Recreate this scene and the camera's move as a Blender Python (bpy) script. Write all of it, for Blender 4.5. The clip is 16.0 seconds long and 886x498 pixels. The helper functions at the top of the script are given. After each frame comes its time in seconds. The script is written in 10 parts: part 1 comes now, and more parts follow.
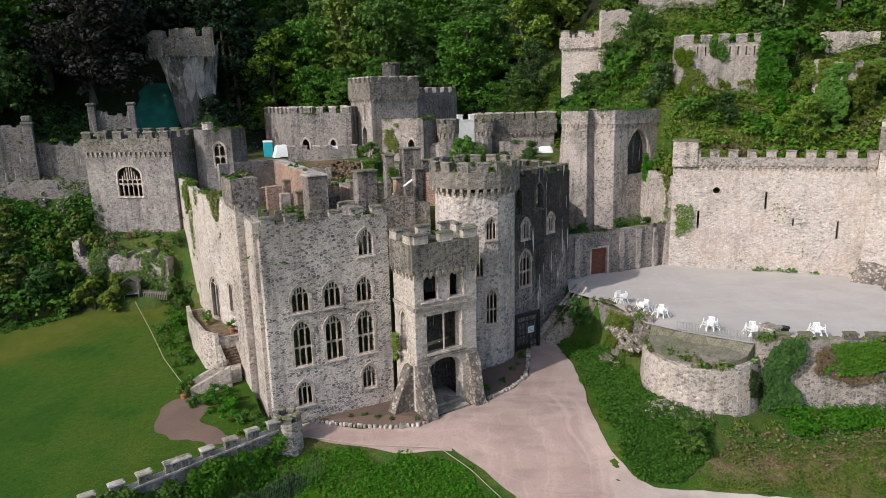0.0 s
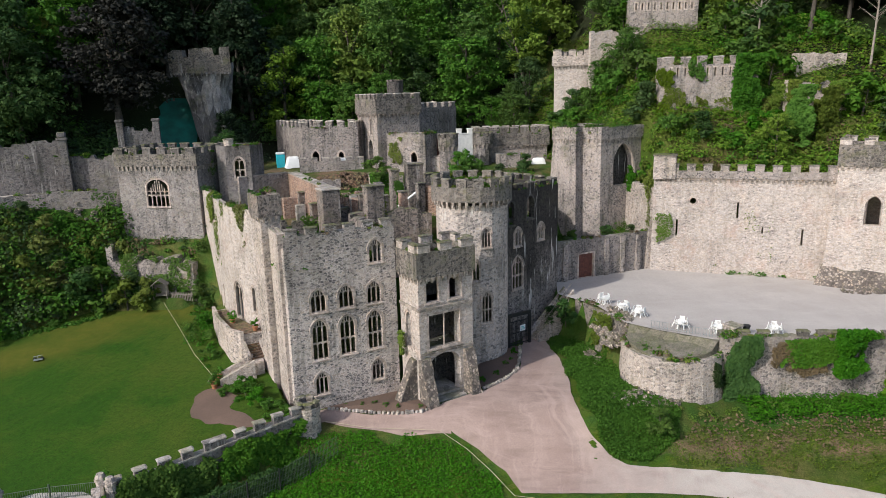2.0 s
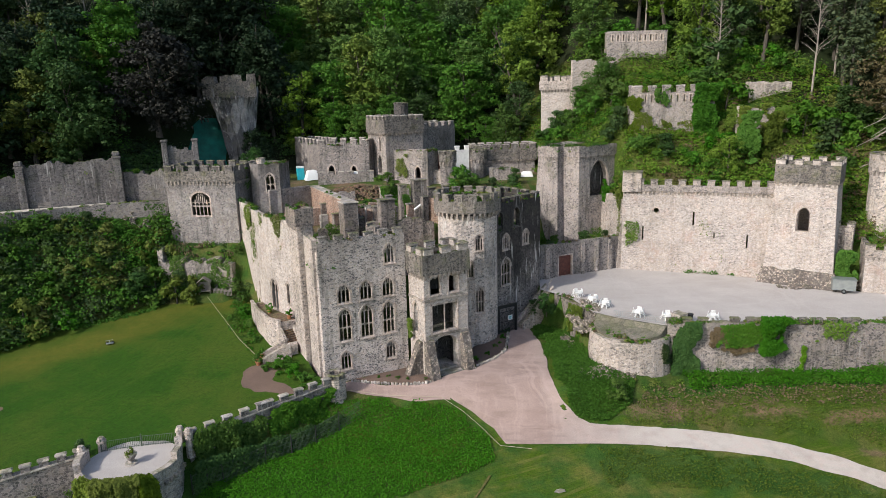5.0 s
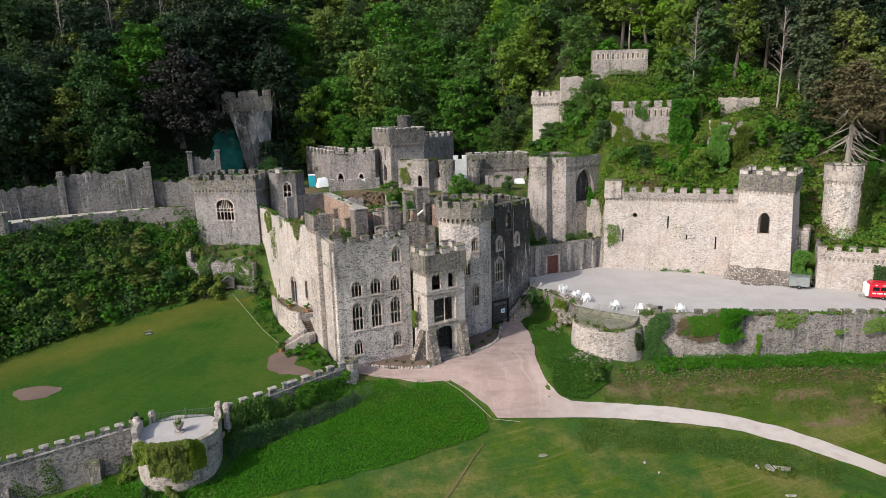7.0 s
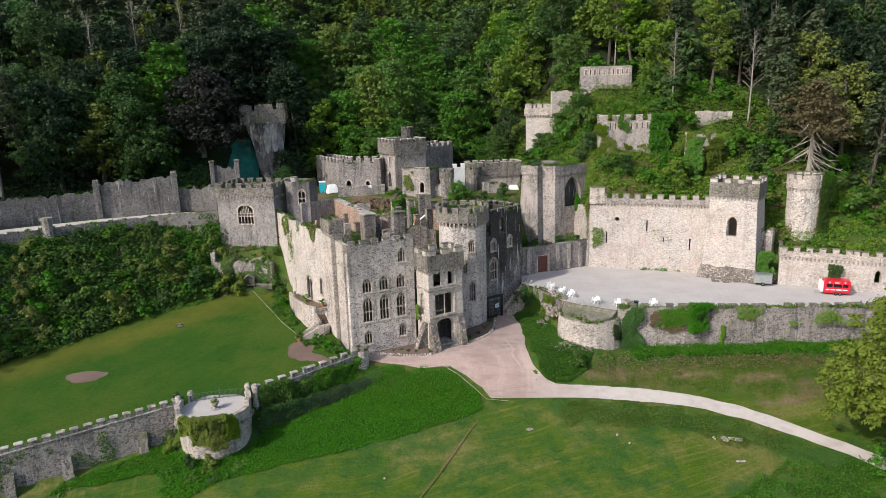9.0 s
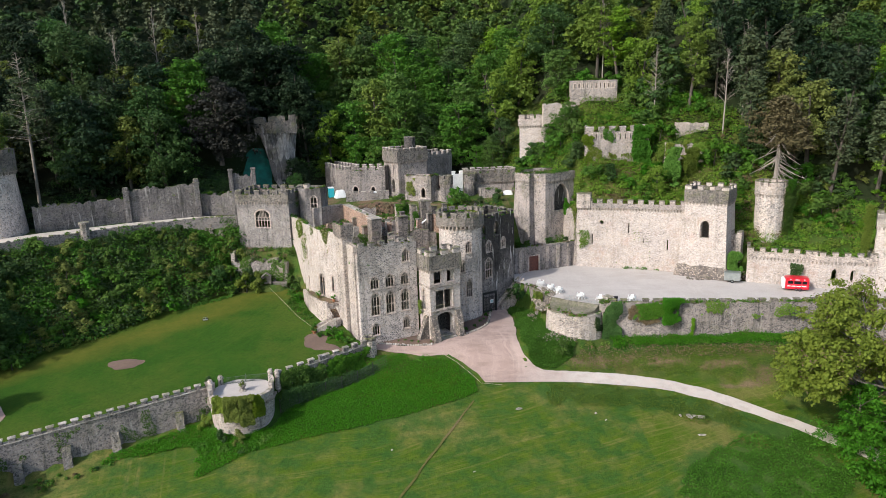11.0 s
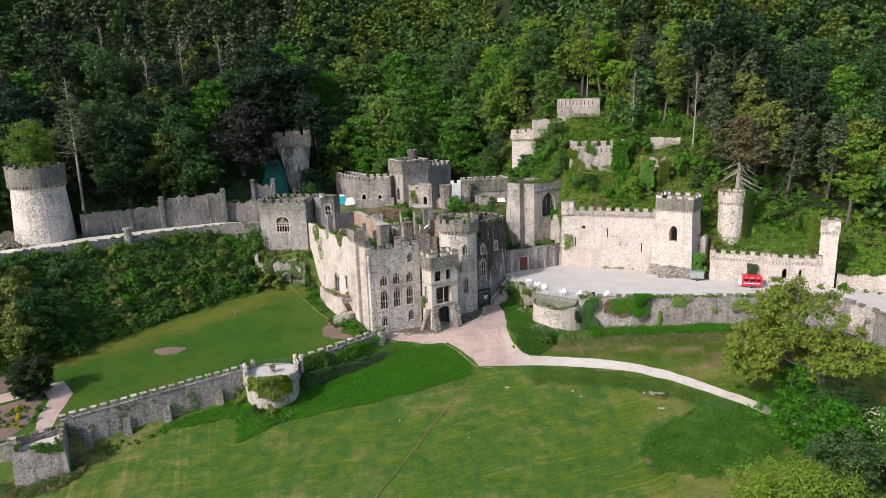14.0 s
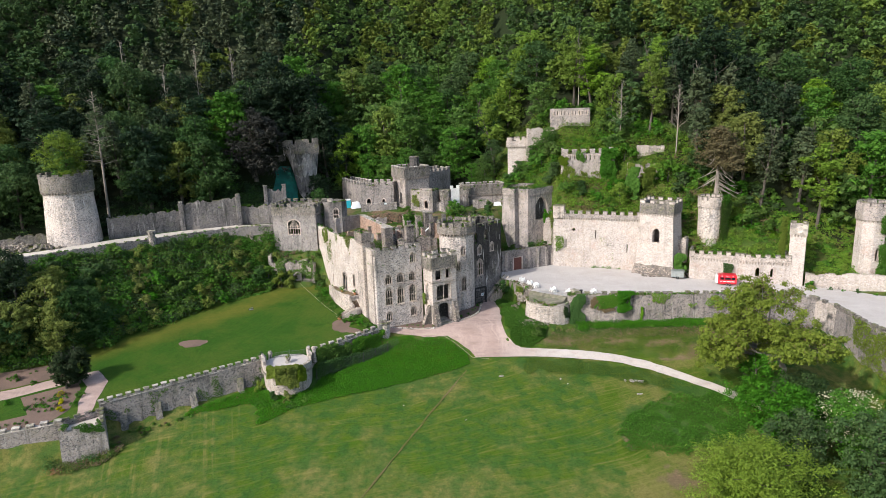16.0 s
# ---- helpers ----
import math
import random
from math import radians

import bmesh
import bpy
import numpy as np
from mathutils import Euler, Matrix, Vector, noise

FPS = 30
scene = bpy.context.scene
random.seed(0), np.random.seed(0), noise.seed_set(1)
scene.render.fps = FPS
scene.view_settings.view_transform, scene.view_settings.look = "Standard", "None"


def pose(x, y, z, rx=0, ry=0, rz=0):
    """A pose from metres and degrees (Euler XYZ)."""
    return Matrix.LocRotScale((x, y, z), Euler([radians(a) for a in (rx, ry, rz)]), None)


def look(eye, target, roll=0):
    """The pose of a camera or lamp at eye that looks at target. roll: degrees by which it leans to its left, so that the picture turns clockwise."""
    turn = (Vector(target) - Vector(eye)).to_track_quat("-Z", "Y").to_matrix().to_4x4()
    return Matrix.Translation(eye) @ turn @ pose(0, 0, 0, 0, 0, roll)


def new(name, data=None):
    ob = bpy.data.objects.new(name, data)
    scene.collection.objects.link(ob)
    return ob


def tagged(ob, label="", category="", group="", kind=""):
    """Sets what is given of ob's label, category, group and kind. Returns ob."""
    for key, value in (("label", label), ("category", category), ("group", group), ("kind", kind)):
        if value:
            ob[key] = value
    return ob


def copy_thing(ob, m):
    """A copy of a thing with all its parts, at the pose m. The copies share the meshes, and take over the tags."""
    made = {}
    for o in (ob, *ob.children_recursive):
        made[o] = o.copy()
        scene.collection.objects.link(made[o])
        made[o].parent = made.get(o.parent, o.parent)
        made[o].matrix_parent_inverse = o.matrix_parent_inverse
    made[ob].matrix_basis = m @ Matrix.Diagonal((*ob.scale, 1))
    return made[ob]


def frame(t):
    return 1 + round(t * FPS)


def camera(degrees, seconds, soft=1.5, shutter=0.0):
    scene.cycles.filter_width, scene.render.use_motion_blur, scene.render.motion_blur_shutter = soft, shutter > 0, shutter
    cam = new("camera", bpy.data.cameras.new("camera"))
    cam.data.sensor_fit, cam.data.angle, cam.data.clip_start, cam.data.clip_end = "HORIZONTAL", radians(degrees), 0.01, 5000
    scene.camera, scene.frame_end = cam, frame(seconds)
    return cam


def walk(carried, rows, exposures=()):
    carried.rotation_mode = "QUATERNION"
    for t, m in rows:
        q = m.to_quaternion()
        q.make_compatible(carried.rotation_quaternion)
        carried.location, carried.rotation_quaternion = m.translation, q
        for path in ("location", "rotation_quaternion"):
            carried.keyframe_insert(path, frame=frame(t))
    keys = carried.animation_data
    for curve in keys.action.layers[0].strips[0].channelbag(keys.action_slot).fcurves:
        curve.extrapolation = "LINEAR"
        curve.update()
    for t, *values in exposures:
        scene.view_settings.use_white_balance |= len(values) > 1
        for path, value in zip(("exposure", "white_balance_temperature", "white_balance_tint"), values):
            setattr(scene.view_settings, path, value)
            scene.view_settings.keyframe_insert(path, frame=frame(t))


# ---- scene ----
cam = camera(67.20, 16.0, 0.7)
PATH = [
    (0.0, pose(0.000, 0.000, 24.300, 76.966, 1.397, -0.424)),
    (0.5, pose(0.006, -1.388, 24.858, 76.943, 1.397, -0.413)),
    (1.0, pose(-0.006, -2.970, 25.451, 76.954, 1.407, -0.401)),
    (1.5, pose(0.000, -4.738, 26.009, 76.943, 1.417, -0.389)),
    (2.0, pose(0.014, -6.650, 26.562, 76.932, 1.417, -0.389)),
    (2.5, pose(0.011, -8.700, 27.147, 76.932, 1.427, -0.388)),
    (3.0, pose(-0.002, -10.855, 27.731, 76.932, 1.447, -0.397)),
    (3.5, pose(-0.016, -13.090, 28.299, 76.943, 1.448, -0.420)),
    (4.0, pose(-0.038, -15.414, 28.858, 76.955, 1.448, -0.420)),
    (6.5, pose(-0.232, -27.827, 31.785, 77.022, 1.471, -0.507)),
    (7.0, pose(-0.227, -30.409, 32.373, 77.045, 1.501, -0.504)),
    (7.5, pose(-0.232, -32.986, 33.007, 77.045, 1.511, -0.503)),
    (8.0, pose(-0.237, -35.578, 33.640, 77.045, 1.531, -0.501)),
    (8.5, pose(-0.233, -38.194, 34.270, 77.056, 1.531, -0.490)),
    (9.0, pose(-0.211, -40.811, 34.935, 77.045, 1.561, -0.487)),
    (11.5, pose(-0.109, -53.994, 38.246, 77.011, 1.661, -0.478)),
    (12.0, pose(-0.087, -56.441, 38.865, 77.023, 1.681, -0.476)),
    (12.5, pose(-0.082, -59.067, 39.548, 77.034, 1.682, -0.498)),
    (13.0, pose(-0.051, -61.684, 40.223, 77.034, 1.692, -0.486)),
    (13.5, pose(-0.038, -64.302, 40.888, 77.034, 1.702, -0.485)),
    (14.0, pose(-0.016, -66.919, 41.563, 77.034, 1.711, -0.462)),
    (14.5, pose(0.006, -69.529, 42.238, 77.023, 1.731, -0.460)),
    (15.0, pose(0.028, -72.154, 42.912, 77.023, 1.742, -0.459)),
    (15.5, pose(0.042, -74.780, 43.586, 77.012, 1.762, -0.457)),
    (16.0, pose(0.082, -77.397, 44.252, 77.012, 1.761, -0.446)),
]
walk(cam, PATH, [(0.0, 0.43), (4.0, 0.46), (6.5, 0.56), (9.0, 0.65), (12.0, 0.76), (16.0, 0.88)])

# ---- light ----
SUN_AZ, SUN_EL = 220.0, 36.0      # where the sun stands, in degrees: turn from +x, height
world = bpy.data.worlds.new("sky")
scene.world = world
world.use_nodes = True
sky = world.node_tree.nodes.new("ShaderNodeTexSky")
sky.sky_type, sky.sun_disc = "NISHITA", False
sky.sun_elevation, sky.sun_rotation = radians(SUN_EL), radians(90 - SUN_AZ)
sky.air_density, sky.dust_density = 1.0, 2.0
back = world.node_tree.nodes["Background"]
back.inputs["Strength"].default_value = 0.15
world.node_tree.links.new(sky.outputs[0], back.inputs["Color"])
sun = new("sun", bpy.data.lights.new("sun", "SUN"))
sun.data.energy, sun.data.angle, sun.data.color = 2.6, radians(0.6), (1.0, 0.965, 0.92)
toward = Vector((math.cos(radians(SUN_AZ)) * math.cos(radians(SUN_EL)), math.sin(radians(SUN_AZ)) * math.cos(radians(SUN_EL)), math.sin(radians(SUN_EL))))
sun.matrix_basis = look(toward * 400, (0, 0, 0))

# ---- materials ----
class Shader:
    """A node material under construction."""

    def __init__(self, name, rough=0.85):
        self.m = bpy.data.materials.new(name)
        self.m.use_nodes = True
        self.t = self.m.node_tree
        self.bsdf = self.t.nodes["Principled BSDF"]
        self.bsdf.inputs["Roughness"].default_value = rough

    def n(self, kind, out=0, props=(), **ins):
        node = self.t.nodes.new("ShaderNode" + kind)
        for key, value in props:
            if key == "operation":
                node.operation = value
            elif key == "data_type":
                node.data_type = value
            elif key == "blend_type":
                node.blend_type = value
            elif key == "feature":
                node.feature = value
            elif key == "clamp":
                node.clamp = value
            elif key == "attribute_name":
                node.attribute_name = value
        for key, value in ins.items():
            slot = node.inputs[int(key[1:])] if key[0] == "_" else node.inputs[key]
            if isinstance(value, bpy.types.NodeSocket):
                self.t.links.new(value, slot)
            else:
                slot.default_value = value
        return node.outputs[out]

    def where(self, sx=1.0, sy=1.0, sz=1.0):
        p = self.n("NewGeometry")
        return self.n("Mapping", Vector=p, Scale=(sx, sy, sz))

    def noise(self, scale, detail=4.0, vec=None, rough=0.55, out=0):
        ins = dict(Scale=scale, Detail=detail, Roughness=rough, Vector=vec if vec is not None else self.where())
        return self.n("TexNoise", out, **ins)

    def ramp(self, value, lo, hi, a=0.0, b=1.0):
        return self.n("MapRange", 0, (("clamp", True),), _0=value, _1=lo, _2=hi, _3=a, _4=b)

    def mix(self, f, a, b, mode="MIX"):
        fix = lambda c: (*c, 1) if isinstance(c, tuple) and len(c) == 3 else c
        return self.n("Mix", 2, (("data_type", "RGBA"), ("blend_type", mode)), _0=f, _6=fix(a), _7=fix(b))

    def math(self, op, a, b=0.5):
        return self.n("Math", 0, (("operation", op),), _0=a, _1=b)

    def colour(self, c):
        self.t.links.new(c, self.bsdf.inputs["Base Color"])

    def bump(self, h, strength=0.5, dist=0.05):
        b = self.n("Bump", Strength=strength, Distance=dist, Height=h)
        self.t.links.new(b, self.bsdf.inputs["Normal"])


def stone(name, light, dark, joint, size=0.45, stain=(0.08, 0.075, 0.06), stained=0.5, moss=0.0, flat=1.55, relief=0.6, joints=0.07, share=0.45, runs=0.0, soot=None, blush=0.0):
    """Rubble masonry: dark stones among pale ones in zones, joints, black and white runs, blotches.
    share: part of dark stones; runs: white lime runs; soot: (foot, top, strength, tone) of weathering on the upper walls."""
    s = Shader(name, 0.92)
    light, dark, joint = [(c[0] * 1.025, c[1] * 0.985, c[2] * 0.99) for c in (light, dark, joint)]
    v = s.where(1, 1, flat)
    wob = s.mix(0.12, v, s.noise(1.3, 2, v, out=1), "ADD")
    cell = s.n("TexVoronoi", 1, Vector=wob, Scale=1 / size)
    edge = s.n("TexVoronoi", 0, (("feature", "DISTANCE_TO_EDGE"),), Vector=wob, Scale=1 / size)
    rnd = s.n("SeparateColor", 0, _0=cell)
    rnd2 = s.n("SeparateColor", 1, _0=cell)
    fine = s.noise(5.0, 6, rough=0.7)
    zone = s.ramp(s.noise(0.2, 5, rough=0.65), 0.36, 0.64, share - 0.33, share + 0.33)
    isdark = s.ramp(s.math("SUBTRACT", zone, rnd), -0.26, 0.2)
    warm = (light[0] * 0.86, light[1] * 0.8, light[2] * 0.72)
    deep = tuple(c * 0.62 for c in dark)
    col = s.mix(isdark, s.mix(rnd2, light, warm), s.mix(rnd2, dark, deep))
    col = s.mix(s.ramp(fine, 0.5, 0.72, 0, 0.5), col, joint)
    gap = s.ramp(edge, joints * 0.35, joints, 1.0, 0.0)
    col = s.mix(1.0, col, s.mix(s.n("SeparateColor", 2, _0=cell), (0.82, 0.82, 0.83), (1.14, 1.12, 1.09)), "MULTIPLY")
    col = s.mix(s.math("MULTIPLY", gap, 0.85), col, joint)
    col = s.mix(1.0, col, s.mix(s.ramp(s.noise(9.0, 5, rough=0.8), 0.32, 0.68), (0.6, 0.6, 0.61), (1.22, 1.21, 1.19)), "MULTIPLY")
    seam = s.n("TexVoronoi", 0, Vector=wob, Scale=0.9 / size)
    col = s.mix(s.ramp(seam, 0.5, 0.8, 0, 0.25), col, s.mix(1.0, col, (0.4, 0.39, 0.38), "MULTIPLY"))
    if blush:
        col = s.mix(s.ramp(s.noise(0.35, 5, rough=0.7), 0.55, 0.68, 0, blush), col, (0.4, 0.25, 0.19))
    big = s.noise(0.16, 6, rough=0.7)
    streak = s.noise(1.0, 5, s.where(1.3, 1.3, 0.12), 0.65)
    soil = tuple(min(1.0, 0.1 + c / l) for c, l in zip(stain, light))
    col = s.mix(s.math("MULTIPLY", s.ramp(big, 0.5, 0.66), stained * 1.2), col, s.mix(1.0, col, soil, "MULTIPLY"))
    col = s.mix(s.math("MULTIPLY", s.ramp(streak, 0.53, 0.66), stained * 1.2), col, s.mix(1.0, col, soil, "MULTIPLY"))
    pale = s.noise(0.31, 5, s.where(1, 1, 0.7), 0.65)
    col = s.mix(s.ramp(pale, 0.56, 0.7, 0, 0.25), col, light)
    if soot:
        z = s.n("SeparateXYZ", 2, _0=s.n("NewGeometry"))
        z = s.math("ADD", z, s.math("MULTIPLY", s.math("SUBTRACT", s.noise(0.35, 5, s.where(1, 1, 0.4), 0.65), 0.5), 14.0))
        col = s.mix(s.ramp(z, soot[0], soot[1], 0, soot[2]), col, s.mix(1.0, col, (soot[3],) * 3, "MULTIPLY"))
    if runs:
        wet = s.noise(1.0, 4, s.where(3.1, 3.1, 0.3), 0.6)
        col = s.mix(s.math("MULTIPLY", s.math("MULTIPLY", s.ramp(wet, 0.6, 0.66), s.ramp(big, 0.4, 0.52)), runs), col, (0.62, 0.6, 0.56))
    if moss:
        g = s.noise(0.5, 6, rough=0.65)
        up = s.n("SeparateXYZ", 2, _0=s.n("NewGeometry", 1))
        top = s.math("MULTIPLY", s.ramp(up, 0.3, 0.8), s.ramp(g, 0.42, 0.58))
        side = s.math("MULTIPLY", s.ramp(g, 0.54, 0.66), 0.45 * moss)
        col = s.mix(s.math("MULTIPLY", s.math("MAXIMUM", top, side), moss), col, s.mix(fine, (0.07, 0.085, 0.02), (0.15, 0.15, 0.05)))
    s.colour(col)
    s.bump(s.mix(0.25, s.ramp(edge, 0.0, 0.16), fine), relief, 0.06)
    return s.m


def leaf(name, a, b, thin=0.3, bright=1.0):
    s = Shader(name, 0.55)
    isl = s.n("NewGeometry", 8)
    obj = s.n("ObjectInfo", 5)
    c = s.mix(isl, a, b)
    patch = s.noise(0.35, 2)
    c = s.mix(s.ramp(patch, 0.35, 0.65, 0, 0.5), c, b)
    c = s.n("HueSaturation", 0, Hue=s.ramp(obj, 0, 1, 0.487, 0.512), Saturation=s.ramp(obj, 0, 1, 0.95, 1.12), Value=s.ramp(s.math("FRACT", s.math("MULTIPLY", obj, 7.3)), 0, 1, 0.82 * bright, 1.16 * bright), Color=c)
    s.colour(c)
    s.bsdf.inputs["Specular IOR Level"].default_value = 0.08
    tr = s.n("BsdfTranslucent", Color=c)
    mixer = s.n("MixShader", _0=thin, _1=s.bsdf.outputs[0], _2=tr)
    s.t.links.new(mixer, s.t.nodes["Material Output"].inputs["Surface"])
    return s.m


def plain(name, col, rough=0.7, metal=0.0, vary=0.25, scale=4.0, bump=0.2):
    s = Shader(name, rough)
    n = s.noise(scale, 5)
    d = tuple(c * (1 - vary) for c in col)
    s.colour(s.mix(s.ramp(n, 0.3, 0.7), d, col))
    s.bsdf.inputs["Metallic"].default_value = metal
    if bump:
        s.bump(n, bump, 0.02)
    return s.m


def make_glass():
    s = Shader("old_window_glass", 0.08)
    s.bsdf.inputs["Base Color"].default_value = (0.22, 0.24, 0.24, 1)
    s.bsdf.inputs["Transmission Weight"].default_value = 1.0
    s.bump(s.noise(1.5, 2), 0.15, 0.02)
    return s.m


def gravel(name, a, b, c, tracks=0.3, beyond=None):
    """Gravel; beyond: (x0, x1, colour) where a drive's surfacing changes along its way."""
    s = Shader(name, 0.95)
    col = s.mix(s.ramp(s.noise(0.25, 6), 0.35, 0.65), a, b)
    col = s.mix(s.ramp(s.noise(0.9, 5, s.where(0.35, 1, 1)), 0.5, 0.75, 0, tracks), col, c)
    col = s.mix(s.ramp(s.noise(11, 5, rough=0.75), 0.35, 0.7, 0, 0.55), col, c)
    col = s.mix(s.ramp(s.noise(1.6, 6, rough=0.75), 0.55, 0.75, 0, 0.4), col, c)
    if beyond:
        x = s.math("ADD", s.n("SeparateXYZ", 0, _0=s.n("NewGeometry")), s.math("MULTIPLY", s.noise(0.4, 4), 5.0))
        col = s.mix(s.ramp(x, beyond[0], beyond[1], 0, 0.85), col, s.mix(s.ramp(s.noise(0.7, 6), 0.45, 0.7, 0, 0.35), beyond[2], c))
    warp = s.mix(1.0, s.where(), s.mix(1.0, s.noise(0.11, 3, out=1), (7, 7, 7), "MULTIPLY"), "ADD")
    for sx, sy in ((1.1, 0.09), (0.12, 0.9)):
        worn = s.noise(1.0, 5, s.n("Mapping", Vector=warp, Scale=(sx, sy, 0.1)), 0.7)
        col = s.mix(s.ramp(worn, 0.52, 0.7, 0, tracks * 0.55), col, tuple(min(0.8, 1.22 * v) for v in a))
    col = s.mix(1.0, col, s.mix(s.ramp(s.noise(24, 3, rough=0.8), 0.3, 0.7), (0.82, 0.82, 0.82), (1.14, 1.13, 1.12)), "MULTIPLY")
    s.colour(col)
    s.bump(s.noise(9, 4), 0.3, 0.03)
    return s.m


def turf_colour(s, a, b, c, stripes=0.0, angle=0.0, coarse=0.12):
    """Grass: patches of three tones, with mowing lines where there are any."""
    col = s.mix(s.ramp(s.noise(coarse, 6, rough=0.65), 0.38, 0.6), a, b)
    col = s.mix(s.ramp(s.noise(0.06, 6, rough=0.7), 0.47, 0.62), col, c)
    col = s.mix(s.ramp(s.noise(2.6, 5, rough=0.75), 0.4, 0.72, 0, 0.55), col, tuple(0.5 * v for v in a))
    col = s.mix(1.0, col, s.mix(s.ramp(s.noise(10.0, 4, rough=0.75), 0.32, 0.68), (0.5, 0.52, 0.5), (1.4, 1.35, 1.4)), "MULTIPLY")
    if stripes:
        p = s.n("Mapping", Vector=s.where(), Rotation=(0, 0, angle))
        p = s.mix(1.0, p, s.mix(1.0, s.noise(0.03, 2, out=1), (9, 9, 9), "MULTIPLY"), "ADD")
        lines = s.noise(1.0, 5, s.n("Mapping", Vector=p, Scale=(1.9, 0.05, 0.05)), 0.8)
        col = s.mix(s.ramp(lines, 0.5, 0.68, 0, stripes), col, c)
    return col


def turf(name, *tones, dry=None, **how):
    """dry: (turn of a line in the plan, how far off it lies, half width) of a parched strip."""
    s = Shader(name, 0.9)
    col = turf_colour(s, *tones, **how)
    if dry:
        p = s.n("Mapping", Vector=s.where(), Rotation=(0, 0, dry[0]))
        y = s.math("ADD", s.n("SeparateXYZ", 1, _0=p), s.math("MULTIPLY", s.noise(0.09, 5, rough=0.65), 16.0))
        off = s.math("ABSOLUTE", s.math("SUBTRACT", y, dry[1] + 8.0))
        col = s.mix(s.ramp(off, 0.0, dry[2], 0.5, 0), col, s.mix(s.ramp(s.noise(1.2, 5), 0.3, 0.7), (0.105, 0.1, 0.012), (0.15, 0.118, 0.02)))
    s.colour(col)
    s.bump(s.noise(7, 5, rough=0.7), 0.5, 0.08)
    s.bsdf.inputs["Specular IOR Level"].default_value = 0.15
    return s.m


def ground_material():
    """Meadow, scrub, lush weeds and woodland floor, which run into one another by the place's own fields."""
    s = Shader("open_ground", 0.92)
    field = lambda key: s.n("Attribute", 2, (("attribute_name", key),))
    wob = s.math("SUBTRACT", s.noise(0.45, 6, rough=0.65), 0.5)
    mask = lambda key: s.ramp(s.math("ADD", field(key), s.math("MULTIPLY", wob, 3.2)), -0.35, 0.35)
    col = turf_colour(s, (0.05, 0.1, 0.006), (0.082, 0.122, 0.011), (0.16, 0.145, 0.045), 0.7, 1.27)
    p = s.n("Mapping", Vector=s.where(), Rotation=(0, 0, -0.3))
    rows = s.noise(1.0, 4, s.n("Mapping", Vector=p, Scale=(1.3, 0.03, 0.03)), 0.7)
    here = s.ramp(s.math("ADD", s.n("SeparateXYZ", 0, _0=s.where()), s.math("MULTIPLY", s.noise(0.2, 3), 8.0)), -33.0, -26.0, 1.0, 0.0)
    col = s.mix(s.math("MULTIPLY", here, s.ramp(rows, 0.5, 0.62, 0, 0.7)), col, (0.17, 0.145, 0.045))
    scrub = turf_colour(s, (0.04, 0.085, 0.01), (0.075, 0.1, 0.018), (0.14, 0.115, 0.045), coarse=0.3)
    lush = turf_colour(s, (0.03, 0.08, 0.012), (0.045, 0.1, 0.016), (0.065, 0.11, 0.022), coarse=0.6)
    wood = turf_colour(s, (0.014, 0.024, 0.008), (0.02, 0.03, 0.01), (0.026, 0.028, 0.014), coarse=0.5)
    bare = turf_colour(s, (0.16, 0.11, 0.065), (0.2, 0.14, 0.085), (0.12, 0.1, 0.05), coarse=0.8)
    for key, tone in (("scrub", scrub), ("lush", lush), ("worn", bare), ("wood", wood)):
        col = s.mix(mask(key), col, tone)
    s.colour(col)
    s.bump(s.noise(5, 6, rough=0.75), 0.7, 0.12)
    s.bsdf.inputs["Specular IOR Level"].default_value = 0.12
    return s.m



STONE = stone("grey_rubble_stone", (0.39, 0.36, 0.34), (0.18, 0.17, 0.163), (0.42, 0.388, 0.362), 0.27, (0.12, 0.115, 0.106), 0.6, 0.75, 1.3, 0.55, 0.1, 0.3)
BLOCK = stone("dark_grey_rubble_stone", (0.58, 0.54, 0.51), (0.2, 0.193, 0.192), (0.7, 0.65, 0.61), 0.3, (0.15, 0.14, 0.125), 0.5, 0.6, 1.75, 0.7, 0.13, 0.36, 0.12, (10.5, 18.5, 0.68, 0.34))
# Base tone also lowered to carry the lodge's partial shade; darker above is weathering.
SOOTY_SHADED = stone("grey_stone_darkened_above", (0.352, 0.337, 0.328), (0.222, 0.215, 0.212), (0.375, 0.36, 0.348), 0.28, (0.12, 0.113, 0.107), 0.6, 0.6, 1.4, 0.8, 0.11, 0.34, 0.2, (15.5, 22.0, 0.95, 0.34))
GREY = stone("dark_grey_basalt_rubble", (0.3, 0.281, 0.268), (0.13, 0.125, 0.123), (0.31, 0.29, 0.275), 0.27, (0.075, 0.072, 0.07), 0.6, 0.6, 1.35, 0.6, 0.1, 0.42, 0.25)
PALE = stone("pale_limewashed_stone", (0.55, 0.505, 0.462), (0.27, 0.248, 0.23), (0.52, 0.478, 0.435), 0.27, (0.17, 0.157, 0.138), 0.45, 0.6, 1.55, 0.7, 0.09, 0.24, 0.3)
DRUM = stone("white_streaked_tower_stone", (0.66, 0.615, 0.57), (0.3, 0.284, 0.27), (0.58, 0.54, 0.5), 0.28, (0.15, 0.143, 0.132), 0.4, 0.45, 1.35, 0.7, 0.1, 0.28, 0.8)
CREAM = stone("cream_rendered_stone", (0.56, 0.528, 0.5), (0.41, 0.383, 0.355), (0.52, 0.49, 0.455), 0.27, (0.22, 0.19, 0.155), 0.3, 0.4, 1.6, 0.6, 0.08, 0.16, 0.2, None, 0.4)
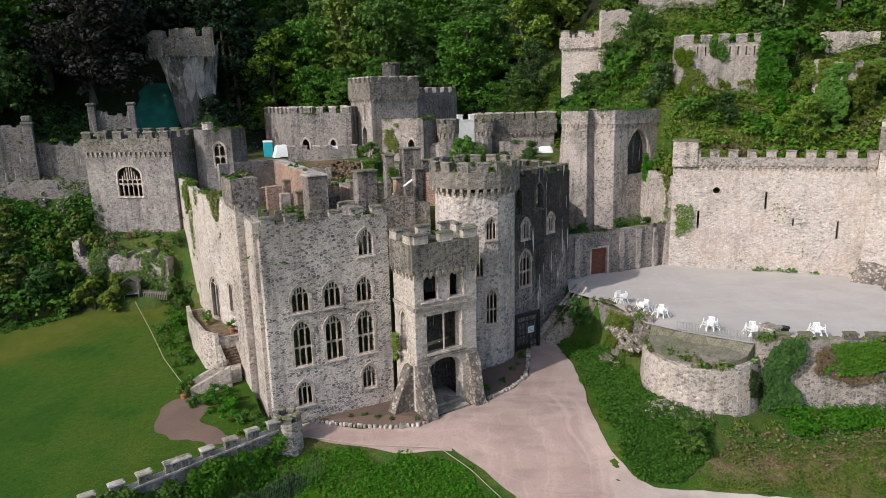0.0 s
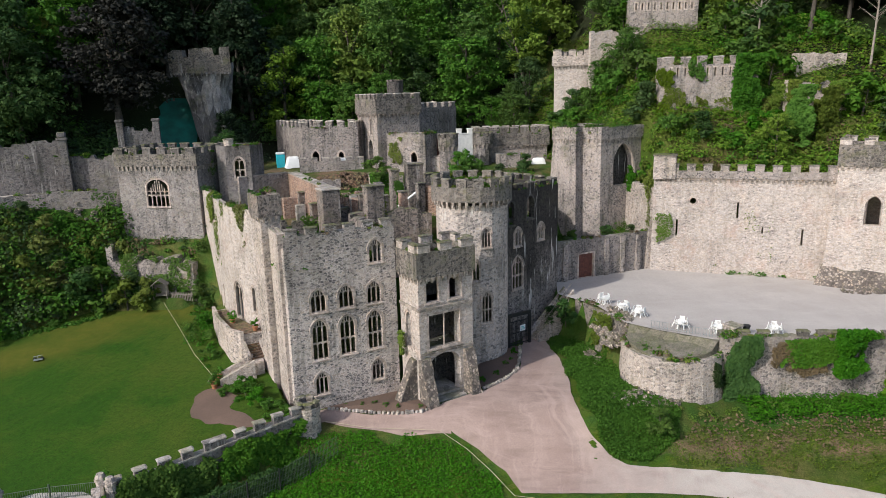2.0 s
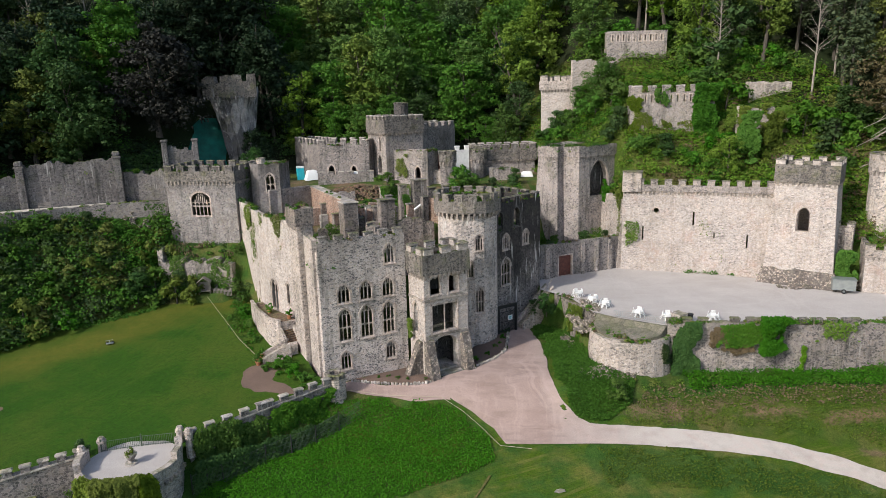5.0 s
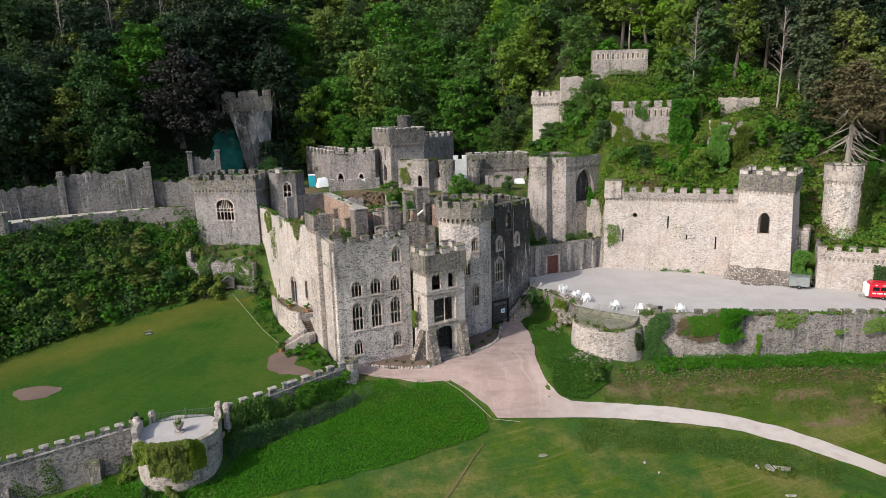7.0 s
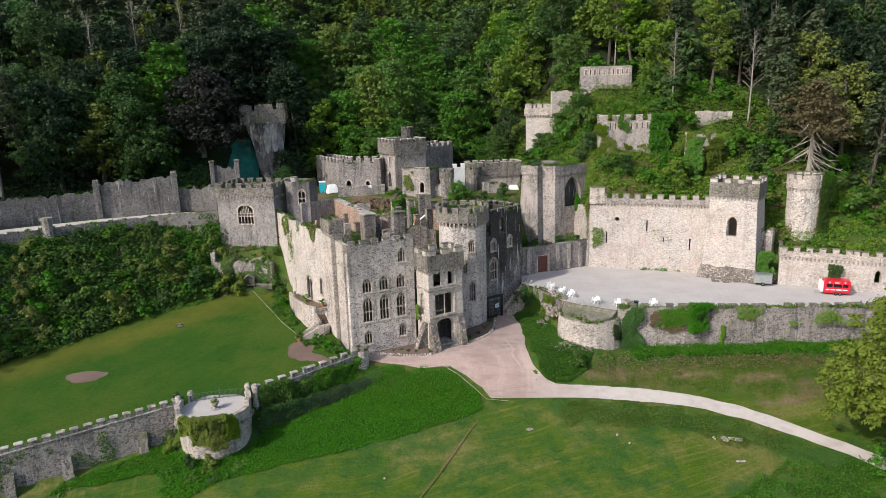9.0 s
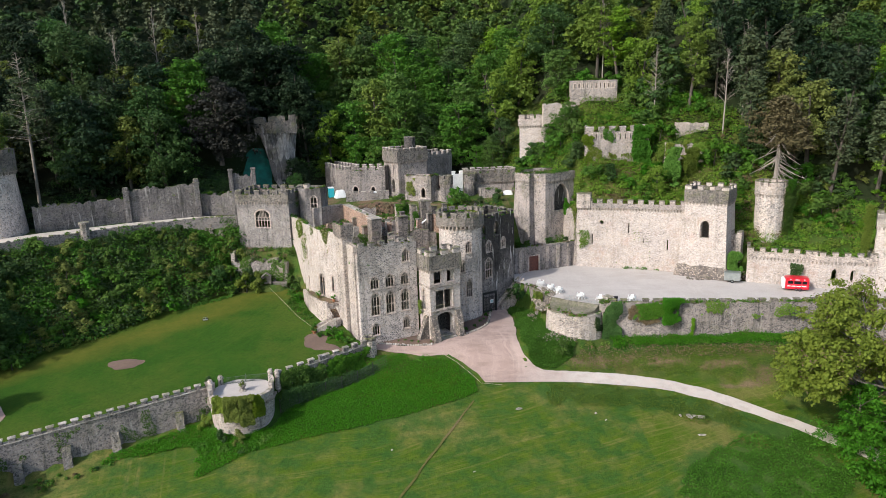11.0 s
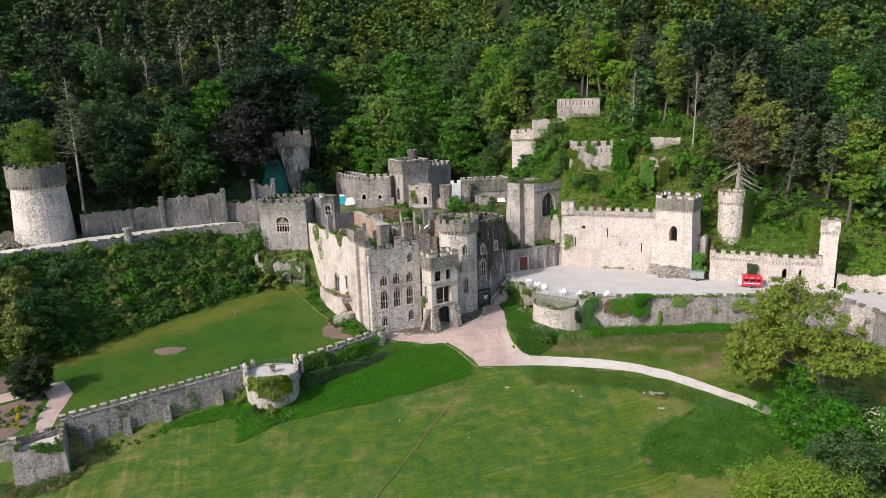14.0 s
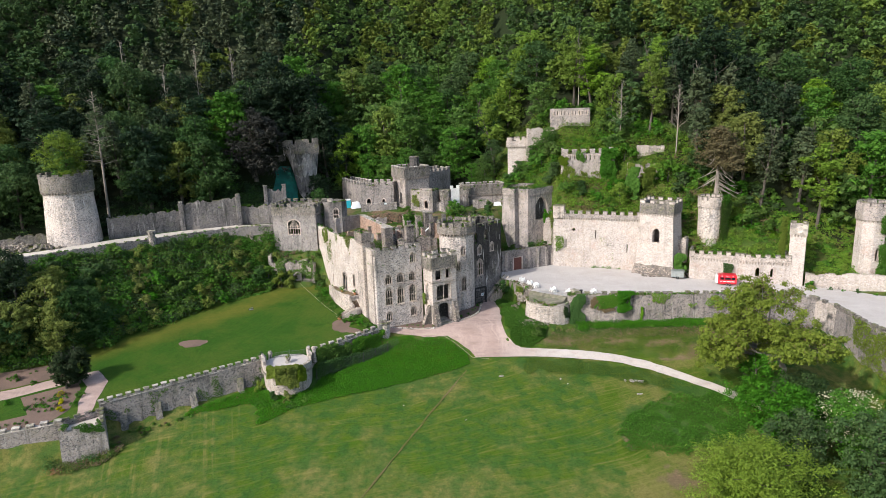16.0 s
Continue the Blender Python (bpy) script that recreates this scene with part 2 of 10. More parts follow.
HILLWALL = stone("dark_hill_wall_stone", (0.185, 0.181, 0.18), (0.105, 0.103, 0.103), (0.2, 0.195, 0.192), 0.3, (0.055, 0.055, 0.054), 0.75, 0.7, 1.4, 0.5, 0.1, 0.4, 0.35)
# Sooty stone; inside porch and gatehouse its black stands in for shade.
BLACK = stone("soot_and_shade_black_stone", (0.11, 0.106, 0.103), (0.04, 0.039, 0.039), (0.13, 0.126, 0.12), 0.27, (0.028, 0.028, 0.028), 0.6, 0.6, 1.35, 0.7, 0.08, 0.5, 0.8)
BLACKENED = stone("grey_stone_blackened_above", (0.33, 0.31, 0.295), (0.12, 0.115, 0.112), (0.36, 0.335, 0.315), 0.28, (0.08, 0.077, 0.073), 0.6, 0.5, 1.4, 0.7, 0.1, 0.42, 0.9, (5.0, 10.5, 1.0, 0.17))
WORN = stone("weathered_parapet_stone", (0.25, 0.236, 0.212), (0.11, 0.105, 0.098), (0.27, 0.253, 0.226), 0.27, (0.065, 0.063, 0.055), 0.6, 1.0, 1.35, 0.8, 0.09, 0.42, 0.15)
DRESSED = stone("dressed_sandstone", (0.42, 0.385, 0.345), (0.28, 0.255, 0.23), (0.4, 0.365, 0.325), 0.7, (0.16, 0.147, 0.127), 0.5, 0.5, 1.3, 0.2, 0.03)
COPING = stone("pale_coping_stone", (0.55, 0.53, 0.495), (0.34, 0.325, 0.3), (0.42, 0.4, 0.365), 0.7, (0.15, 0.145, 0.128), 0.5, 0.5, 1.3, 0.2, 0.03, 0.35)
ROUGH = stone("loose_rubble_stone", (0.5, 0.455, 0.405), (0.2, 0.182, 0.165), (0.13, 0.117, 0.102), 0.27, (0.14, 0.122, 0.097), 0.4, 0.5, 1.1, 1.0, 0.16)
BRICK = stone("red_brick_and_plaster", (0.42, 0.28, 0.21), (0.28, 0.17, 0.12), (0.46, 0.39, 0.33), 0.3, (0.2, 0.14, 0.1), 0.5, 0.5, 2.6, 0.4, 0.08)
ROCK = stone("quarried_limestone_cliff", (0.42, 0.43, 0.445), (0.13, 0.133, 0.14), (0.26, 0.265, 0.275), 1.3, (0.035, 0.036, 0.038), 0.75, 0.8, 0.28, 1.0, 0.03, 0.5, 0.5)
GLASS = make_glass()
RUST = stone("broken_brick_and_soil", (0.26, 0.16, 0.1), (0.12, 0.075, 0.05), (0.17, 0.12, 0.08), 0.3, (0.07, 0.05, 0.035), 0.5, 0.7, 1.5, 0.6, 0.1)
TRIM = stone("pale_window_stone", (0.56, 0.505, 0.46), (0.42, 0.375, 0.34), (0.5, 0.455, 0.415), 0.5, (0.24, 0.21, 0.185), 0.35, 0.2, 1.3, 0.2, 0.03, 0.3)
SHELL = stone("sooty_inner_wall_stone", (0.27, 0.245, 0.222), (0.1, 0.093, 0.088), (0.29, 0.262, 0.235), 0.29, (0.07, 0.066, 0.06), 0.7, 0.9, 1.4, 0.8, 0.1, 0.45, 0.3, None, 0.2)
COURT = gravel("pale_gravel", (0.46, 0.425, 0.395), (0.4, 0.365, 0.335), (0.33, 0.3, 0.275))
DRIVE = gravel("pinkish_gravel_drive", (0.41, 0.305, 0.265), (0.31, 0.222, 0.19), (0.2, 0.145, 0.122), 0.7, (12.0, 24.0, (0.5, 0.46, 0.41)))
TRACK = gravel("pale_stone_track", (0.56, 0.5, 0.43), (0.46, 0.41, 0.35), (0.34, 0.3, 0.25))
SOIL = gravel("bare_red_brown_soil", (0.17, 0.11, 0.082), (0.115, 0.076, 0.057), (0.07, 0.05, 0.037), 0.1)
LAWN = turf("mown_lawn", (0.022, 0.07, 0.004), (0.032, 0.083, 0.005), (0.055, 0.09, 0.009), stripes=0.3, angle=0.5, dry=(-0.714, 71.0, 5.0))
SCRUB = turf("scrubby_grass", (0.06, 0.085, 0.018), (0.1, 0.105, 0.03), (0.15, 0.11, 0.06), coarse=0.45)
EARTH = turf("trodden_earth_and_grass", (0.075, 0.1, 0.022), (0.15, 0.14, 0.1), (0.21, 0.19, 0.155), coarse=0.5)
TRODDEN = turf("trodden_grass", (0.075, 0.095, 0.018), (0.12, 0.11, 0.035), (0.16, 0.125, 0.06), coarse=0.5)
GROUND = ground_material()
BARK = plain("grey_brown_bark", (0.085, 0.072, 0.058), 0.9, vary=0.5, scale=3)
SYCAMORE_BARK = plain("pale_flaking_bark", (0.17, 0.155, 0.13), 0.9, vary=0.45, scale=2)
DEADWOOD = plain("bleached_dead_wood", (0.3, 0.26, 0.22), 0.9, vary=0.4)
LEAVES = {
    "mid": leaf("beech_leaves", (0.044, 0.112, 0.024), (0.1, 0.19, 0.038)),
    "light": leaf("fresh_lime_leaves", (0.09, 0.165, 0.026), (0.165, 0.245, 0.044)),
    # Dark, shade and pine leaves hold extra blue for the left wood's haze.
    "dark": leaf("dark_oak_leaves", (0.03, 0.07, 0.024), (0.062, 0.11, 0.034)),
    # Evergreen tone darkened further: the left slope's shadow is in the colour.
    "shade": leaf("evergreen_leaves_with_shade", (0.013, 0.027, 0.015), (0.028, 0.048, 0.022), 0.2),
    "olive": leaf("olive_young_oak_leaves", (0.088, 0.125, 0.028), (0.155, 0.19, 0.044)),
    "pine": leaf("dull_pine_needles", (0.04, 0.062, 0.034), (0.075, 0.092, 0.046), 0.15),
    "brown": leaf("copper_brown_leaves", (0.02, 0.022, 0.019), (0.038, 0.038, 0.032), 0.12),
    # Leaf tone lightened: the slope's sunshine is put into the colour.
    "slope": leaf("sunlit_bramble_leaves", (0.07, 0.155, 0.02), (0.13, 0.215, 0.034)),
    "grass": leaf("rough_grass_blades", (0.045, 0.1, 0.01), (0.1, 0.135, 0.022)),
    "garlic": leaf("wild_garlic_leaves", (0.03, 0.1, 0.01), (0.055, 0.15, 0.016)),
    "ivy": leaf("bright_ivy_leaves", (0.032, 0.1, 0.014), (0.075, 0.175, 0.026)),
    "shrub": leaf("mixed_shrub_leaves", (0.039, 0.098, 0.018), (0.088, 0.163, 0.029)),
    "yellow": leaf("golden_shrub_leaves", (0.26, 0.25, 0.02), (0.36, 0.33, 0.03)),
    "gold": leaf("yellow_green_ivy_leaves", (0.075, 0.115, 0.018), (0.135, 0.175, 0.03)),
    "blossom": leaf("cream_chestnut_blossom", (0.33, 0.32, 0.2), (0.48, 0.45, 0.32), 0.15),
    "red": leaf("reddish_young_leaves", (0.182, 0.065, 0.039), (0.260, 0.117, 0.061)),
    "dry": leaf("dry_brown_brambles", (0.09, 0.07, 0.04), (0.16, 0.12, 0.07), 0.15),
    "rust": leaf("brownish_conifer_needles", (0.07, 0.066, 0.03), (0.12, 0.1, 0.05), 0.12),
    "spring": leaf("yellow_green_spring_leaves", (0.075, 0.15, 0.012), (0.14, 0.22, 0.022)),
    "sycamore": leaf("sycamore_spring_leaves", (0.095, 0.16, 0.014), (0.17, 0.24, 0.026), 0.34, 1.12),
    "yew": leaf("black_green_yew_needles", (0.012, 0.024, 0.008), (0.02, 0.034, 0.012), 0.08),
}
LIME = plain("old_whitewash", (0.72, 0.71, 0.67), 0.9, vary=0.22, scale=2.5)
WHITE = plain("white_plastic", (0.78, 0.78, 0.76), 0.4, vary=0.08, bump=0)
IRON = plain("black_painted_iron", (0.02, 0.02, 0.022), 0.5, vary=0.3, bump=0)
GREENRAIL = plain("green_painted_railing", (0.06, 0.09, 0.055), 0.5, vary=0.3, bump=0)
REDPAINT = plain("glossy_red_paint", (0.52, 0.015, 0.03), 0.28, vary=0.12, scale=1.5, bump=0)
REDWOOD = plain("worn_red_door_paint", (0.15, 0.05, 0.035), 0.7, vary=0.5, scale=3)
PALEWOOD = plain("grey_blue_door_paint", (0.4, 0.45, 0.46), 0.6, vary=0.2, scale=3)
TIMBER = plain("weathered_grey_timber", (0.26, 0.23, 0.2), 0.85, vary=0.4, scale=3)
RUBBER = plain("black_rubber", (0.015, 0.015, 0.016), 0.8, vary=0.3, bump=0)
DARKGLASS = plain("tinted_vehicle_window", (0.012, 0.014, 0.016), 0.12, vary=0.2, bump=0)
ZINC = plain("galvanised_sheet", (0.36, 0.39, 0.38), 0.45, 0.6, 0.25, 2.0)
TEAL = plain("teal_safety_netting", (0.0, 0.12, 0.085), 0.8, vary=0.6, scale=0.6)
TURQUOISE = plain("turquoise_plastic", (0.02, 0.42, 0.5), 0.4, vary=0.15, bump=0)
TERRACOTTA = plain("terracotta_pot", (0.4, 0.17, 0.08), 0.8, vary=0.3)
ROPE = plain("pale_rope", (0.42, 0.36, 0.26), 0.9, vary=0.2, bump=0)

# ---- building kit ----
from mathutils.geometry import tessellate_polygon

rng = np.random.default_rng(7)


def mesh_of(name, verts, faces, mat, smooth=False):
    me = bpy.data.meshes.new(name)
    me.from_pydata([tuple(v) for v in verts], [], [tuple(f) for f in faces])
    me.materials.append(mat)
    if smooth:
        me.polygons.foreach_set("use_smooth", [True] * len(me.polygons))
    me.update()
    return me


def from_bm(name, bm, mat):
    bmesh.ops.recalc_face_normals(bm, faces=bm.faces)
    me = bpy.data.meshes.new(name)
    bm.to_mesh(me)
    bm.free()
    me.materials.append(mat)
    return me


def thing(name, at, label, category, group="", kind=""):
    ob = new(name)
    ob.matrix_basis = Matrix.Translation(at)
    ob.empty_display_size = 0.5
    return tagged(ob, label, category, group, kind)


def under(ob, parent):
    """Makes ob, whose mesh or pose is in world metres, a part of parent."""
    ob.parent = parent
    m = parent.matrix_basis.copy()
    if parent.parent:
        m = parent.parent.matrix_basis @ parent.matrix_parent_inverse @ m
    ob.matrix_parent_inverse = m.inverted()
    return ob


def part(name, me, parent, label="", at=None):
    ob = new(name, me)
    if at is not None:
        ob.matrix_basis = at
    under(ob, parent)
    return tagged(ob, label) if label else ob


def ngon(bm, pts):
    return bm.faces.new([bm.verts.new(p) for p in pts])


def prism(bm, foot, z0, z1, grow=0.0):
    """A prism over a plan outline; grow: how far its foot spreads out (a batter)."""
    c = [sum(p[k] for p in foot) / len(foot) for k in (0, 1)]
    low = []
    for p in foot:
        d = math.hypot(p[0] - c[0], p[1] - c[1]) or 1
        low.append((p[0] + (p[0] - c[0]) / d * grow, p[1] + (p[1] - c[1]) / d * grow))
    a = [bm.verts.new((x, y, z0)) for x, y in low]
    b = [bm.verts.new((x, y, z1)) for x, y in foot]
    n = len(foot)
    for i in range(n):
        bm.faces.new((a[i], a[(i + 1) % n], b[(i + 1) % n], b[i]))
    bm.faces.new(b)
    bm.faces.new(a[::-1])


def box(bm, lo, hi, m=None, bevel=0.0):
    vs = [bm.verts.new((x, y, z)) for z in (lo[2], hi[2]) for x, y in ((lo[0], lo[1]), (hi[0], lo[1]), (hi[0], hi[1]), (lo[0], hi[1]))]
    fs = [bm.faces.new([vs[i] for i in f]) for f in ((3, 2, 1, 0), (4, 5, 6, 7), (0, 1, 5, 4), (1, 2, 6, 5), (2, 3, 7, 6), (3, 0, 4, 7))]
    if bevel:
        es = list({e for f in fs for e in f.edges})
        got = bmesh.ops.bevel(bm, geom=es, offset=bevel, segments=1, affect="EDGES")
        vs = list({v for f in got["faces"] for v in f.verts} | {v for v in vs if v.is_valid})
    if m is not None:
        bmesh.ops.transform(bm, matrix=m, verts=[v for v in vs if v.is_valid])


def opening(u, w, z, h, shape="pointed"):
    """The outline (u, z) of an opening in a wall: centre, width, sill, full height."""
    l, r = u - w / 2, u + w / 2
    if shape == "rect":
        return [(l, z), (r, z), (r, z + h), (l, z + h)]
    if shape == "slit":
        return [(l, z), (r, z), (r, z + h), (l, z + h)]
    if shape == "disc":
        return [(u + w / 2 * math.sin(0.3927 * k), z + w / 2 - w / 2 * math.cos(0.3927 * k)) for k in range(16)]
    rise = {"pointed": 0.74, "tudor": 0.33, "round": 0.5}[shape] * w
    rise = min(rise, h * 0.6)
    spring = z + h - rise
    pts = [(l, z), (r, z), (r, spring)]
    n = 5
    for i in range(1, n):
        a = i / n
        top = math.acos(0.6 / 1.6)
        k = math.sin(a * math.pi / 2) if shape != "pointed" else math.sin(a * top) / math.sin(top)
        x = math.cos(a * math.pi / 2) if shape != "pointed" else 1.6 * math.cos(a * top) - 0.6
        pts.append((u + w / 2 * x, spring + rise * k * (1 if shape != "pointed" else 1)))
    pts.append((u, z + h))
    for i in range(n - 1, 0, -1):
        x = pts[2 + i][0]
        pts.append((2 * u - x, pts[2 + i][1]))
    pts.append((l, spring))
    return pts


def wall_mesh(a, b, ia, ib, z0, z1, holes=(), mat=None, foot=0.0, top=None, spread=None):
    """One wall with real openings: outer line a-b, inner line ia-ib. top: (u, z) points of a broken or stepped upper edge; spread: the outer line at the wall's foot, where it leans out."""
    a, b, ia, ib = Vector(a), Vector(b), Vector(ia), Vector(ib)
    L = (b - a).length
    outline = [(0, z0), (L, z0)] + (list(top) if top else [(L, z1), (0, z1)])
    loops = [outline] + [list(h) for h in holes]
    flat = [p for lp in loops for p in lp]
    tris = tessellate_polygon([[Vector((u, z, 0)) for u, z in lp] for lp in loops])
    n = len(flat)
    out = (b - a).normalized()
    nor = Vector((out.y, -out.x))
    verts = []
    for u, z in flat:
        p = a + (b - a) * (u / L)
        if spread:
            low = Vector(spread[0]) + (Vector(spread[1]) - Vector(spread[0])) * (u / L)
            p = p.lerp(low, max(0.0, min(1.0, (z1 - z) / (z1 - z0))))
        elif foot:
            p = p + nor * foot * max(0.0, (z0 + 3 - z) / 3)
        verts.append((p.x, p.y, z))
    for u, z in flat:
        p = ia + (ib - ia) * (u / L)
        verts.append((p.x, p.y, z))
    bm = bmesh.new()
    vs = [bm.verts.new(v) for v in verts]
    for t in tris:
        try:
            bm.faces.new([vs[i] for i in t])
            bm.faces.new([vs[i + n] for i in reversed(t)])
        except ValueError:
            pass
    k = 0
    for lp in loops:
        m = len(lp)
        for i in range(m):
            p, q = k + i, k + (i + 1) % m
            bm.faces.new((vs[p], vs[q], vs[q + n], vs[p + n]))
        k += m
    return from_bm("wall", bm, mat or STONE)


def inset(pts, d, closed=True):
    """The outline moved inwards by d (outwards where negative); the outside lies to the right of the way round."""
    n = len(pts)
    res = []
    for i in range(n):
        p = Vector(pts[i])
        e0 = (p - Vector(pts[i - 1])).normalized() if (closed or i > 0) else None
        e1 = (Vector(pts[(i + 1) % n]) - p).normalized() if (closed or i < n - 1) else None
        e0, e1 = e0 or e1, e1 or e0
        n0, n1 = Vector((-e0.y, e0.x)), Vector((-e1.y, e1.x))
        mid = n0 + n1
        k = 2 / max(mid.length_squared, 0.35)
        res.append(tuple(p + mid * (d * k)))
    return res


MERLONS = {}


def merlon_mesh(w, h, t, mat, cap):
    key = (round(w, 2), round(h, 2), round(t, 2), mat.name, cap.name)
    if key not in MERLONS:
        bm = bmesh.new()
        box(bm, (-w / 2, -t / 2, 0), (w / 2, t / 2, h - 0.14))
        e = 0.06
        lo = [(-w / 2 - e, -t / 2 - e), (w / 2 + e, -t / 2 - e), (w / 2 + e, t / 2 + e), (-w / 2 - e, t / 2 + e)]
        f0 = len(bm.faces)
        prism(bm, lo, h - 0.14, h - 0.05)
        prism(bm, [(x * 0.86, y * 0.6) for x, y in lo], h - 0.05, h + 0.03, 0.14)
        me = from_bm("merlon", bm, mat)
        me.materials.append(cap)
        for i, f in enumerate(me.polygons):
            f.material_index = 1 if i >= f0 else 0
        MERLONS[key] = me
    return MERLONS[key]


def crenellate(parent, a, b, z, w=0.9, gap=0.75, h=0.75, t=0.45, mat=None, cap=None, ends=True, skip=0.0):
    """Merlons, each a stone of its own, along a line at height z (or from z[0] to z[1])."""
    a, b = Vector(a), Vector(b)
    z = z if isinstance(z, tuple) else (z, z)
    L = (b - a).length
    n = max(1, round((L + gap) / (w + gap)))
    g = (L - n * w) / max(1, n - 1) if n > 1 else 0
    turn = math.degrees(math.atan2(b.y - a.y, b.x - a.x))
    me = merlon_mesh(w, h, t, mat or WORN, cap or COPING)
    for i in range(n):
        if rng.random() < skip:
            continue
        u = (w / 2 + i * (w + g)) / L if n > 1 else 0.5
        p = a + (b - a) * u
        part("merlon", me, parent, at=pose(p.x, p.y, z[0] + (z[1] - z[0]) * u - 0.02, rng.normal(0, 0.6), rng.normal(0, 0.8), turn + rng.normal(0, 1.2)) @ Matrix.Diagonal((1, 1, 1 + rng.normal(0, 0.04), 1)))


def corbels(parent, a, b, z, step=0.55, out=0.28, mat=None):
    """A row of little stepped brackets under a parapet."""
    a, b = Vector(a), Vector(b)
    d = (b - a)
    L = d.length
    d.normalize()
    n = max(2, int(L / step))
    bm = bmesh.new()
    turn = math.degrees(math.atan2(d.y, d.x))
    for i in range(n):
        p = a + d * (L * (i + 0.5) / n)
        m = pose(p.x, p.y, z, 0, 0, turn)
        box(bm, (-0.12, -out, -0.22), (0.12, 0.1, 0.02), m)
        box(bm, (-0.1, -out * 0.5, -0.48), (0.1, 0.1, -0.22), m)
    tagged(part("corbel_table", from_bm("corbel_table", bm, mat or DRESSED), parent), kind="stuff")


def band(parent, a, b, z, h=0.2, out=0.1, mat=None):
    a, b = Vector(a), Vector(b)
    d = (b - a).normalized()
    turn = math.degrees(math.atan2(d.y, d.x))
    bm = bmesh.new()
    box(bm, (0, -out, z), ((b - a).length, 0.06, z + h), pose(a.x, a.y, 0, 0, 0, turn), 0.02)
    part("string_course", from_bm("string_course", bm, mat or DRESSED), parent)


def ring(bm, inner, outer, y0, y1, m, closed=True):
    """A frame between two outlines (u, z), from depth y0 to y1; not closed: a strip that ends at its two ends."""
    n = len(inner)
    vs = [[bm.verts.new(m @ Vector((u, y, z))) for u, z in lp] for lp, y in ((inner, y0), (outer, y0), (outer, y1), (inner, y1))]
    for k in range(4):
        p, q = vs[k], vs[(k + 1) % 4]
        for i in range(n if closed else n - 1):
            bm.faces.new((p[i], p[(i + 1) % n], q[(i + 1) % n], q[i]))
    if not closed:
        for i in (0, n - 1):
            bm.faces.new([vs[k][i] for k in range(4)])


def grown(outline, d):
    us, zs = [p[0] for p in outline], [p[1] for p in outline]
    cu, cz, hu, hz = (min(us) + max(us)) / 2, (min(zs) + max(zs)) / 2, (max(us) - min(us)) / 2, (max(zs) - min(zs)) / 2
    return [(cu + (u - cu) * (hu + d) / hu, cz + (z - cz) * (hz + d) / hz) for u, z in outline]


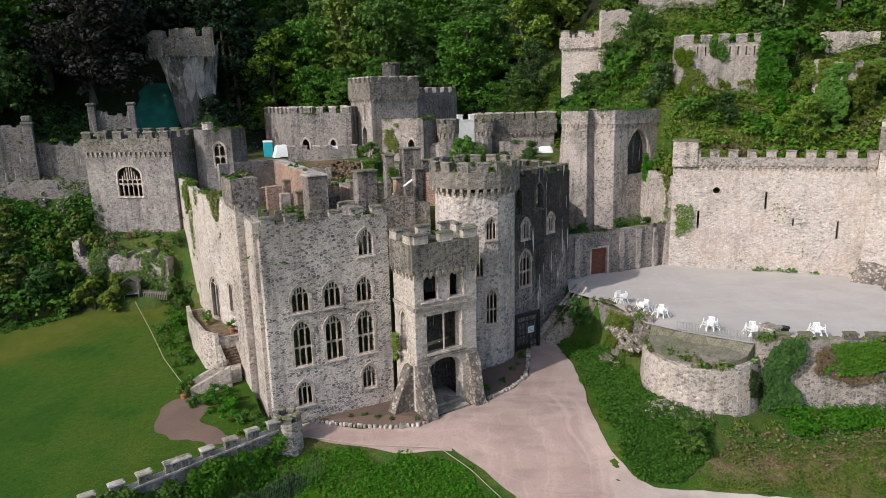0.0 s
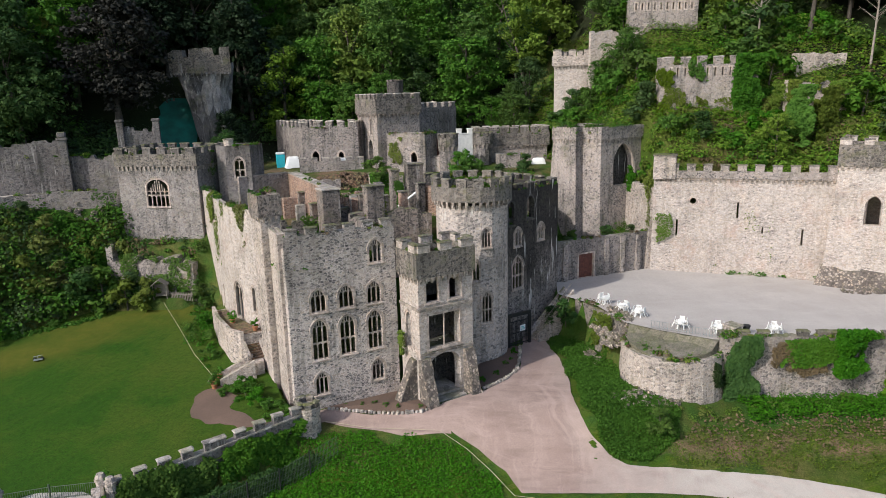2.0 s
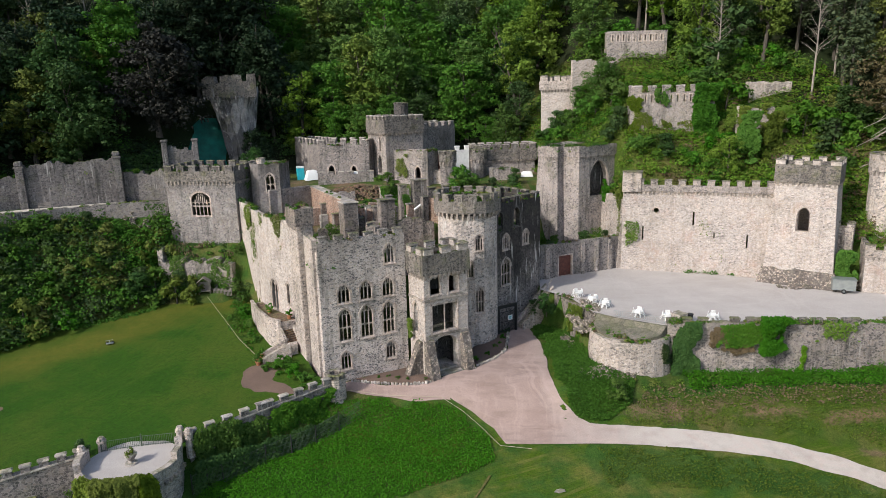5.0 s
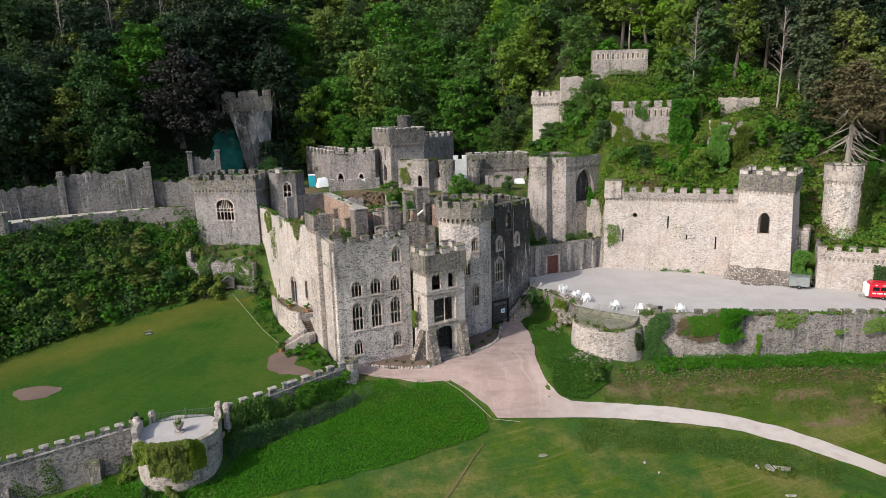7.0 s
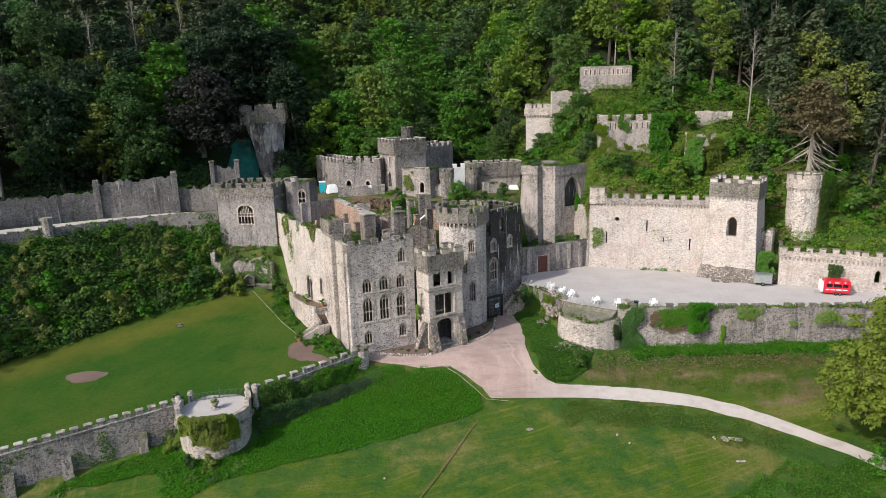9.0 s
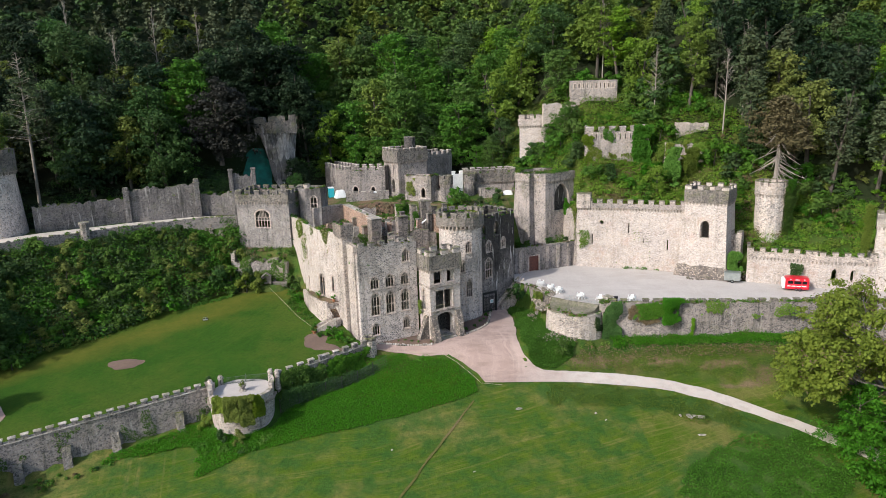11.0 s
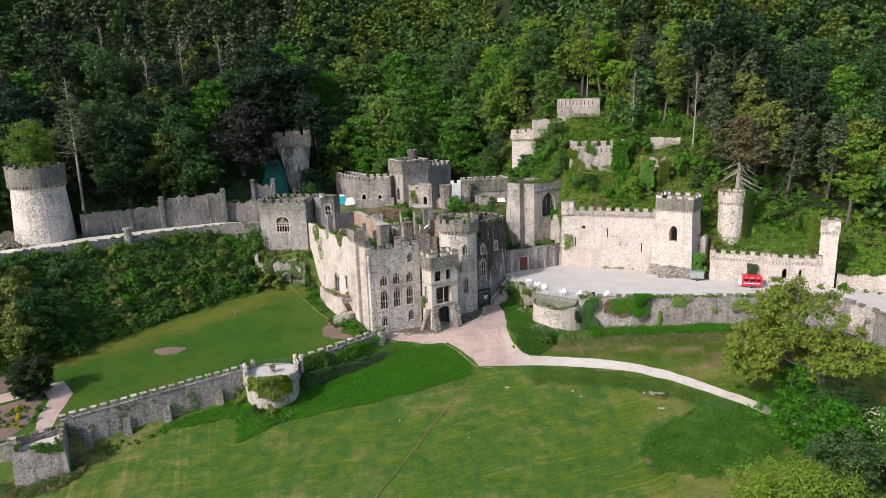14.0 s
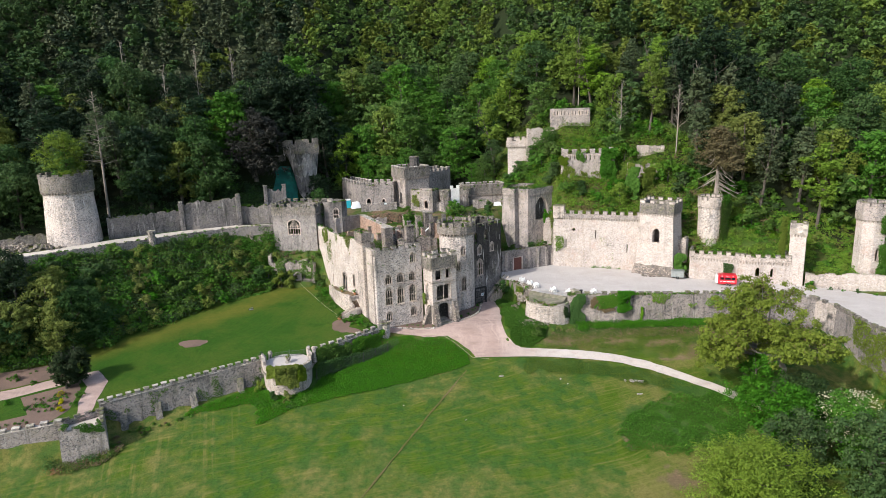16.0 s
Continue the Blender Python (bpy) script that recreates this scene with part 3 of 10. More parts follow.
def window(parent, a, b, u, w, z, h, shape="pointed", lights=3, transom=True, hood=True, glazed=True, sill=True, frame_mat=None, bars=False):
    """A mullioned stone window in the wall a-b: surround, sill, mullions with arched heads, and a pane."""
    a, b = Vector(a), Vector(b)
    d = (b - a).normalized()
    m = pose(a.x, a.y, 0, 0, 0, math.degrees(math.atan2(d.y, d.x)))
    out = opening(u, w, z, h, shape)
    mat = frame_mat or TRIM
    bm = bmesh.new()
    ring(bm, grown(out, -0.06), grown(out, 0.13), -0.025, 0.35, m)
    frame_ob = part("window", from_bm("window", bm, mat), parent, "arched stone window surround" if shape != "rect" else "square stone window surround")
    if hood and shape != "rect":
        bm = bmesh.new()
        o1, o2 = grown(out, 0.14), grown(out, 0.2)
        keep = [i for i, p in enumerate(out) if p[1] > z + h * 0.4]
        top1, top2 = [o1[i] for i in keep], [o2[i] for i in keep]
        ring(bm, top1, top2, -0.09, 0.02, m, False)
        part("hood_mould", from_bm("hood_mould", bm, mat), frame_ob)
    if sill:
        bm = bmesh.new()
        box(bm, (u - w / 2 - 0.16, -0.12, z - 0.18), (u + w / 2 + 0.16, 0.3, z - 0.02), m, 0.03)
        part("sill", from_bm("sill", bm, mat), frame_ob)
    if lights:
        bm = bmesh.new()
        lw = w / lights
        t = 0.05
        crown_z = z + h - (0.62 * w if shape != "rect" else 0.0)
        edge_z = lambda x: z + h - (abs(x - u) / (w / 2)) ** 1.5 * 0.74 * w - 0.04
        for i in range(1, lights):
            x = u - w / 2 + lw * i
            box(bm, (x - t, 0.07, z), (x + t, 0.2, edge_z(x) if shape != "rect" else z + h), m)
        rows = [crown_z - 0.1 * lw]
        if transom:
            box(bm, (u - w / 2, 0.08, z + h * 0.42 - t), (u + w / 2, 0.19, z + h * 0.42 + t), m)
            rows.append(z + h * 0.42 - 0.8 * lw)
        for zr in rows if shape != "rect" else ():
            for i in range(lights):
                c = u - w / 2 + lw * (i + 0.5)
                hd = opening(c, lw - 0.02, zr, lw * 0.75, "pointed")[2:]
                for p, q in zip(hd, hd[1:]):
                    e = Vector((q[0] - p[0], 0, q[1] - p[1]))
                    mm = m @ Matrix.Translation((p[0], 0.135, p[1])) @ Vector((1, 0, 0)).rotation_difference(e).to_matrix().to_4x4()
                    box(bm, (0, -0.05, -0.045), (e.length, 0.05, 0.045), mm)
                if zr == rows[0] and edge_z(c) > zr + lw:
                    box(bm, (c - 0.035, 0.09, zr + lw * 0.7), (c + 0.035, 0.18, edge_z(c)), m)
        part("mullions", from_bm("mullions", bm, mat), frame_ob)
    if bars:
        bm = bmesh.new()
        for zz in np.arange(z + 0.5, z + h - 0.3, 0.55):
            box(bm, (u - w / 2, 0.2, zz - 0.02), (u + w / 2, 0.26, zz + 0.02), m)
        part("glazing_bar", from_bm("glazing_bar", bm, mat), frame_ob)
    if glazed:
        pts = grown(out, -0.04)
        me = mesh_of("pane", [m @ Vector((p, 0.21, q)) for p, q in pts], [list(range(len(pts)))], GLASS)
        part("pane", me, frame_ob)
    return frame_ob


def building(name, label, category, pts, z0, z1, mat, thick=0.7, parapet=None, creen=None, holes=None, roof=None, closed=True, cut=0.0, parapet_mat=None, roof_mat=None, foot=0.0, group="", skip_edges=(), cap=None):
    """Walls round a plan outline, with openings, parapet on corbels, merlons and a flat roof.
    parapet: (height of its foot, how far it stands out); creen: (width, gap, height); holes: {edge: [dict]}."""
    c = Vector((sum(p[0] for p in pts) / len(pts), sum(p[1] for p in pts) / len(pts), z0))
    ob = thing(name, c, label, category, group)
    inner = inset(pts, thick, closed)
    n = len(pts)
    edges = range(n if closed else n - 1)
    holes = holes or {}
    wide = inset(pts, -foot, closed) if foot else None
    zc = z1 - (creen[2] if creen else 0)
    for i in edges:
        if i in skip_edges:
            continue
        j = (i + 1) % n
        hs = [opening(h["u"], h["w"], h["z"], h["h"], h.get("shape", "pointed")) for h in holes.get(i, ())]
        part("wall", wall_mesh(pts[i], pts[j], inner[i], inner[j], z0, (parapet[0] if parapet else zc), hs, mat, 0, None, (wide[i], wide[j]) if foot else None), ob)
        for h in holes.get(i, ()):
            if not h.get("void"):
                keys = {k: v for k, v in h.items() if k != "void"}
                window(ob, pts[i], pts[j], **keys)
    if parapet:
        outp, inp = inset(pts, -parapet[1], closed), inset(pts, 0.32, closed)
        for i in edges:
            if i in skip_edges:
                continue
            j = (i + 1) % n
            part("parapet", wall_mesh(outp[i], outp[j], inp[i], inp[j], parapet[0] + 0.004, zc, (), parapet_mat or WORN), ob)
            if (Vector(pts[j]) - Vector(pts[i])).length > 0.7:
                corbels(ob, pts[i], pts[j], parapet[0], out=parapet[1] + 0.02)
    if creen:
        mid = inset(pts, (0.16 if not parapet else (0.32 - parapet[1]) / 2), closed) if parapet else inset(pts, min(0.25, thick / 2), closed)
        for i in edges:
            if i in skip_edges:
                continue
            L = (Vector(mid[(i + 1) % n]) - Vector(mid[i])).length
            if L > creen[0] * 0.9:
                crenellate(ob, mid[i], mid[(i + 1) % n], zc, creen[0], creen[1], creen[2], min(thick, 0.5) if not parapet else 0.32 + parapet[1] * 0.9, parapet_mat or mat, cap or WORN)
    if roof is not None:
        bm = bmesh.new()
        prism(bm, inset(pts, thick - 0.02, True), roof - 0.3, roof)
        part("roof", from_bm("roof", bm, roof_mat or WORN), ob, "flat roof grown over with moss")
    return ob


def circle(cx, cy, r, n=16, turn=0.0):
    return [(cx + r * math.cos(turn + 2 * math.pi * i / n), cy + r * math.sin(turn + 2 * math.pi * i / n)) for i in range(n)]


def round_tower(name, label, cx, cy, r, z0, z1, mat, n=20, parapet=None, creen=(0.8, 0.7, 0.8), roof=None, taper=0.0, windows=(), group="", parapet_mat=None, cat="tower", skip=0.0):
    """A round tower; windows: (facing in degrees from +x, width, sill, height, lights)."""
    ob = thing(name, (cx, cy, z0), label, cat, group)
    zc = z1 - creen[2]
    ztop = parapet[0] if parapet else zc
    step = 2 * math.pi / n
    bm = bmesh.new()
    rows = [z0 + (ztop - z0) * k / 4 for k in range(5)]
    for i in range(n):
        a0, a1 = i * step, (i + 1) * step
        pts = [(cx + r * math.cos(a), cy + r * math.sin(a)) for a in (a0, a1)]
        ins = [(cx + (r - 0.6) * math.cos(a), cy + (r - 0.6) * math.sin(a)) for a in (a0, a1)]
        ws = [w for w in windows if round(radians(w[0]) / step - 0.5) % n == i]
        L = (Vector(pts[1]) - Vector(pts[0])).length
        hs = [opening(L / 2, w[1], w[2], w[3]) for w in ws]
        part("wall", wall_mesh(pts[0], pts[1], ins[0], ins[1], z0, ztop, hs, mat, 0, None, [(cx + (r + taper) * math.cos(a), cy + (r + taper) * math.sin(a)) for a in (a0, a1)] if taper else None), ob)
        for w in ws:
            window(ob, pts[0], pts[1], L / 2, w[1], w[2], w[3], lights=w[4], transom=w[3] > 2.4, glazed=w[4] > 0)
    if parapet:
        R = r + parapet[1]
        bm = bmesh.new()
        rings = [[(q * math.cos(i * step), q * math.sin(i * step), z) for i in range(n)] for q, z in ((r + 0.002, parapet[0]), (R, parapet[0] + 0.02), (R, zc), (R - 0.45, zc), (R - 0.45, parapet[0] - 0.3))]
        vs = [[bm.verts.new((x + cx, y + cy, z)) for x, y, z in rr] for rr in rings]
        for p, q in zip(vs, vs[1:]):
            for i in range(n):
                bm.faces.new((p[i], p[(i + 1) % n], q[(i + 1) % n], q[i]))
        part("parapet", from_bm("parapet", bm, parapet_mat or WORN), ob)
        bm = bmesh.new()
        k = int(2 * math.pi * r / 0.6)
        for i in range(k):
            m = pose(cx, cy, parapet[0], 0, 0, 360 * i / k) @ pose(0, -r, 0)
            box(bm, (-0.13, -parapet[1] + 0.02, -0.28), (0.13, 0.15, 0.02), m)
            box(bm, (-0.1, -parapet[1] * 0.5, -0.6), (0.1, 0.15, -0.28), m)
        tagged(part("corbel_table", from_bm("corbel_table", bm, DRESSED), ob), kind="stuff")
    else:
        R = r
    k = max(4, round(2 * math.pi * R / (creen[0] + creen[1])))
    me = merlon_mesh(creen[0], creen[2], 0.45, parapet_mat or WORN, WORN)
    for i in range(k):
        if rng.random() < skip:
            continue
        part("merlon", me, ob, at=pose(cx, cy, zc - 0.02, 0, 0, 360 * (i + 0.3) / k) @ pose(0, -R + 0.23, 0))
    if roof is not None:
        bm = bmesh.new()
        prism(bm, circle(cx, cy, r - 0.55, n), roof - 0.3, roof)
        part("roof", from_bm("roof", bm, WORN), ob, "tower roof with moss and weeds")
    return ob


# ---- plants ----
def leaf_cards(pos, nor, size, mat, name, long=1.5, gen=None, corners=4):
    """Many single leaf clumps, each a bent four-cornered card or a three-cornered one of its own."""
    gen = gen or rng
    n = len(pos)
    nor = nor + gen.normal(0, 0.36, (n, 3))
    nor /= np.linalg.norm(nor, axis=1)[:, None] + 1e-9
    side = np.cross(nor, gen.normal(0, 1, (n, 3)))
    side /= np.linalg.norm(side, axis=1)[:, None] + 1e-9
    up = np.cross(nor, side)
    s = (size * gen.uniform(0.6, 1.35, n))[:, None]
    v = np.empty((n, corners, 3))
    if corners == 4:
        v[:, 0], v[:, 2] = pos - up * s * 0.5 * long, pos + up * s * 0.5 * long
        v[:, 1], v[:, 3] = pos + side * s * 0.5 + nor * s * 0.18, pos - side * s * 0.5 + nor * s * 0.18
    else:
        v[:, 0] = pos - up * s * 0.6 * long
        v[:, 1], v[:, 2] = pos + side * s * 0.6 + up * s * 0.4, pos - side * s * 0.6 + up * s * 0.4
    me = bpy.data.meshes.new(name)
    me.vertices.add(corners * n)
    me.vertices.foreach_set("co", v.reshape(-1))
    me.loops.add(corners * n)
    me.loops.foreach_set("vertex_index", np.arange(corners * n))
    me.polygons.add(n)
    me.polygons.foreach_set("loop_start", np.arange(0, corners * n, corners))
    me.polygons.foreach_set("loop_total", np.full(n, corners))
    me.materials.append(mat)
    me.update()
    me.validate()
    return me


def crown_points(gen, w, h, base, puffs, leaves, low=0.15, cone=0.0, lobes=0):
    """Leaf places and directions for a crown w wide and h high whose foot is at height base: sprays of leaves on a few great boughs."""
    P, N, C = [], [], []
    lobes = lobes or max(5, puffs // 11)
    for k in range(puffs if cone else lobes):
        while True:
            q = gen.uniform(-1, 1, 3)
            if 0.25 < np.dot(q, q) < 1:
                break
        q[2] = (k + gen.uniform(0, 1)) / lobes if not cone else q[2] * 0.5 + 0.5
        shrink = 1 - cone * q[2]
        prof = math.sqrt(max(0.08, 1 - (2 * q[2] - 0.8) ** 2 * 0.8)) if not cone else shrink
        c = np.array([q[0] * w * 0.42 * prof, q[1] * w * 0.42 * prof, base + h * (low + (0.86 - low) * q[2])])
        C.append((c, gen.uniform(0.15, 0.25) * w * (0.6 + 0.4 * prof), shrink))
    for k in range(puffs):
        if cone:
            c, r = C[k][0], gen.uniform(0.06, 0.15) * w * C[k][2]
        else:
            o, R, _ = C[k % lobes]
            d = gen.normal(0, 1, 3) + np.array([0, 0, 0.45])
            d /= np.linalg.norm(d)
            c = o + d * R * gen.uniform(0.55, 1.08) * np.array([1.1, 1.1, 0.85])
            r = gen.uniform(0.034, 0.062) * w + 0.15
        d = gen.normal(0, 1, (leaves, 3))
        d[:, 2] += 0.3
        d /= np.linalg.norm(d, axis=1)[:, None]
        P.append(c + d * r * gen.uniform(0.35, 1.3, leaves)[:, None] * np.array([1.2, 1.2, 0.7]))
        N.append(d + np.array([0, 0, 0.65]))
    return np.concatenate(P), np.concatenate(N)


def limb(bm, p, q, r0, r1, n=6):
    p, q = Vector(p), Vector(q)
    e = (q - p).normalized()
    s = e.cross(Vector((0.3, 0.9, 0.2))).normalized()
    t = e.cross(s)
    rings = []
    for c, r in ((p, r0), (q, r1)):
        rings.append([bm.verts.new(c + (s * math.cos(6.2832 * i / n) + t * math.sin(6.2832 * i / n)) * r) for i in range(n)])
    for i in range(n):
        bm.faces.new((rings[0][i], rings[0][(i + 1) % n], rings[1][(i + 1) % n], rings[1][i]))
    bm.faces.new(rings[1])


def trunk_mesh(gen, h, r, spread, limbs=6, mat=None, start=0.35):
    bm = bmesh.new()
    bend = Vector((gen.normal(0, 0.03) * h, gen.normal(0, 0.03) * h, 0))
    top = Vector((0, 0, h)) + bend * 2
    mid = Vector((0, 0, h * 0.45)) + bend * 0.6
    limb(bm, (0, 0, -0.6), (0, 0, 0.5), r * 1.5, r * 1.05, 8)
    limb(bm, (0, 0, 0.5), mid, r * 1.05, r * 0.7, 8)
    limb(bm, mid, top, r * 0.7, r * 0.12, 6)
    for i in range(limbs):
        k = start + (0.9 - start) * i / limbs
        p = Vector((0, 0, h * k)) + bend * k * 1.6
        a = gen.uniform(0, 6.28)
        q = p + Vector((math.cos(a) * spread * (1.1 - k), math.sin(a) * spread * (1.1 - k), h * gen.uniform(0.1, 0.24)))
        limb(bm, p, q, r * 0.42 * (1.2 - k), r * 0.1, 5)
    return from_bm("trunk", bm, mat or BARK)


TREES = {}


def tree_kind(key, h, w, leaves, puffs=34, per=70, size=0.42, cone=0.0, clear=0.22, label="", low=0.1, trunk_r=0.3, kind="tree", group="wood on the hillside"):
    """A tree at the origin, kept as a pattern for copies."""
    gen = np.random.default_rng(len(TREES) + 20)
    ob = thing(kind, (0, 0, 0), label, kind, group)
    part("trunk" if kind == "tree" else "stem", trunk_mesh(gen, h * 0.92, trunk_r, w * 0.5), ob)
    P, N = crown_points(gen, w, h * (1 - clear), h * clear, puffs, int(per * 1.8), low, cone)
    part("crown" if kind == "tree" else "foliage", leaf_cards(P, N, size * 0.8, LEAVES[leaves], "crown", 1.3, gen, 3), ob)
    TREES[key] = [ob, False]
    return ob


def plant(key, x, y, z, s=1.0, turn=None, label="", group=""):
    ob, used = TREES[key]
    k = rng.uniform(0.9, 1.12)
    m = pose(x, y, z, rng.normal(0, 2), rng.normal(0, 2), rng.uniform(0, 360) if turn is None else turn) @ Matrix.Diagonal((s, s, s * k, 1))
    if not used:
        TREES[key][1] = True
        ob.matrix_basis = m
        made = ob
    else:
        ob_scale = ob.scale.copy()
        made = copy_thing(ob, m @ Matrix.Diagonal((1 / ob_scale[0], 1 / ob_scale[1], 1 / ob_scale[2], 1)))
    if label or group:
        tagged(made, label, "", group)
    return made


def creeper(name, a, b, z0, z1, n, key, label, size=0.24, out=0.25, fill=0.0, seed=1.0):
    """Ivy on a wall from a to b, with a ragged outline, past counting. fill: how much of the wall it hides (-1 to 1)."""
    a, b = np.array(a, float), np.array(b, float)
    n, size = int(n * 1.9), size * 0.72
    d = b - a
    L = np.linalg.norm(d)
    d /= L
    nor = np.array([d[1], -d[0]])
    u, z = rng.uniform(0, L, n), rng.uniform(z0, z1, n)
    k = np.array([noise.noise(Vector((p * 0.45 + seed * 7, q * 0.45, seed))) + 0.4 * noise.noise(Vector((p * 1.6, q * 1.6, seed))) for p, q in zip(u, z)])
    e = np.minimum(np.minimum(u, L - u) / 0.6, np.minimum(z - z0, z1 - z) / 0.6)
    keep = k + np.minimum(e - 1, 0) * 0.6 + fill > 0
    u, z, k = u[keep], z[keep], k[keep]
    o = rng.uniform(0.02, 1, len(u)) * out * (0.5 + np.clip(k + fill, 0, 1))
    P = np.stack([a[0] + d[0] * u + nor[0] * o, a[1] + d[1] * u + nor[1] * o, z], 1)
    N = np.tile(np.array([nor[0], nor[1], 0.5]), (len(u), 1))
    return tagged(new(name, leaf_cards(P, N, size, LEAVES[key], name)), label, "ivy", kind="stuff")

# ---- lie of the land ----
def inside(px, py, poly):
    """Which of the points lie in the plan outline."""
    hit = np.zeros(np.shape(px), bool)
    n = len(poly)
    for i in range(n):
        (x0, y0), (x1, y1) = poly[i], poly[(i + 1) % n]
        cross = ((y0 > py) != (y1 > py)) & (px < (x1 - x0) * (py - y0) / (y1 - y0 + 1e-12) + x0)
        hit ^= cross
    return hit


COURT_Z, ROAD_Z = 4.5, 15.5
LAWN_POLY = [(-13.5, 45.5), (-11.8, 43.6), (-17.5, 39.4), (-23.6, 35.2), (-31.8, 34.0), (-32.6, 34.8), (-44.0, 27.4), (-55.2, 20.6), (-59.5, 16.6), (-70, 12.6), (-92, 5.0), (-92, 30), (-70, 36), (-64, 44), (-55.5, 51.5), (-47, 61.0), (-40, 66.5), (-34, 70.6), (-30, 69.6), (-25.5, 67.5), (-21.5, 59.0), (-17.0, 53.5)]
COURT_POLY = [(12.8, 64.8), (16.1, 60.5), (17.6, 54.9), (20.0, 52.6), (24.3, 49.7), (34, 48.9), (44, 47.9), (57, 47.2), (66.8, 45.0), (69.8, 42.0), (70.8, 37), (70.6, 28), (72, 10), (110, 10), (110, 33), (83.5, 43.5), (79.2, 47.6), (73, 51.6), (61.8, 55.6), (53, 59.6), (49.4, 62.6), (43.6, 67.0), (26.4, 75.0), (13.4, 69.6)]
LAWN_BED = LAWN_POLY[:5] + [(-33.4, 35.6), (-44.6, 28.6), (-55.8, 21.8)] + LAWN_POLY[8:]
ROAD_POLY = [(-38.6, 79.5), (-49, 79.5), (-60, 74.5), (-72.5, 66.5), (-82, 57.5), (-90, 51.8), (-120, 36), (-118, 30), (-84.5, 46.0), (-66, 60.2), (-50, 71.6), (-38.6, 75.6)]
CASTLE_POLY = [(-15.5, 56.5), (-9, 60.5), (-1, 62.0), (3, 64), (6, 66.5), (9, 72), (12.5, 79), (14.2, 84), (14.4, 90.5), (25, 91.5), (20, 97), (2.5, 106), (-10, 101), (-27, 106), (-34, 82), (-26.8, 74.5), (-22.6, 66)]
FOOT_POLY = [(-13, 47), (-4.4, 51.2), (-2, 49), (2, 51.2), (4, 58), (7, 62.2), (12.4, 67.8), (8.6, 70.2), (5, 64.6), (-1, 60.4), (-9, 58.8), (-16, 54.6)]
GATE_POLY = [(13.6, 71.6), (26, 76.8), (27.4, 83.4), (20.8, 79.0), (18.4, 80.6), (17.5, 79.6), (15.2, 82.4), (13.6, 79)]
SHELF_POLY = [(-39.2, 71.6), (-29.0, 70.0), (-28.6, 71.4), (-38.6, 73.4)]
APRON_POLY = [(-40.6, 66.8), (-39.8, 70.2), (-29.3, 68.7), (-29.8, 67.0), (-36, 66.6)]
COURT_BED = COURT_POLY[:4] + [(24.3, 50.9), (34, 50.1), (44, 49.1), (57, 48.4), (67.6, 46.2), (71.0, 42.4), (72, 37), (71.8, 28), (73.2, 10), (110, 10)] + [(112, 33), (84.5, 45), (80.5, 49.4), (74, 53.6), (62.8, 57.6), (54.4, 61.6), (51, 64.6), (45, 69.6), (27.2, 77), (12.6, 70.4)]
TOE_X = [-400, -140, -84, -60, -40, -27, -10, 2, 15, 22, 28, 33, 45, 60, 80, 120, 400]
TOE_Y = [20, 45, 69, 78.5, 83, 104, 103, 106, 99, 92, 80, 77, 74, 64, 57, 45, 20]
TOE_Z = [15, 15, 15.5, 15.5, 15.5, 17, 18, 18, 18, 20, 20.5, 19.5, 14.5, 11, 8.5, 6, 6]


def lawn_z(x, y):
    return 0.6 + 0.13 * (y - 45)


def field_z(x, y):
    """The open ground below the walls, with the bank up to their foot."""
    low = -3.3 + 0.17 * (np.maximum(y, 0) - 39.5) + 0.04 * np.minimum(y, 0)
    foot = np.interp(x, [-60, 18, 24, 34, 44, 58, 66, 72, 120], [0, 0, -0.8, -0.9, -0.7, -0.3, -1.4, -4.0, -6])
    y0 = np.interp(x, [-40, 10, 16, 23, 30, 36, 42, 46, 62], [39, 39, 41.5, 41.5, 40.5, 38.5, 35.0, 32.0, 20])
    t = np.clip((y - y0) / np.where(x < 12, 9.0, np.maximum(7.0, 46.5 - y0)), 0, 1)
    t = t * t * (3 - 2 * t)
    return low * (1 - t) + foot * t


def hill_z(x, y):
    ty, tz = np.interp(x, TOE_X, TOE_Y), np.interp(x, TOE_X, TOE_Z)
    d = np.maximum(y - ty, 0)
    steep = np.interp(x, [-140, -45, -30, 0, 26, 34, 50, 90, 140], [0.55, 0.6, 0.62, 0.55, 0.6, 0.75, 0.95, 0.85, 0.7])
    rise = np.where(d < 18, d * steep, 18 * steep + (np.minimum(d, 150) - 18) * 0.6 + np.maximum(d - 150, 0) * 0.05)
    quarry = 3.0 * np.exp(-((x + 41) / 7.0) ** 2 - ((y - 95) / 7.0) ** 2) + 5.0 * np.exp(-((x + 35.5) / 4.0) ** 2 - ((y - 96) / 5.0) ** 2)
    return tz + np.minimum(rise, 95 + 0.01 * d) - quarry


GX, GY = np.arange(-150, 151.0, 1.0), np.arange(-40, 231.0, 1.0)
XX, YY = np.meshgrid(GX, GY, indexing="ij")
ZZ = field_z(XX, YY)
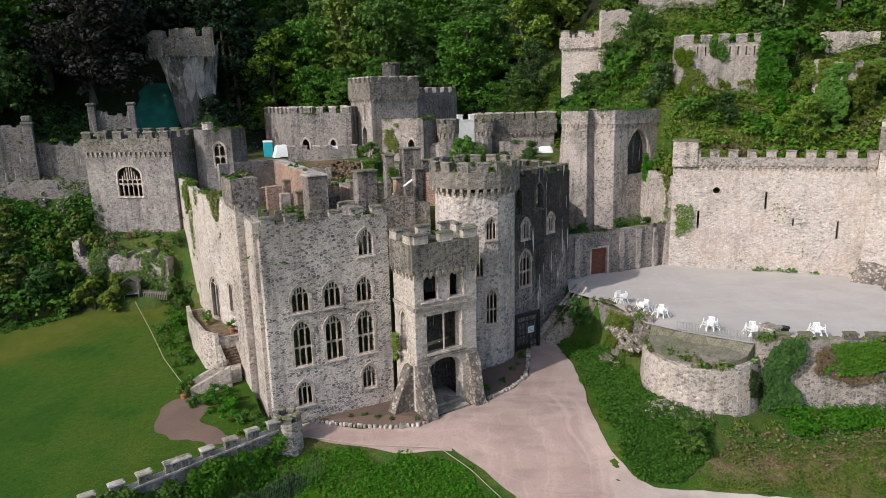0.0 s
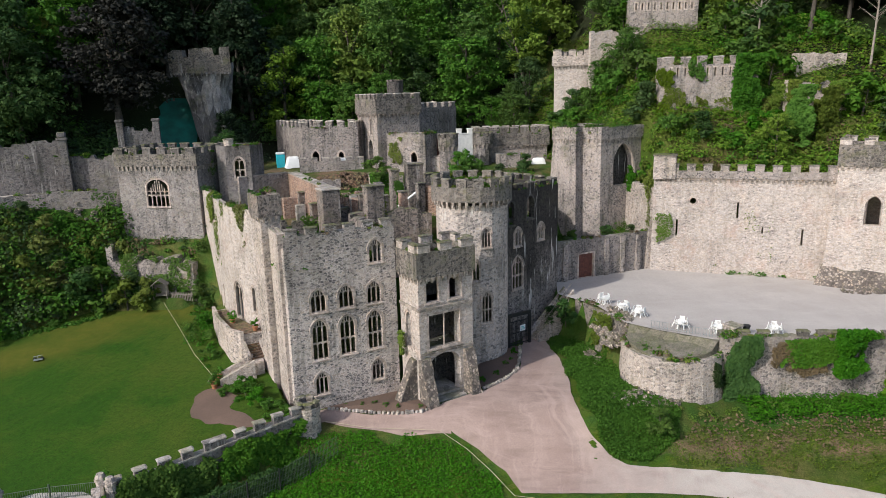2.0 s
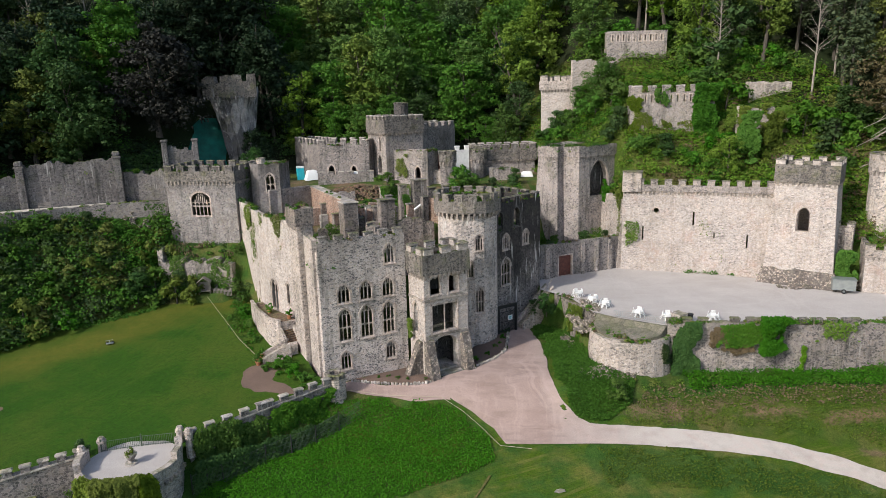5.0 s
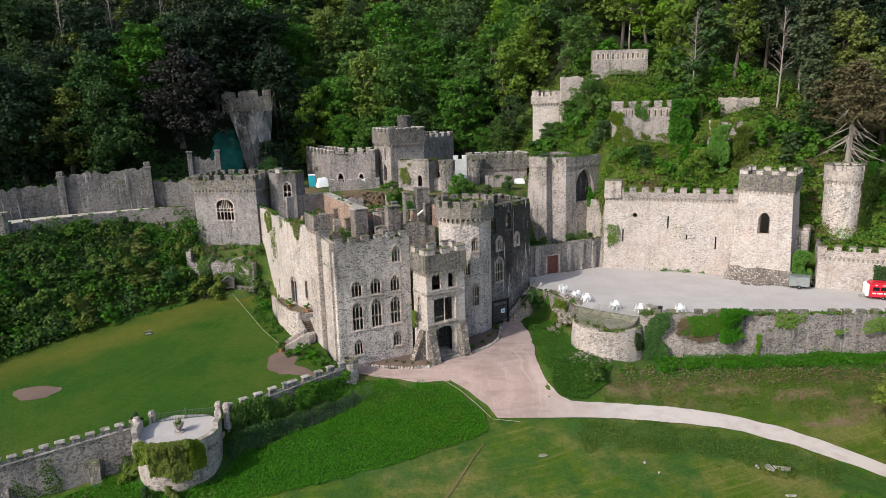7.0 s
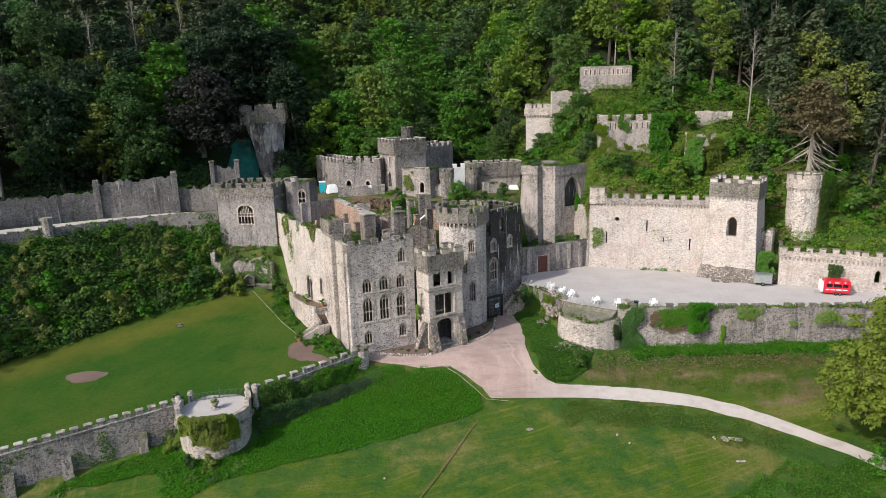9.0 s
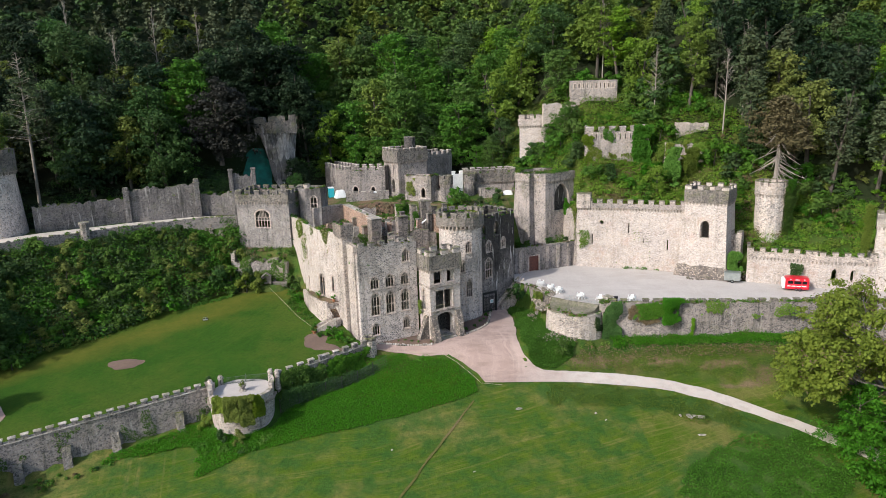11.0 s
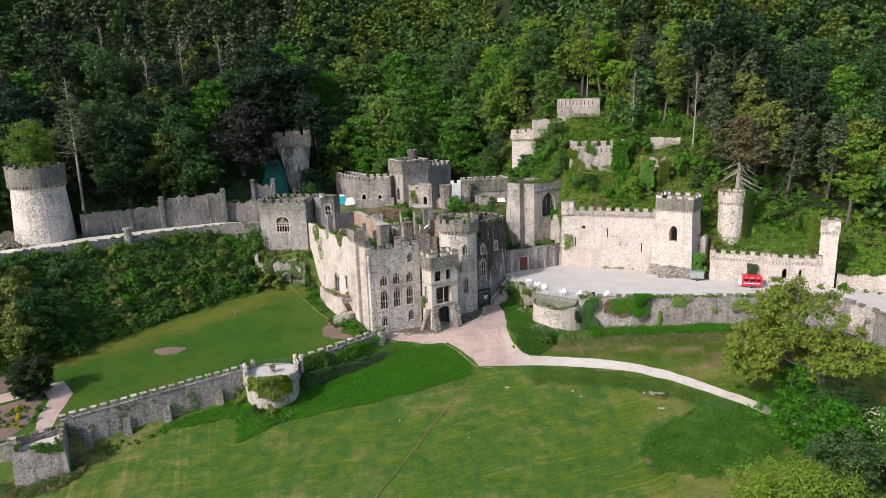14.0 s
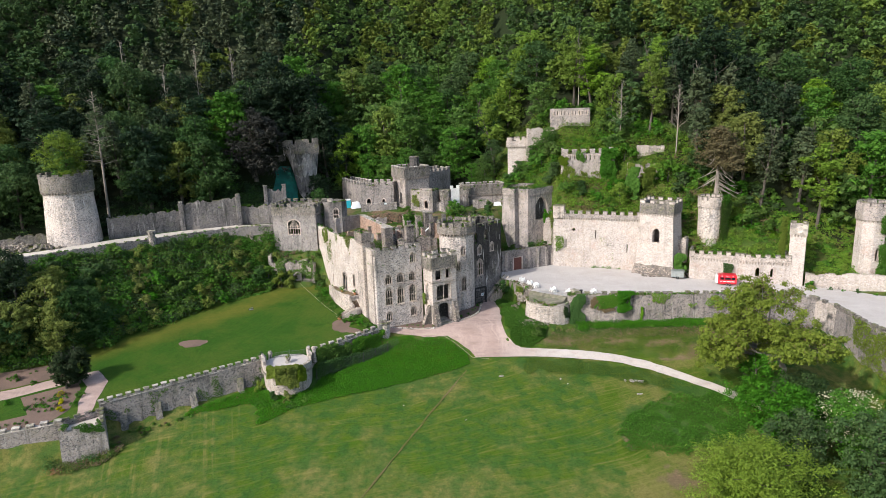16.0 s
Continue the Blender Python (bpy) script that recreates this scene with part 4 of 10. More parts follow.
FRONT = [(-13.5, 46.3), (-11.5, 43.3), (-17, 38.8), (-23.2, 34.4), (-24.5, 30), (-30.5, 28), (-33.2, 32.9), (-44, 26.5), (-52.6, 21.8), (-51.9, 15.4), (-57.4, 12.9), (-58.6, 13.6), (-70, 11.4), (-150, -10), (-150, -40), (150, -40), (150, 5), (70.2, 5), (70.2, 37), (69.6, 42), (66.8, 45.2), (57, 47.4), (44, 48.1), (34, 49.1), (26.2, 49.6), (25.6, 50.0), (21.4, 47.2), (17.2, 50), (16.9, 54.4), (15.9, 59.9), (13.8, 62.8), (10.5, 65.2), (6.5, 61), (4, 56), (2.4, 50.6), (-2, 48), (-4.2, 50)]
fixed = inside(XX, YY, FRONT)
BASTION_TOP = [(17.9, 54.2), (18.2, 51.2), (19.4, 49.8), (21.4, 49.3), (23.4, 49.6), (24.4, 50.0), (24.0, 49.9), (20.0, 52.8), (17.9, 54.9)]
for poly, level in ((BASTION_TOP, np.full_like(XX, 2.4)), (LAWN_BED, lawn_z(XX, YY) - 0.25), (COURT_BED, np.full_like(XX, COURT_Z - 0.25)), (ROAD_POLY, np.full_like(XX, ROAD_Z - 0.2)), (CASTLE_POLY, np.interp(YY, [55, 61, 90, 106], [11.8, 12.3, 16, 17.2])), (FOOT_POLY, np.full_like(XX, -0.3)), (GATE_POLY, np.interp(YY, [71, 83], [5.2, 8.0])), (SHELF_POLY, np.full_like(XX, 9.9)), (APRON_POLY, np.full_like(XX, 4.4))):
    m = inside(XX, YY, poly)
    ZZ = np.where(m, level, ZZ)
    fixed |= m
m = (YY > np.interp(XX, TOE_X, TOE_Y)) & ~fixed
ZZ = np.where(m, hill_z(XX, YY), ZZ)
fixed |= m
edge = np.zeros_like(fixed)
edge[0], edge[-1], edge[:, 0], edge[:, -1] = True, True, True, True
fixed |= edge
for k in range(900):
    A = (np.roll(ZZ, 1, 0) + np.roll(ZZ, -1, 0) + np.roll(ZZ, 1, 1) + np.roll(ZZ, -1, 1)) / 4
    ZZ = np.where(fixed, ZZ, A)


def ground_z(x, y):
    """Height of the ground at a place."""
    i, j = np.clip((np.asarray(x) - GX[0]), 0, len(GX) - 1.001), np.clip((np.asarray(y) - GY[0]), 0, len(GY) - 1.001)
    a, b = i.astype(int) if hasattr(i, "astype") else int(i), j.astype(int) if hasattr(j, "astype") else int(j)
    f, g = i - a, j - b
    return (ZZ[a, b] * (1 - f) + ZZ[a + 1, b] * f) * (1 - g) + (ZZ[a, b + 1] * (1 - f) + ZZ[a + 1, b + 1] * f) * g


def sheet_faces(nx, ny):
    i, j = np.meshgrid(np.arange(nx - 1), np.arange(ny - 1), indexing="ij")
    a = (i * ny + j).reshape(-1)
    return np.stack([a, a + ny, a + ny + 1, a + 1], 1)


def make_ground():
    """One sheet to the horizon: meadow, bank, woodland floor."""
    far = np.array([200, 280, 420, 700, 1300, 2600.0])
    xs = np.concatenate([-far[::-1] + 0, GX, far])
    ys = np.concatenate([-far[::-1] + 100, GY, far + 60])
    X, Y = np.meshgrid(xs, ys, indexing="ij")
    Z = ground_z(X, Y)
    bumps = np.array([[noise.noise(Vector((x * 0.13, y * 0.13, 0))) for y in ys] for x in xs])
    Z = Z + bumps * np.where(inside(X, Y, FRONT), 0.07, 0.03)
    Z = np.where(Y > 230, hill_z(X, Y), Z)
    nx, ny = X.shape
    me = bpy.data.meshes.new("ground")
    v = np.stack([X, Y, Z], -1).reshape(-1, 3)
    f = sheet_faces(nx, ny)
    me.from_pydata(v, [], f)
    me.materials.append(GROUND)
    x, y = v[:, 0], v[:, 1]
    toe = np.interp(x, TOE_X, TOE_Y)
    bank = (y - np.interp(x, [-200, -14, 5, 6, 16, 40, 60, 200], [20, 41, 42, 70, 43, 37, 32, 30])) / 2.5
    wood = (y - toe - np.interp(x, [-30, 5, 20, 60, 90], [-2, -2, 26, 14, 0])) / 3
    lush = (4 - np.hypot((x + 14) / 3.2, y - 33)) * 0.6
    lush = np.maximum(lush, (6.0 - np.hypot((x - 37) / 1.8, y - 18)) * 0.5)
    lush = np.maximum(lush, (2.6 - np.abs(y - np.interp(x, [14, 24, 32, 44], [36.5, 35.0, 32.5, 24.5]))) * 0.45 * (x > 13) * (x < 46))
    lush = np.maximum(lush, (2.0 - np.abs(y - np.interp(x, [22, 44, 66], [47, 46.2, 43.5]))) * 0.6 * (x > 25) * (x < 67))
    worn = np.maximum(-2.0 + 0 * x, (1.0 - np.hypot(x - 27.4, (y - 13) / 5)) * 0.8 - 0.4)
    worn = np.maximum(worn, 0.9 - np.hypot((x - 31.8) / 2.6, (y - 5.6) / 3.4))
    worn = np.maximum(worn, 0.8 - np.hypot((x - 23) / 6, (y - 43.0) / 1.6))
    for u, v, a, b in ((33, 42.0, 5, 1.2), (41, 40.4, 5, 1.4), (47, 37.0, 5, 2.2), (54, 36, 4, 3.0), (43, 36.2, 6, 0.8), (61, 41.5, 4, 1.5)):
        worn = np.maximum(worn, 0.75 - np.hypot((x - u) / a, (y - v) / b))
    yard = inside(x, y, CASTLE_POLY)
    worn = np.where(yard, 0.15 + 0.5 * np.sin(x * 0.7) * np.sin(y * 0.5), worn)
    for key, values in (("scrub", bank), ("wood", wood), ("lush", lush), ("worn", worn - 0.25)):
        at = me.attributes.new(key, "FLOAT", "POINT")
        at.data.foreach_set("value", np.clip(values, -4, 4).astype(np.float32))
    me.polygons.foreach_set("use_smooth", [True] * len(f))
    me.update()
    return tagged(new("ground", me), "sloping rough meadow, scrubby banks and wooded hillside", "ground", kind="structure")


make_ground()


def flat_sheet(name, poly, level, mat, label, category, lift=0.0):
    """A level or evenly sloping surface over a plan outline."""
    tris = tessellate_polygon([[Vector((x, y, 0)) for x, y in poly]])
    me = mesh_of(name, [(x, y, level(x, y) + lift) for x, y in poly], tris, mat)
    bm = bmesh.new()
    bm.from_mesh(me)
    bmesh.ops.recalc_face_normals(bm, faces=bm.faces)
    if bm.faces[:][0].normal.z < 0:
        bmesh.ops.reverse_faces(bm, faces=bm.faces)
    bm.to_mesh(me)
    bm.free()
    return tagged(new(name, me), label, category, kind="structure")


def softened(poly, amount=0.35):
    """The outline with rounded corners and a worn, uneven edge."""
    n, res = len(poly), []
    for i in range(n):
        p0, p1, p2, p3 = [Vector(poly[(i + k) % n]) for k in (-1, 0, 1, 2)]
        for k in range(6):
            t = k / 6
            q = 0.5 * (2 * p1 + (p2 - p0) * t + (2 * p0 - 5 * p1 + 4 * p2 - p3) * t * t + (3 * p1 - p0 - 3 * p2 + p3) * t ** 3)
            w = noise.noise(Vector((q.x * 0.9, q.y * 0.9, 4.4))) * amount
            res.append((q.x + w, q.y + w))
    return res


def ribbon(name, left, right, mat, label, category, lift=0.06, cross=8, step=0.8, level=None, ragged=0.25):
    """A drive or path that follows the ground between two edge lines."""
    left, right = [Vector(p) for p in left], [Vector(p) for p in right]
    rows = []
    for (a, b), (c, d) in zip(zip(left, left[1:]), zip(right, right[1:])):
        n = max(1, int(max((b - a).length, (d - c).length) / step))
        rows += [(a.lerp(b, k / n), c.lerp(d, k / n)) for k in range(n)]
    rows.append((left[-1], right[-1]))
    v = []
    for i, (p, q) in enumerate(rows):
        for k in range(cross + 1):
            u = k / cross
            if k in (0, cross):
                u += (1 if k else -1) * ragged * (noise.noise(Vector((i * 0.37, k, 1.7)))) / max((q - p).length, 0.5)
            s = p.lerp(q, u)
            z = level(s.x, s.y) if level else float(ground_z(s.x, s.y))
            v.append((s.x, s.y, z + lift))
    f = sheet_faces(len(rows), cross + 1)
    me = mesh_of(name, v, f, mat, True)
    if me.polygons[0].normal.z < 0:
        me.flip_normals()
    return tagged(new(name, me), label, category, kind="structure")


flat_sheet("lawn", LAWN_POLY, lawn_z, LAWN, "closely mown green lawn on a terrace", "lawn")
flat_sheet("gravel_court", COURT_POLY, lambda x, y: COURT_Z, COURT, "wide pale gravel court before the walls", "courtyard")
flat_sheet("upper_road", ROAD_POLY, lambda x, y: ROAD_Z, TRACK, "pale track along the foot of the upper walls", "road")
ribbon("driveway",
       [(8.9, 63.6), (8.2, 60.6), (7.4, 55.0), (5.4, 51.9), (3.6, 49.9), (-0.5, 47.6), (0.2, 44.4), (2.5, 42.6), (4.6, 40.8), (5.6, 38.8), (10.8, 38.6), (16.9, 38.4), (22.0, 37.7), (27.2, 36.8), (32.0, 35.2), (36.4, 32.8), (40.4, 29.9), (44.8, 26.2), (53, 18), (64, 6)],
       [(10.6, 63.8), (11.6, 57.5), (11.7, 54.5), (11.5, 51.6), (11.4, 49.0), (11.3, 46.4), (11.6, 44.4), (12.2, 43.2), (13.0, 42.2), (14.4, 41.5), (17.3, 41.2), (20.0, 40.9), (22.5, 40.5), (27.7, 39.5), (32.6, 37.8), (37.0, 35.4), (41.2, 32.1), (45.6, 28.2), (55, 20), (66, 8)],
       DRIVE, "pinkish gravel drive winding up to the porch", "road", 0.09, 10)
ribbon("porch_path", [(-12.0, 46.6), (-10.4, 47.0), (-6.4, 46.2), (-2.6, 46.2), (-0.4, 47.4)], [(-11.6, 45.2), (-10.4, 45.4), (-7.1, 44.6), (-3.8, 44.0), (0.4, 43.9)], DRIVE, "narrow gravel path below the flower bed", "path", 0.1, 4)
ribbon("foot_track", [(-14.4, 0.0), (-12.3, 4.2), (-8.1, 12.3), (-3.15, 22.0), (0.6, 29.0), (3.6, 34.6)], [(-14.15, -0.1), (-12.05, 4.1), (-7.85, 12.2), (-2.9, 21.9), (0.85, 28.9), (3.85, 34.5)], TRODDEN, "narrow trodden track across the meadow", "path", 0.09, 2, 0.8, None, 0.35)
flat_sheet("sand_patch", softened([(-47.6 + 2.5 * math.cos(a * 0.4488) * (1 + 0.12 * math.sin(a * 2.3)), 41.4 + 1.5 * math.sin(a * 0.4488)) for a in range(14)]), lawn_z, SOIL, "bare pinkish sand patch worn in the lawn", "ground", 0.02)
flat_sheet("soil_patch", softened([(-21.4, 46.0), (-20.4, 44.6), (-17.8, 43.8), (-15.4, 43.0), (-14.6, 43.9), (-16.8, 45.0), (-18.2, 46.4), (-18.6, 48.4), (-20.6, 49.4), (-22.2, 48.4)], 0.6), lawn_z, SOIL, "bare soil patch at the edge of the lawn", "ground", 0.02)

# ---- the castle ----
A, B = (-12.9, 46.2), (-4.2, 50.8)
WIN = dict(lights=3)
FL = math.hypot(B[0] - A[0], B[1] - A[1])
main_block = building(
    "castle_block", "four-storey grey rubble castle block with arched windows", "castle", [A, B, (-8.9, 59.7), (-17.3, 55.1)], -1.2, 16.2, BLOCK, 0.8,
    creen=(0.95, 0.8, 0.65), roof=12.6, roof_mat=SCRUB, skip_edges=(1, 2, 3),
    holes={0: [dict(u=2.6, w=1.4, z=8.75, h=2.05, lights=3, transom=False), dict(u=5.1, w=1.4, z=8.75, h=2.05, lights=3, transom=False), dict(u=7.7, w=1.4, z=8.75, h=2.05, lights=3, transom=False),
               dict(u=2.55, w=1.45, z=4.5, h=3.6), dict(u=5.05, w=1.45, z=4.5, h=3.6), dict(u=7.65, w=1.45, z=4.5, h=3.6),
               dict(u=2.45, w=1.2, z=1.3, h=2.0, transom=False), dict(u=7.75, w=1.25, z=1.5, h=1.95, transom=False),
               dict(u=8.0, w=1.3, z=12.4, h=2.1, transom=False)],
           3: [dict(u=1.9, w=0.7, z=8.5, h=2.2, lights=0), dict(u=6.8, w=0.8, z=6.2, h=2.4, lights=0)]})

BK = [A, B, (-8.9, 59.7), (-17.3, 55.1)]
BI = inset(BK, 0.8)
for i, level, ragged in ((1, 15.2, 0.5), (2, 13.4, 1.0), (3, 14.6, 0.6)):
    a, b = BK[i], BK[(i + 1) % 4]
    L = math.hypot(b[0] - a[0], b[1] - a[1])
    steps = [level - ragged * (abs(noise.noise(Vector((k * 0.7, i * 3.1, 2)))) + (0.5 if k % 4 == 1 else 0)) for k in range(int(L / 0.7))]
    top = [(L * (1 - (k + e) / len(steps)), z) for k, z in enumerate(steps) for e in (0.02, 0.98)]
    top[0], top[-1] = (L, top[0][1]), (0, top[-1][1])
    part("wall", wall_mesh(a, b, BI[i], BI[(i + 1) % 4], -1.2, level, (), SHELL if i < 3 else BLOCK, 0, top), main_block)

PO = [(-2.15, 47.9), (2.6, 50.7), (0.85, 53.67), (-3.9, 50.87)]
porch = building(
    "porch_tower", "square cream stone porch tower with a wide entrance arch", "tower", PO, -0.6, 14.3, CREAM, 0.6, parapet=(11.3, 0.22), creen=(1.15, 0.85, 0.75), roof=12.4,
    holes={0: [dict(u=2.55, w=3.2, z=-0.55, h=4.7, shape="tudor", void=True), dict(u=2.55, w=3.3, z=4.75, h=3.15, shape="rect", lights=2, transom=False, glazed=False),
               dict(u=1.4, w=1.4, z=9.0, h=2.0, shape="rect", lights=0, glazed=False), dict(u=3.75, w=1.4, z=9.0, h=2.0, shape="rect", lights=0, glazed=False)],
           3: [dict(u=1.5, w=1.0, z=4.6, h=3.4, lights=0, glazed=False)]})

round_tower("round_tower", "stout round stone tower with a corbelled battlement", 3.1, 60.0, 3.62, -0.8, 18.7, DRUM, 18, parapet=(16.4, 0.45), creen=(0.95, 0.8, 0.85), roof=16.6,
            windows=((-70, 1.0, 11.9, 1.9, 3), (-70, 1.1, 4.2, 3.2, 3), (-90, 1.0, 8.6, 2.2, 3)))

DK = [(6.3, 60.9), (13.1, 67.3), (8.8, 73.0), (1.5, 66.5)]
building("dark_block", "soot-blackened stone castle block beside the round tower", "castle", DK, -0.6, 17.3, BLACKENED, 0.7, creen=(1.1, 0.8, 0.7), roof=13.0,
         holes={0: [dict(u=4.5, w=1.3, z=13.3, h=2.6, lights=0, glazed=False, hood=False, frame_mat=BLACK), dict(u=1.4, w=1.0, z=13.0, h=2.6, lights=0, glazed=False, hood=False, frame_mat=BLACK), dict(u=2.4, w=1.15, z=10.6, h=2.0, transom=False), dict(u=6.3, w=1.1, z=10.7, h=1.9, transom=False),
                    dict(u=2.4, w=1.7, z=5.9, h=3.6)]})

# corner turret and the bowed west wing
building("corner_turret", "tall square cream stone corner turret", "turret", [(-17.2, 52.9), (-15.6, 50.0), (-14.1, 50.8), (-15.7, 53.7)], -0.5, 18.5, PALE, 0.5, parapet=(16.6, 0.16), roof=17.3, parapet_mat=SHELL)
building("corner_buttress", "slender cream stone buttress against the block", "buttress", [(-15.0, 50.0), (-13.55, 46.9), (-12.95, 47.2), (-14.3, 50.3)], -0.8, 15.7, PALE, 0.25, roof=15.4)
WW = [(-28.6, 72.6), (-26.4, 68.6), (-24.6, 65.2), (-23.3, 62.0), (-21.6, 59.2), (-19.6, 57.0), (-17.2, 54.4), (-12.5, 58.5), (-20.5, 75.5)]
building("west_wing", "bowed cream stone wing, roofless and overgrown", "castle", WW, 0.6, 16.4, CREAM, 0.6, roof=11.9, roof_mat=SCRUB, skip_edges=(6, 7, 8),
         holes={4: [dict(u=1.4, w=1.6, z=4.9, h=3.8, lights=2, transom=False, sill=False)], 2: [dict(u=1.7, w=0.7, z=10.2, h=2.2, lights=0), dict(u=1.7, w=0.7, z=4.6, h=2.2, lights=0)], 5: [dict(u=1.7, w=0.7, z=6.2, h=2.6, lights=0)]})

# lodge at the end of the upper road
LD = [(-38.6, 73.3), (-28.4, 71.4), (-27.0, 79.4), (-37.0, 81.5)]
building("lodge", "square grey stone lodge with one broad window", "castle", LD, 6.0, 21.3, SOOTY_SHADED, 0.6, parapet=(19.1, 0.15), creen=(1.05, 0.8, 0.75), roof=19.6,
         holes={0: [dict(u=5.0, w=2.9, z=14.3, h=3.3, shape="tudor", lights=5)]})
building("small_turret_house", "small stone turret house with an arched window", "turret", [(-27.0, 74.6), (-25.6, 73.6), (-22.8, 74.2), (-22.0, 77.0), (-24.5, 79.0), (-27.0, 78.2)], 13, 21.2, SOOTY_SHADED, 0.4, roof=19.5,
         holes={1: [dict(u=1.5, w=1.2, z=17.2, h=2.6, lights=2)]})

# great inner tower and its wings
CT = [(-12.4, 97.2), (-8.9, 90.8), (-2.9, 94.6), (-6.4, 101.0)]
building("inner_tower", "pale square tower with pointed doorway and battlements", "tower", CT, 15, 26.9, STONE, 0.6, parapet=(24.0, 0.25), creen=(0.95, 0.7, 0.75), roof=24.4,
         holes={0: [dict(u=4.6, w=1.5, z=17.3, h=3.0, void=True), dict(u=4.9, w=0.8, z=21.0, h=2.4, lights=0)]}, parapet_mat=WORN, cap=COPING)
building("inner_wing", "grey battlemented wall range of the inner court", "castle", [(-27.0, 105.5), (-20.6, 94.6), (-12.0, 93.0), (-11.0, 97.0), (-19, 100), (-24, 108)], 14.5, 23.1, GREY, 0.6, creen=(0.95, 0.8, 0.9), roof=20.5, cap=COPING,
         holes={1: [dict(u=2.0, w=1.2, z=16.6, h=2.2, lights=0), dict(u=6.0, w=1.0, z=17.0, h=1.7, lights=0)]})
building("rear_wing", "dark battlemented stone wing behind the tower", "castle", [(-4.0, 95.0), (2.8, 103.5), (-1.2, 107.5), (-7.0, 101.5)], 15, 25.4, GREY, 0.6, creen=(0.95, 0.75, 0.8), roof=23, cap=COPING)

# gatehouse with the tall pointed arch
GT = [(15.2, 83.4), (17.6, 80.2), (18.6, 81.3), (20.7, 79.6), (27.6, 84.2), (25.0, 91.0), (17.6, 90.0)]
gatehouse = building("gatehouse", "tall stone gatehouse with a pointed arch", "gatehouse", GT, 4.0, 22.0, STONE, 0.7, parapet=(20.4, 0.14), roof=20.6, foot=0.9,
         holes={3: [dict(u=4.3, w=4.0, z=14.2, h=5.6, lights=0, glazed=False, sill=False)]}, parapet_mat=STONE)
# Added black wall behind the arch: the passage's darkness put into its colour.
GI, GJ = (21.2, 81.2), (27.0, 85.1)
part("inner_wall", wall_mesh(GI, GJ, (GI[0] - 0.1, GI[1] + 0.2), (GJ[0] - 0.1, GJ[1] + 0.2), 13.0, 20.3, (), BLACK), gatehouse, "dark wall inside the gate passage")
MW = [(6.0, 94.0), (16.4, 96.0), (15.6, 100.0), (5.2, 98.0)]
building("inner_range", "battlemented range with stepped corbels", "castle", MW, 12.5, 21.6, STONE, 0.6, parapet=(18.8, 0.3), creen=(0.95, 0.7, 0.95), roof=19.2, parapet_mat=WORN, cap=COPING)
round_tower("round_turret", "slim round turret with a corbelled head", 6.4, 93.6, 1.35, 12, 21.0, GREY, 14, parapet=(19.2, 0.2), creen=(0.6, 0.55, 0.6), cat="turret")
round_tower("round_turret", "slim round turret with a corbelled head", 1.2, 88.5, 1.25, 12, 21.2, GREY, 14, parapet=(19.4, 0.2), creen=(0.6, 0.55, 0.6), cat="turret")

# court walls
building("court_gate_wall", "low stone court wall with a red door", "wall", [(13.4, 69.4), (26.3, 75.2)], 4.0, 9.3, GREY, 0.7, closed=False,
         holes={0: [dict(u=4.3, w=2.3, z=4.45, h=3.1, shape="rect", lights=0, hood=False, sill=False, glazed=False)]})
RW = [(26.0, 74.2), (44.2, 67.2)]
building("great_wall", "long pale limewashed curtain wall with battlements", "wall", RW, 4.0, 17.8, CREAM, 1.2, parapet=(16.1, 0.2), creen=(0.95, 0.95, 0.85), closed=False, parapet_mat=STONE,
         holes={0: [dict(u=4.6, w=0.85, z=12.9, h=0.85, shape="disc", lights=0, sill=False, hood=False, glazed=False), dict(u=2.9, w=0.22, z=9.0, h=2.0, shape="slit", void=True), dict(u=9.6, w=0.22, z=11.4, h=1.9, shape="slit", void=True), dict(u=16.6, w=0.22, z=8.5, h=1.9, shape="slit", void=True), dict(u=12.4, w=0.18, z=9.7, h=0.8, shape="slit", void=True)]})
TW = [(43.6, 66.0), (49.3, 61.9), (52.6, 66.4), (46.9, 70.5)]
building("wall_tower", "square cream stone wall tower with a pointed window", "tower", TW, 4.0, 20.9, CREAM, 0.7, parapet=(17.9, 0.2), creen=(0.9, 1.0, 0.7), roof=18.4, foot=0.7,
         holes={0: [dict(u=3.6, w=1.5, z=11.6, h=3.2, lights=0, glazed=False)]})

# black rooms inside the porch tower, shade in the colour: floors, ceilings, inner walls
PI = inset(PO, 0.75)
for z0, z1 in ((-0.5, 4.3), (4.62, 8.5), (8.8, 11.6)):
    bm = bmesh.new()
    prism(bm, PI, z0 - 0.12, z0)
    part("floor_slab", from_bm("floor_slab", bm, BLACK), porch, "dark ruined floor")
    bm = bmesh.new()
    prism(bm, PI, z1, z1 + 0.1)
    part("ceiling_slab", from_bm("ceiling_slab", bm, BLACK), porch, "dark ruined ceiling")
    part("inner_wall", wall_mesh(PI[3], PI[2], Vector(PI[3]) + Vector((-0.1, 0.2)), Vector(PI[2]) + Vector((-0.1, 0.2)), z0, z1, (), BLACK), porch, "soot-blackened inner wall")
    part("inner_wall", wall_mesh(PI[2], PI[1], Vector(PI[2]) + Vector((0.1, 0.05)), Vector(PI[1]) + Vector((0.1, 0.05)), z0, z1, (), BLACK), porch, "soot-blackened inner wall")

# rough rubble plinth round the foot of the wall tower
TP = inset(TW, -0.75)
plinth = thing("tower_plinth", (48, 64, 4), "rough dark rubble plinth round the wall tower's foot", "plinth")
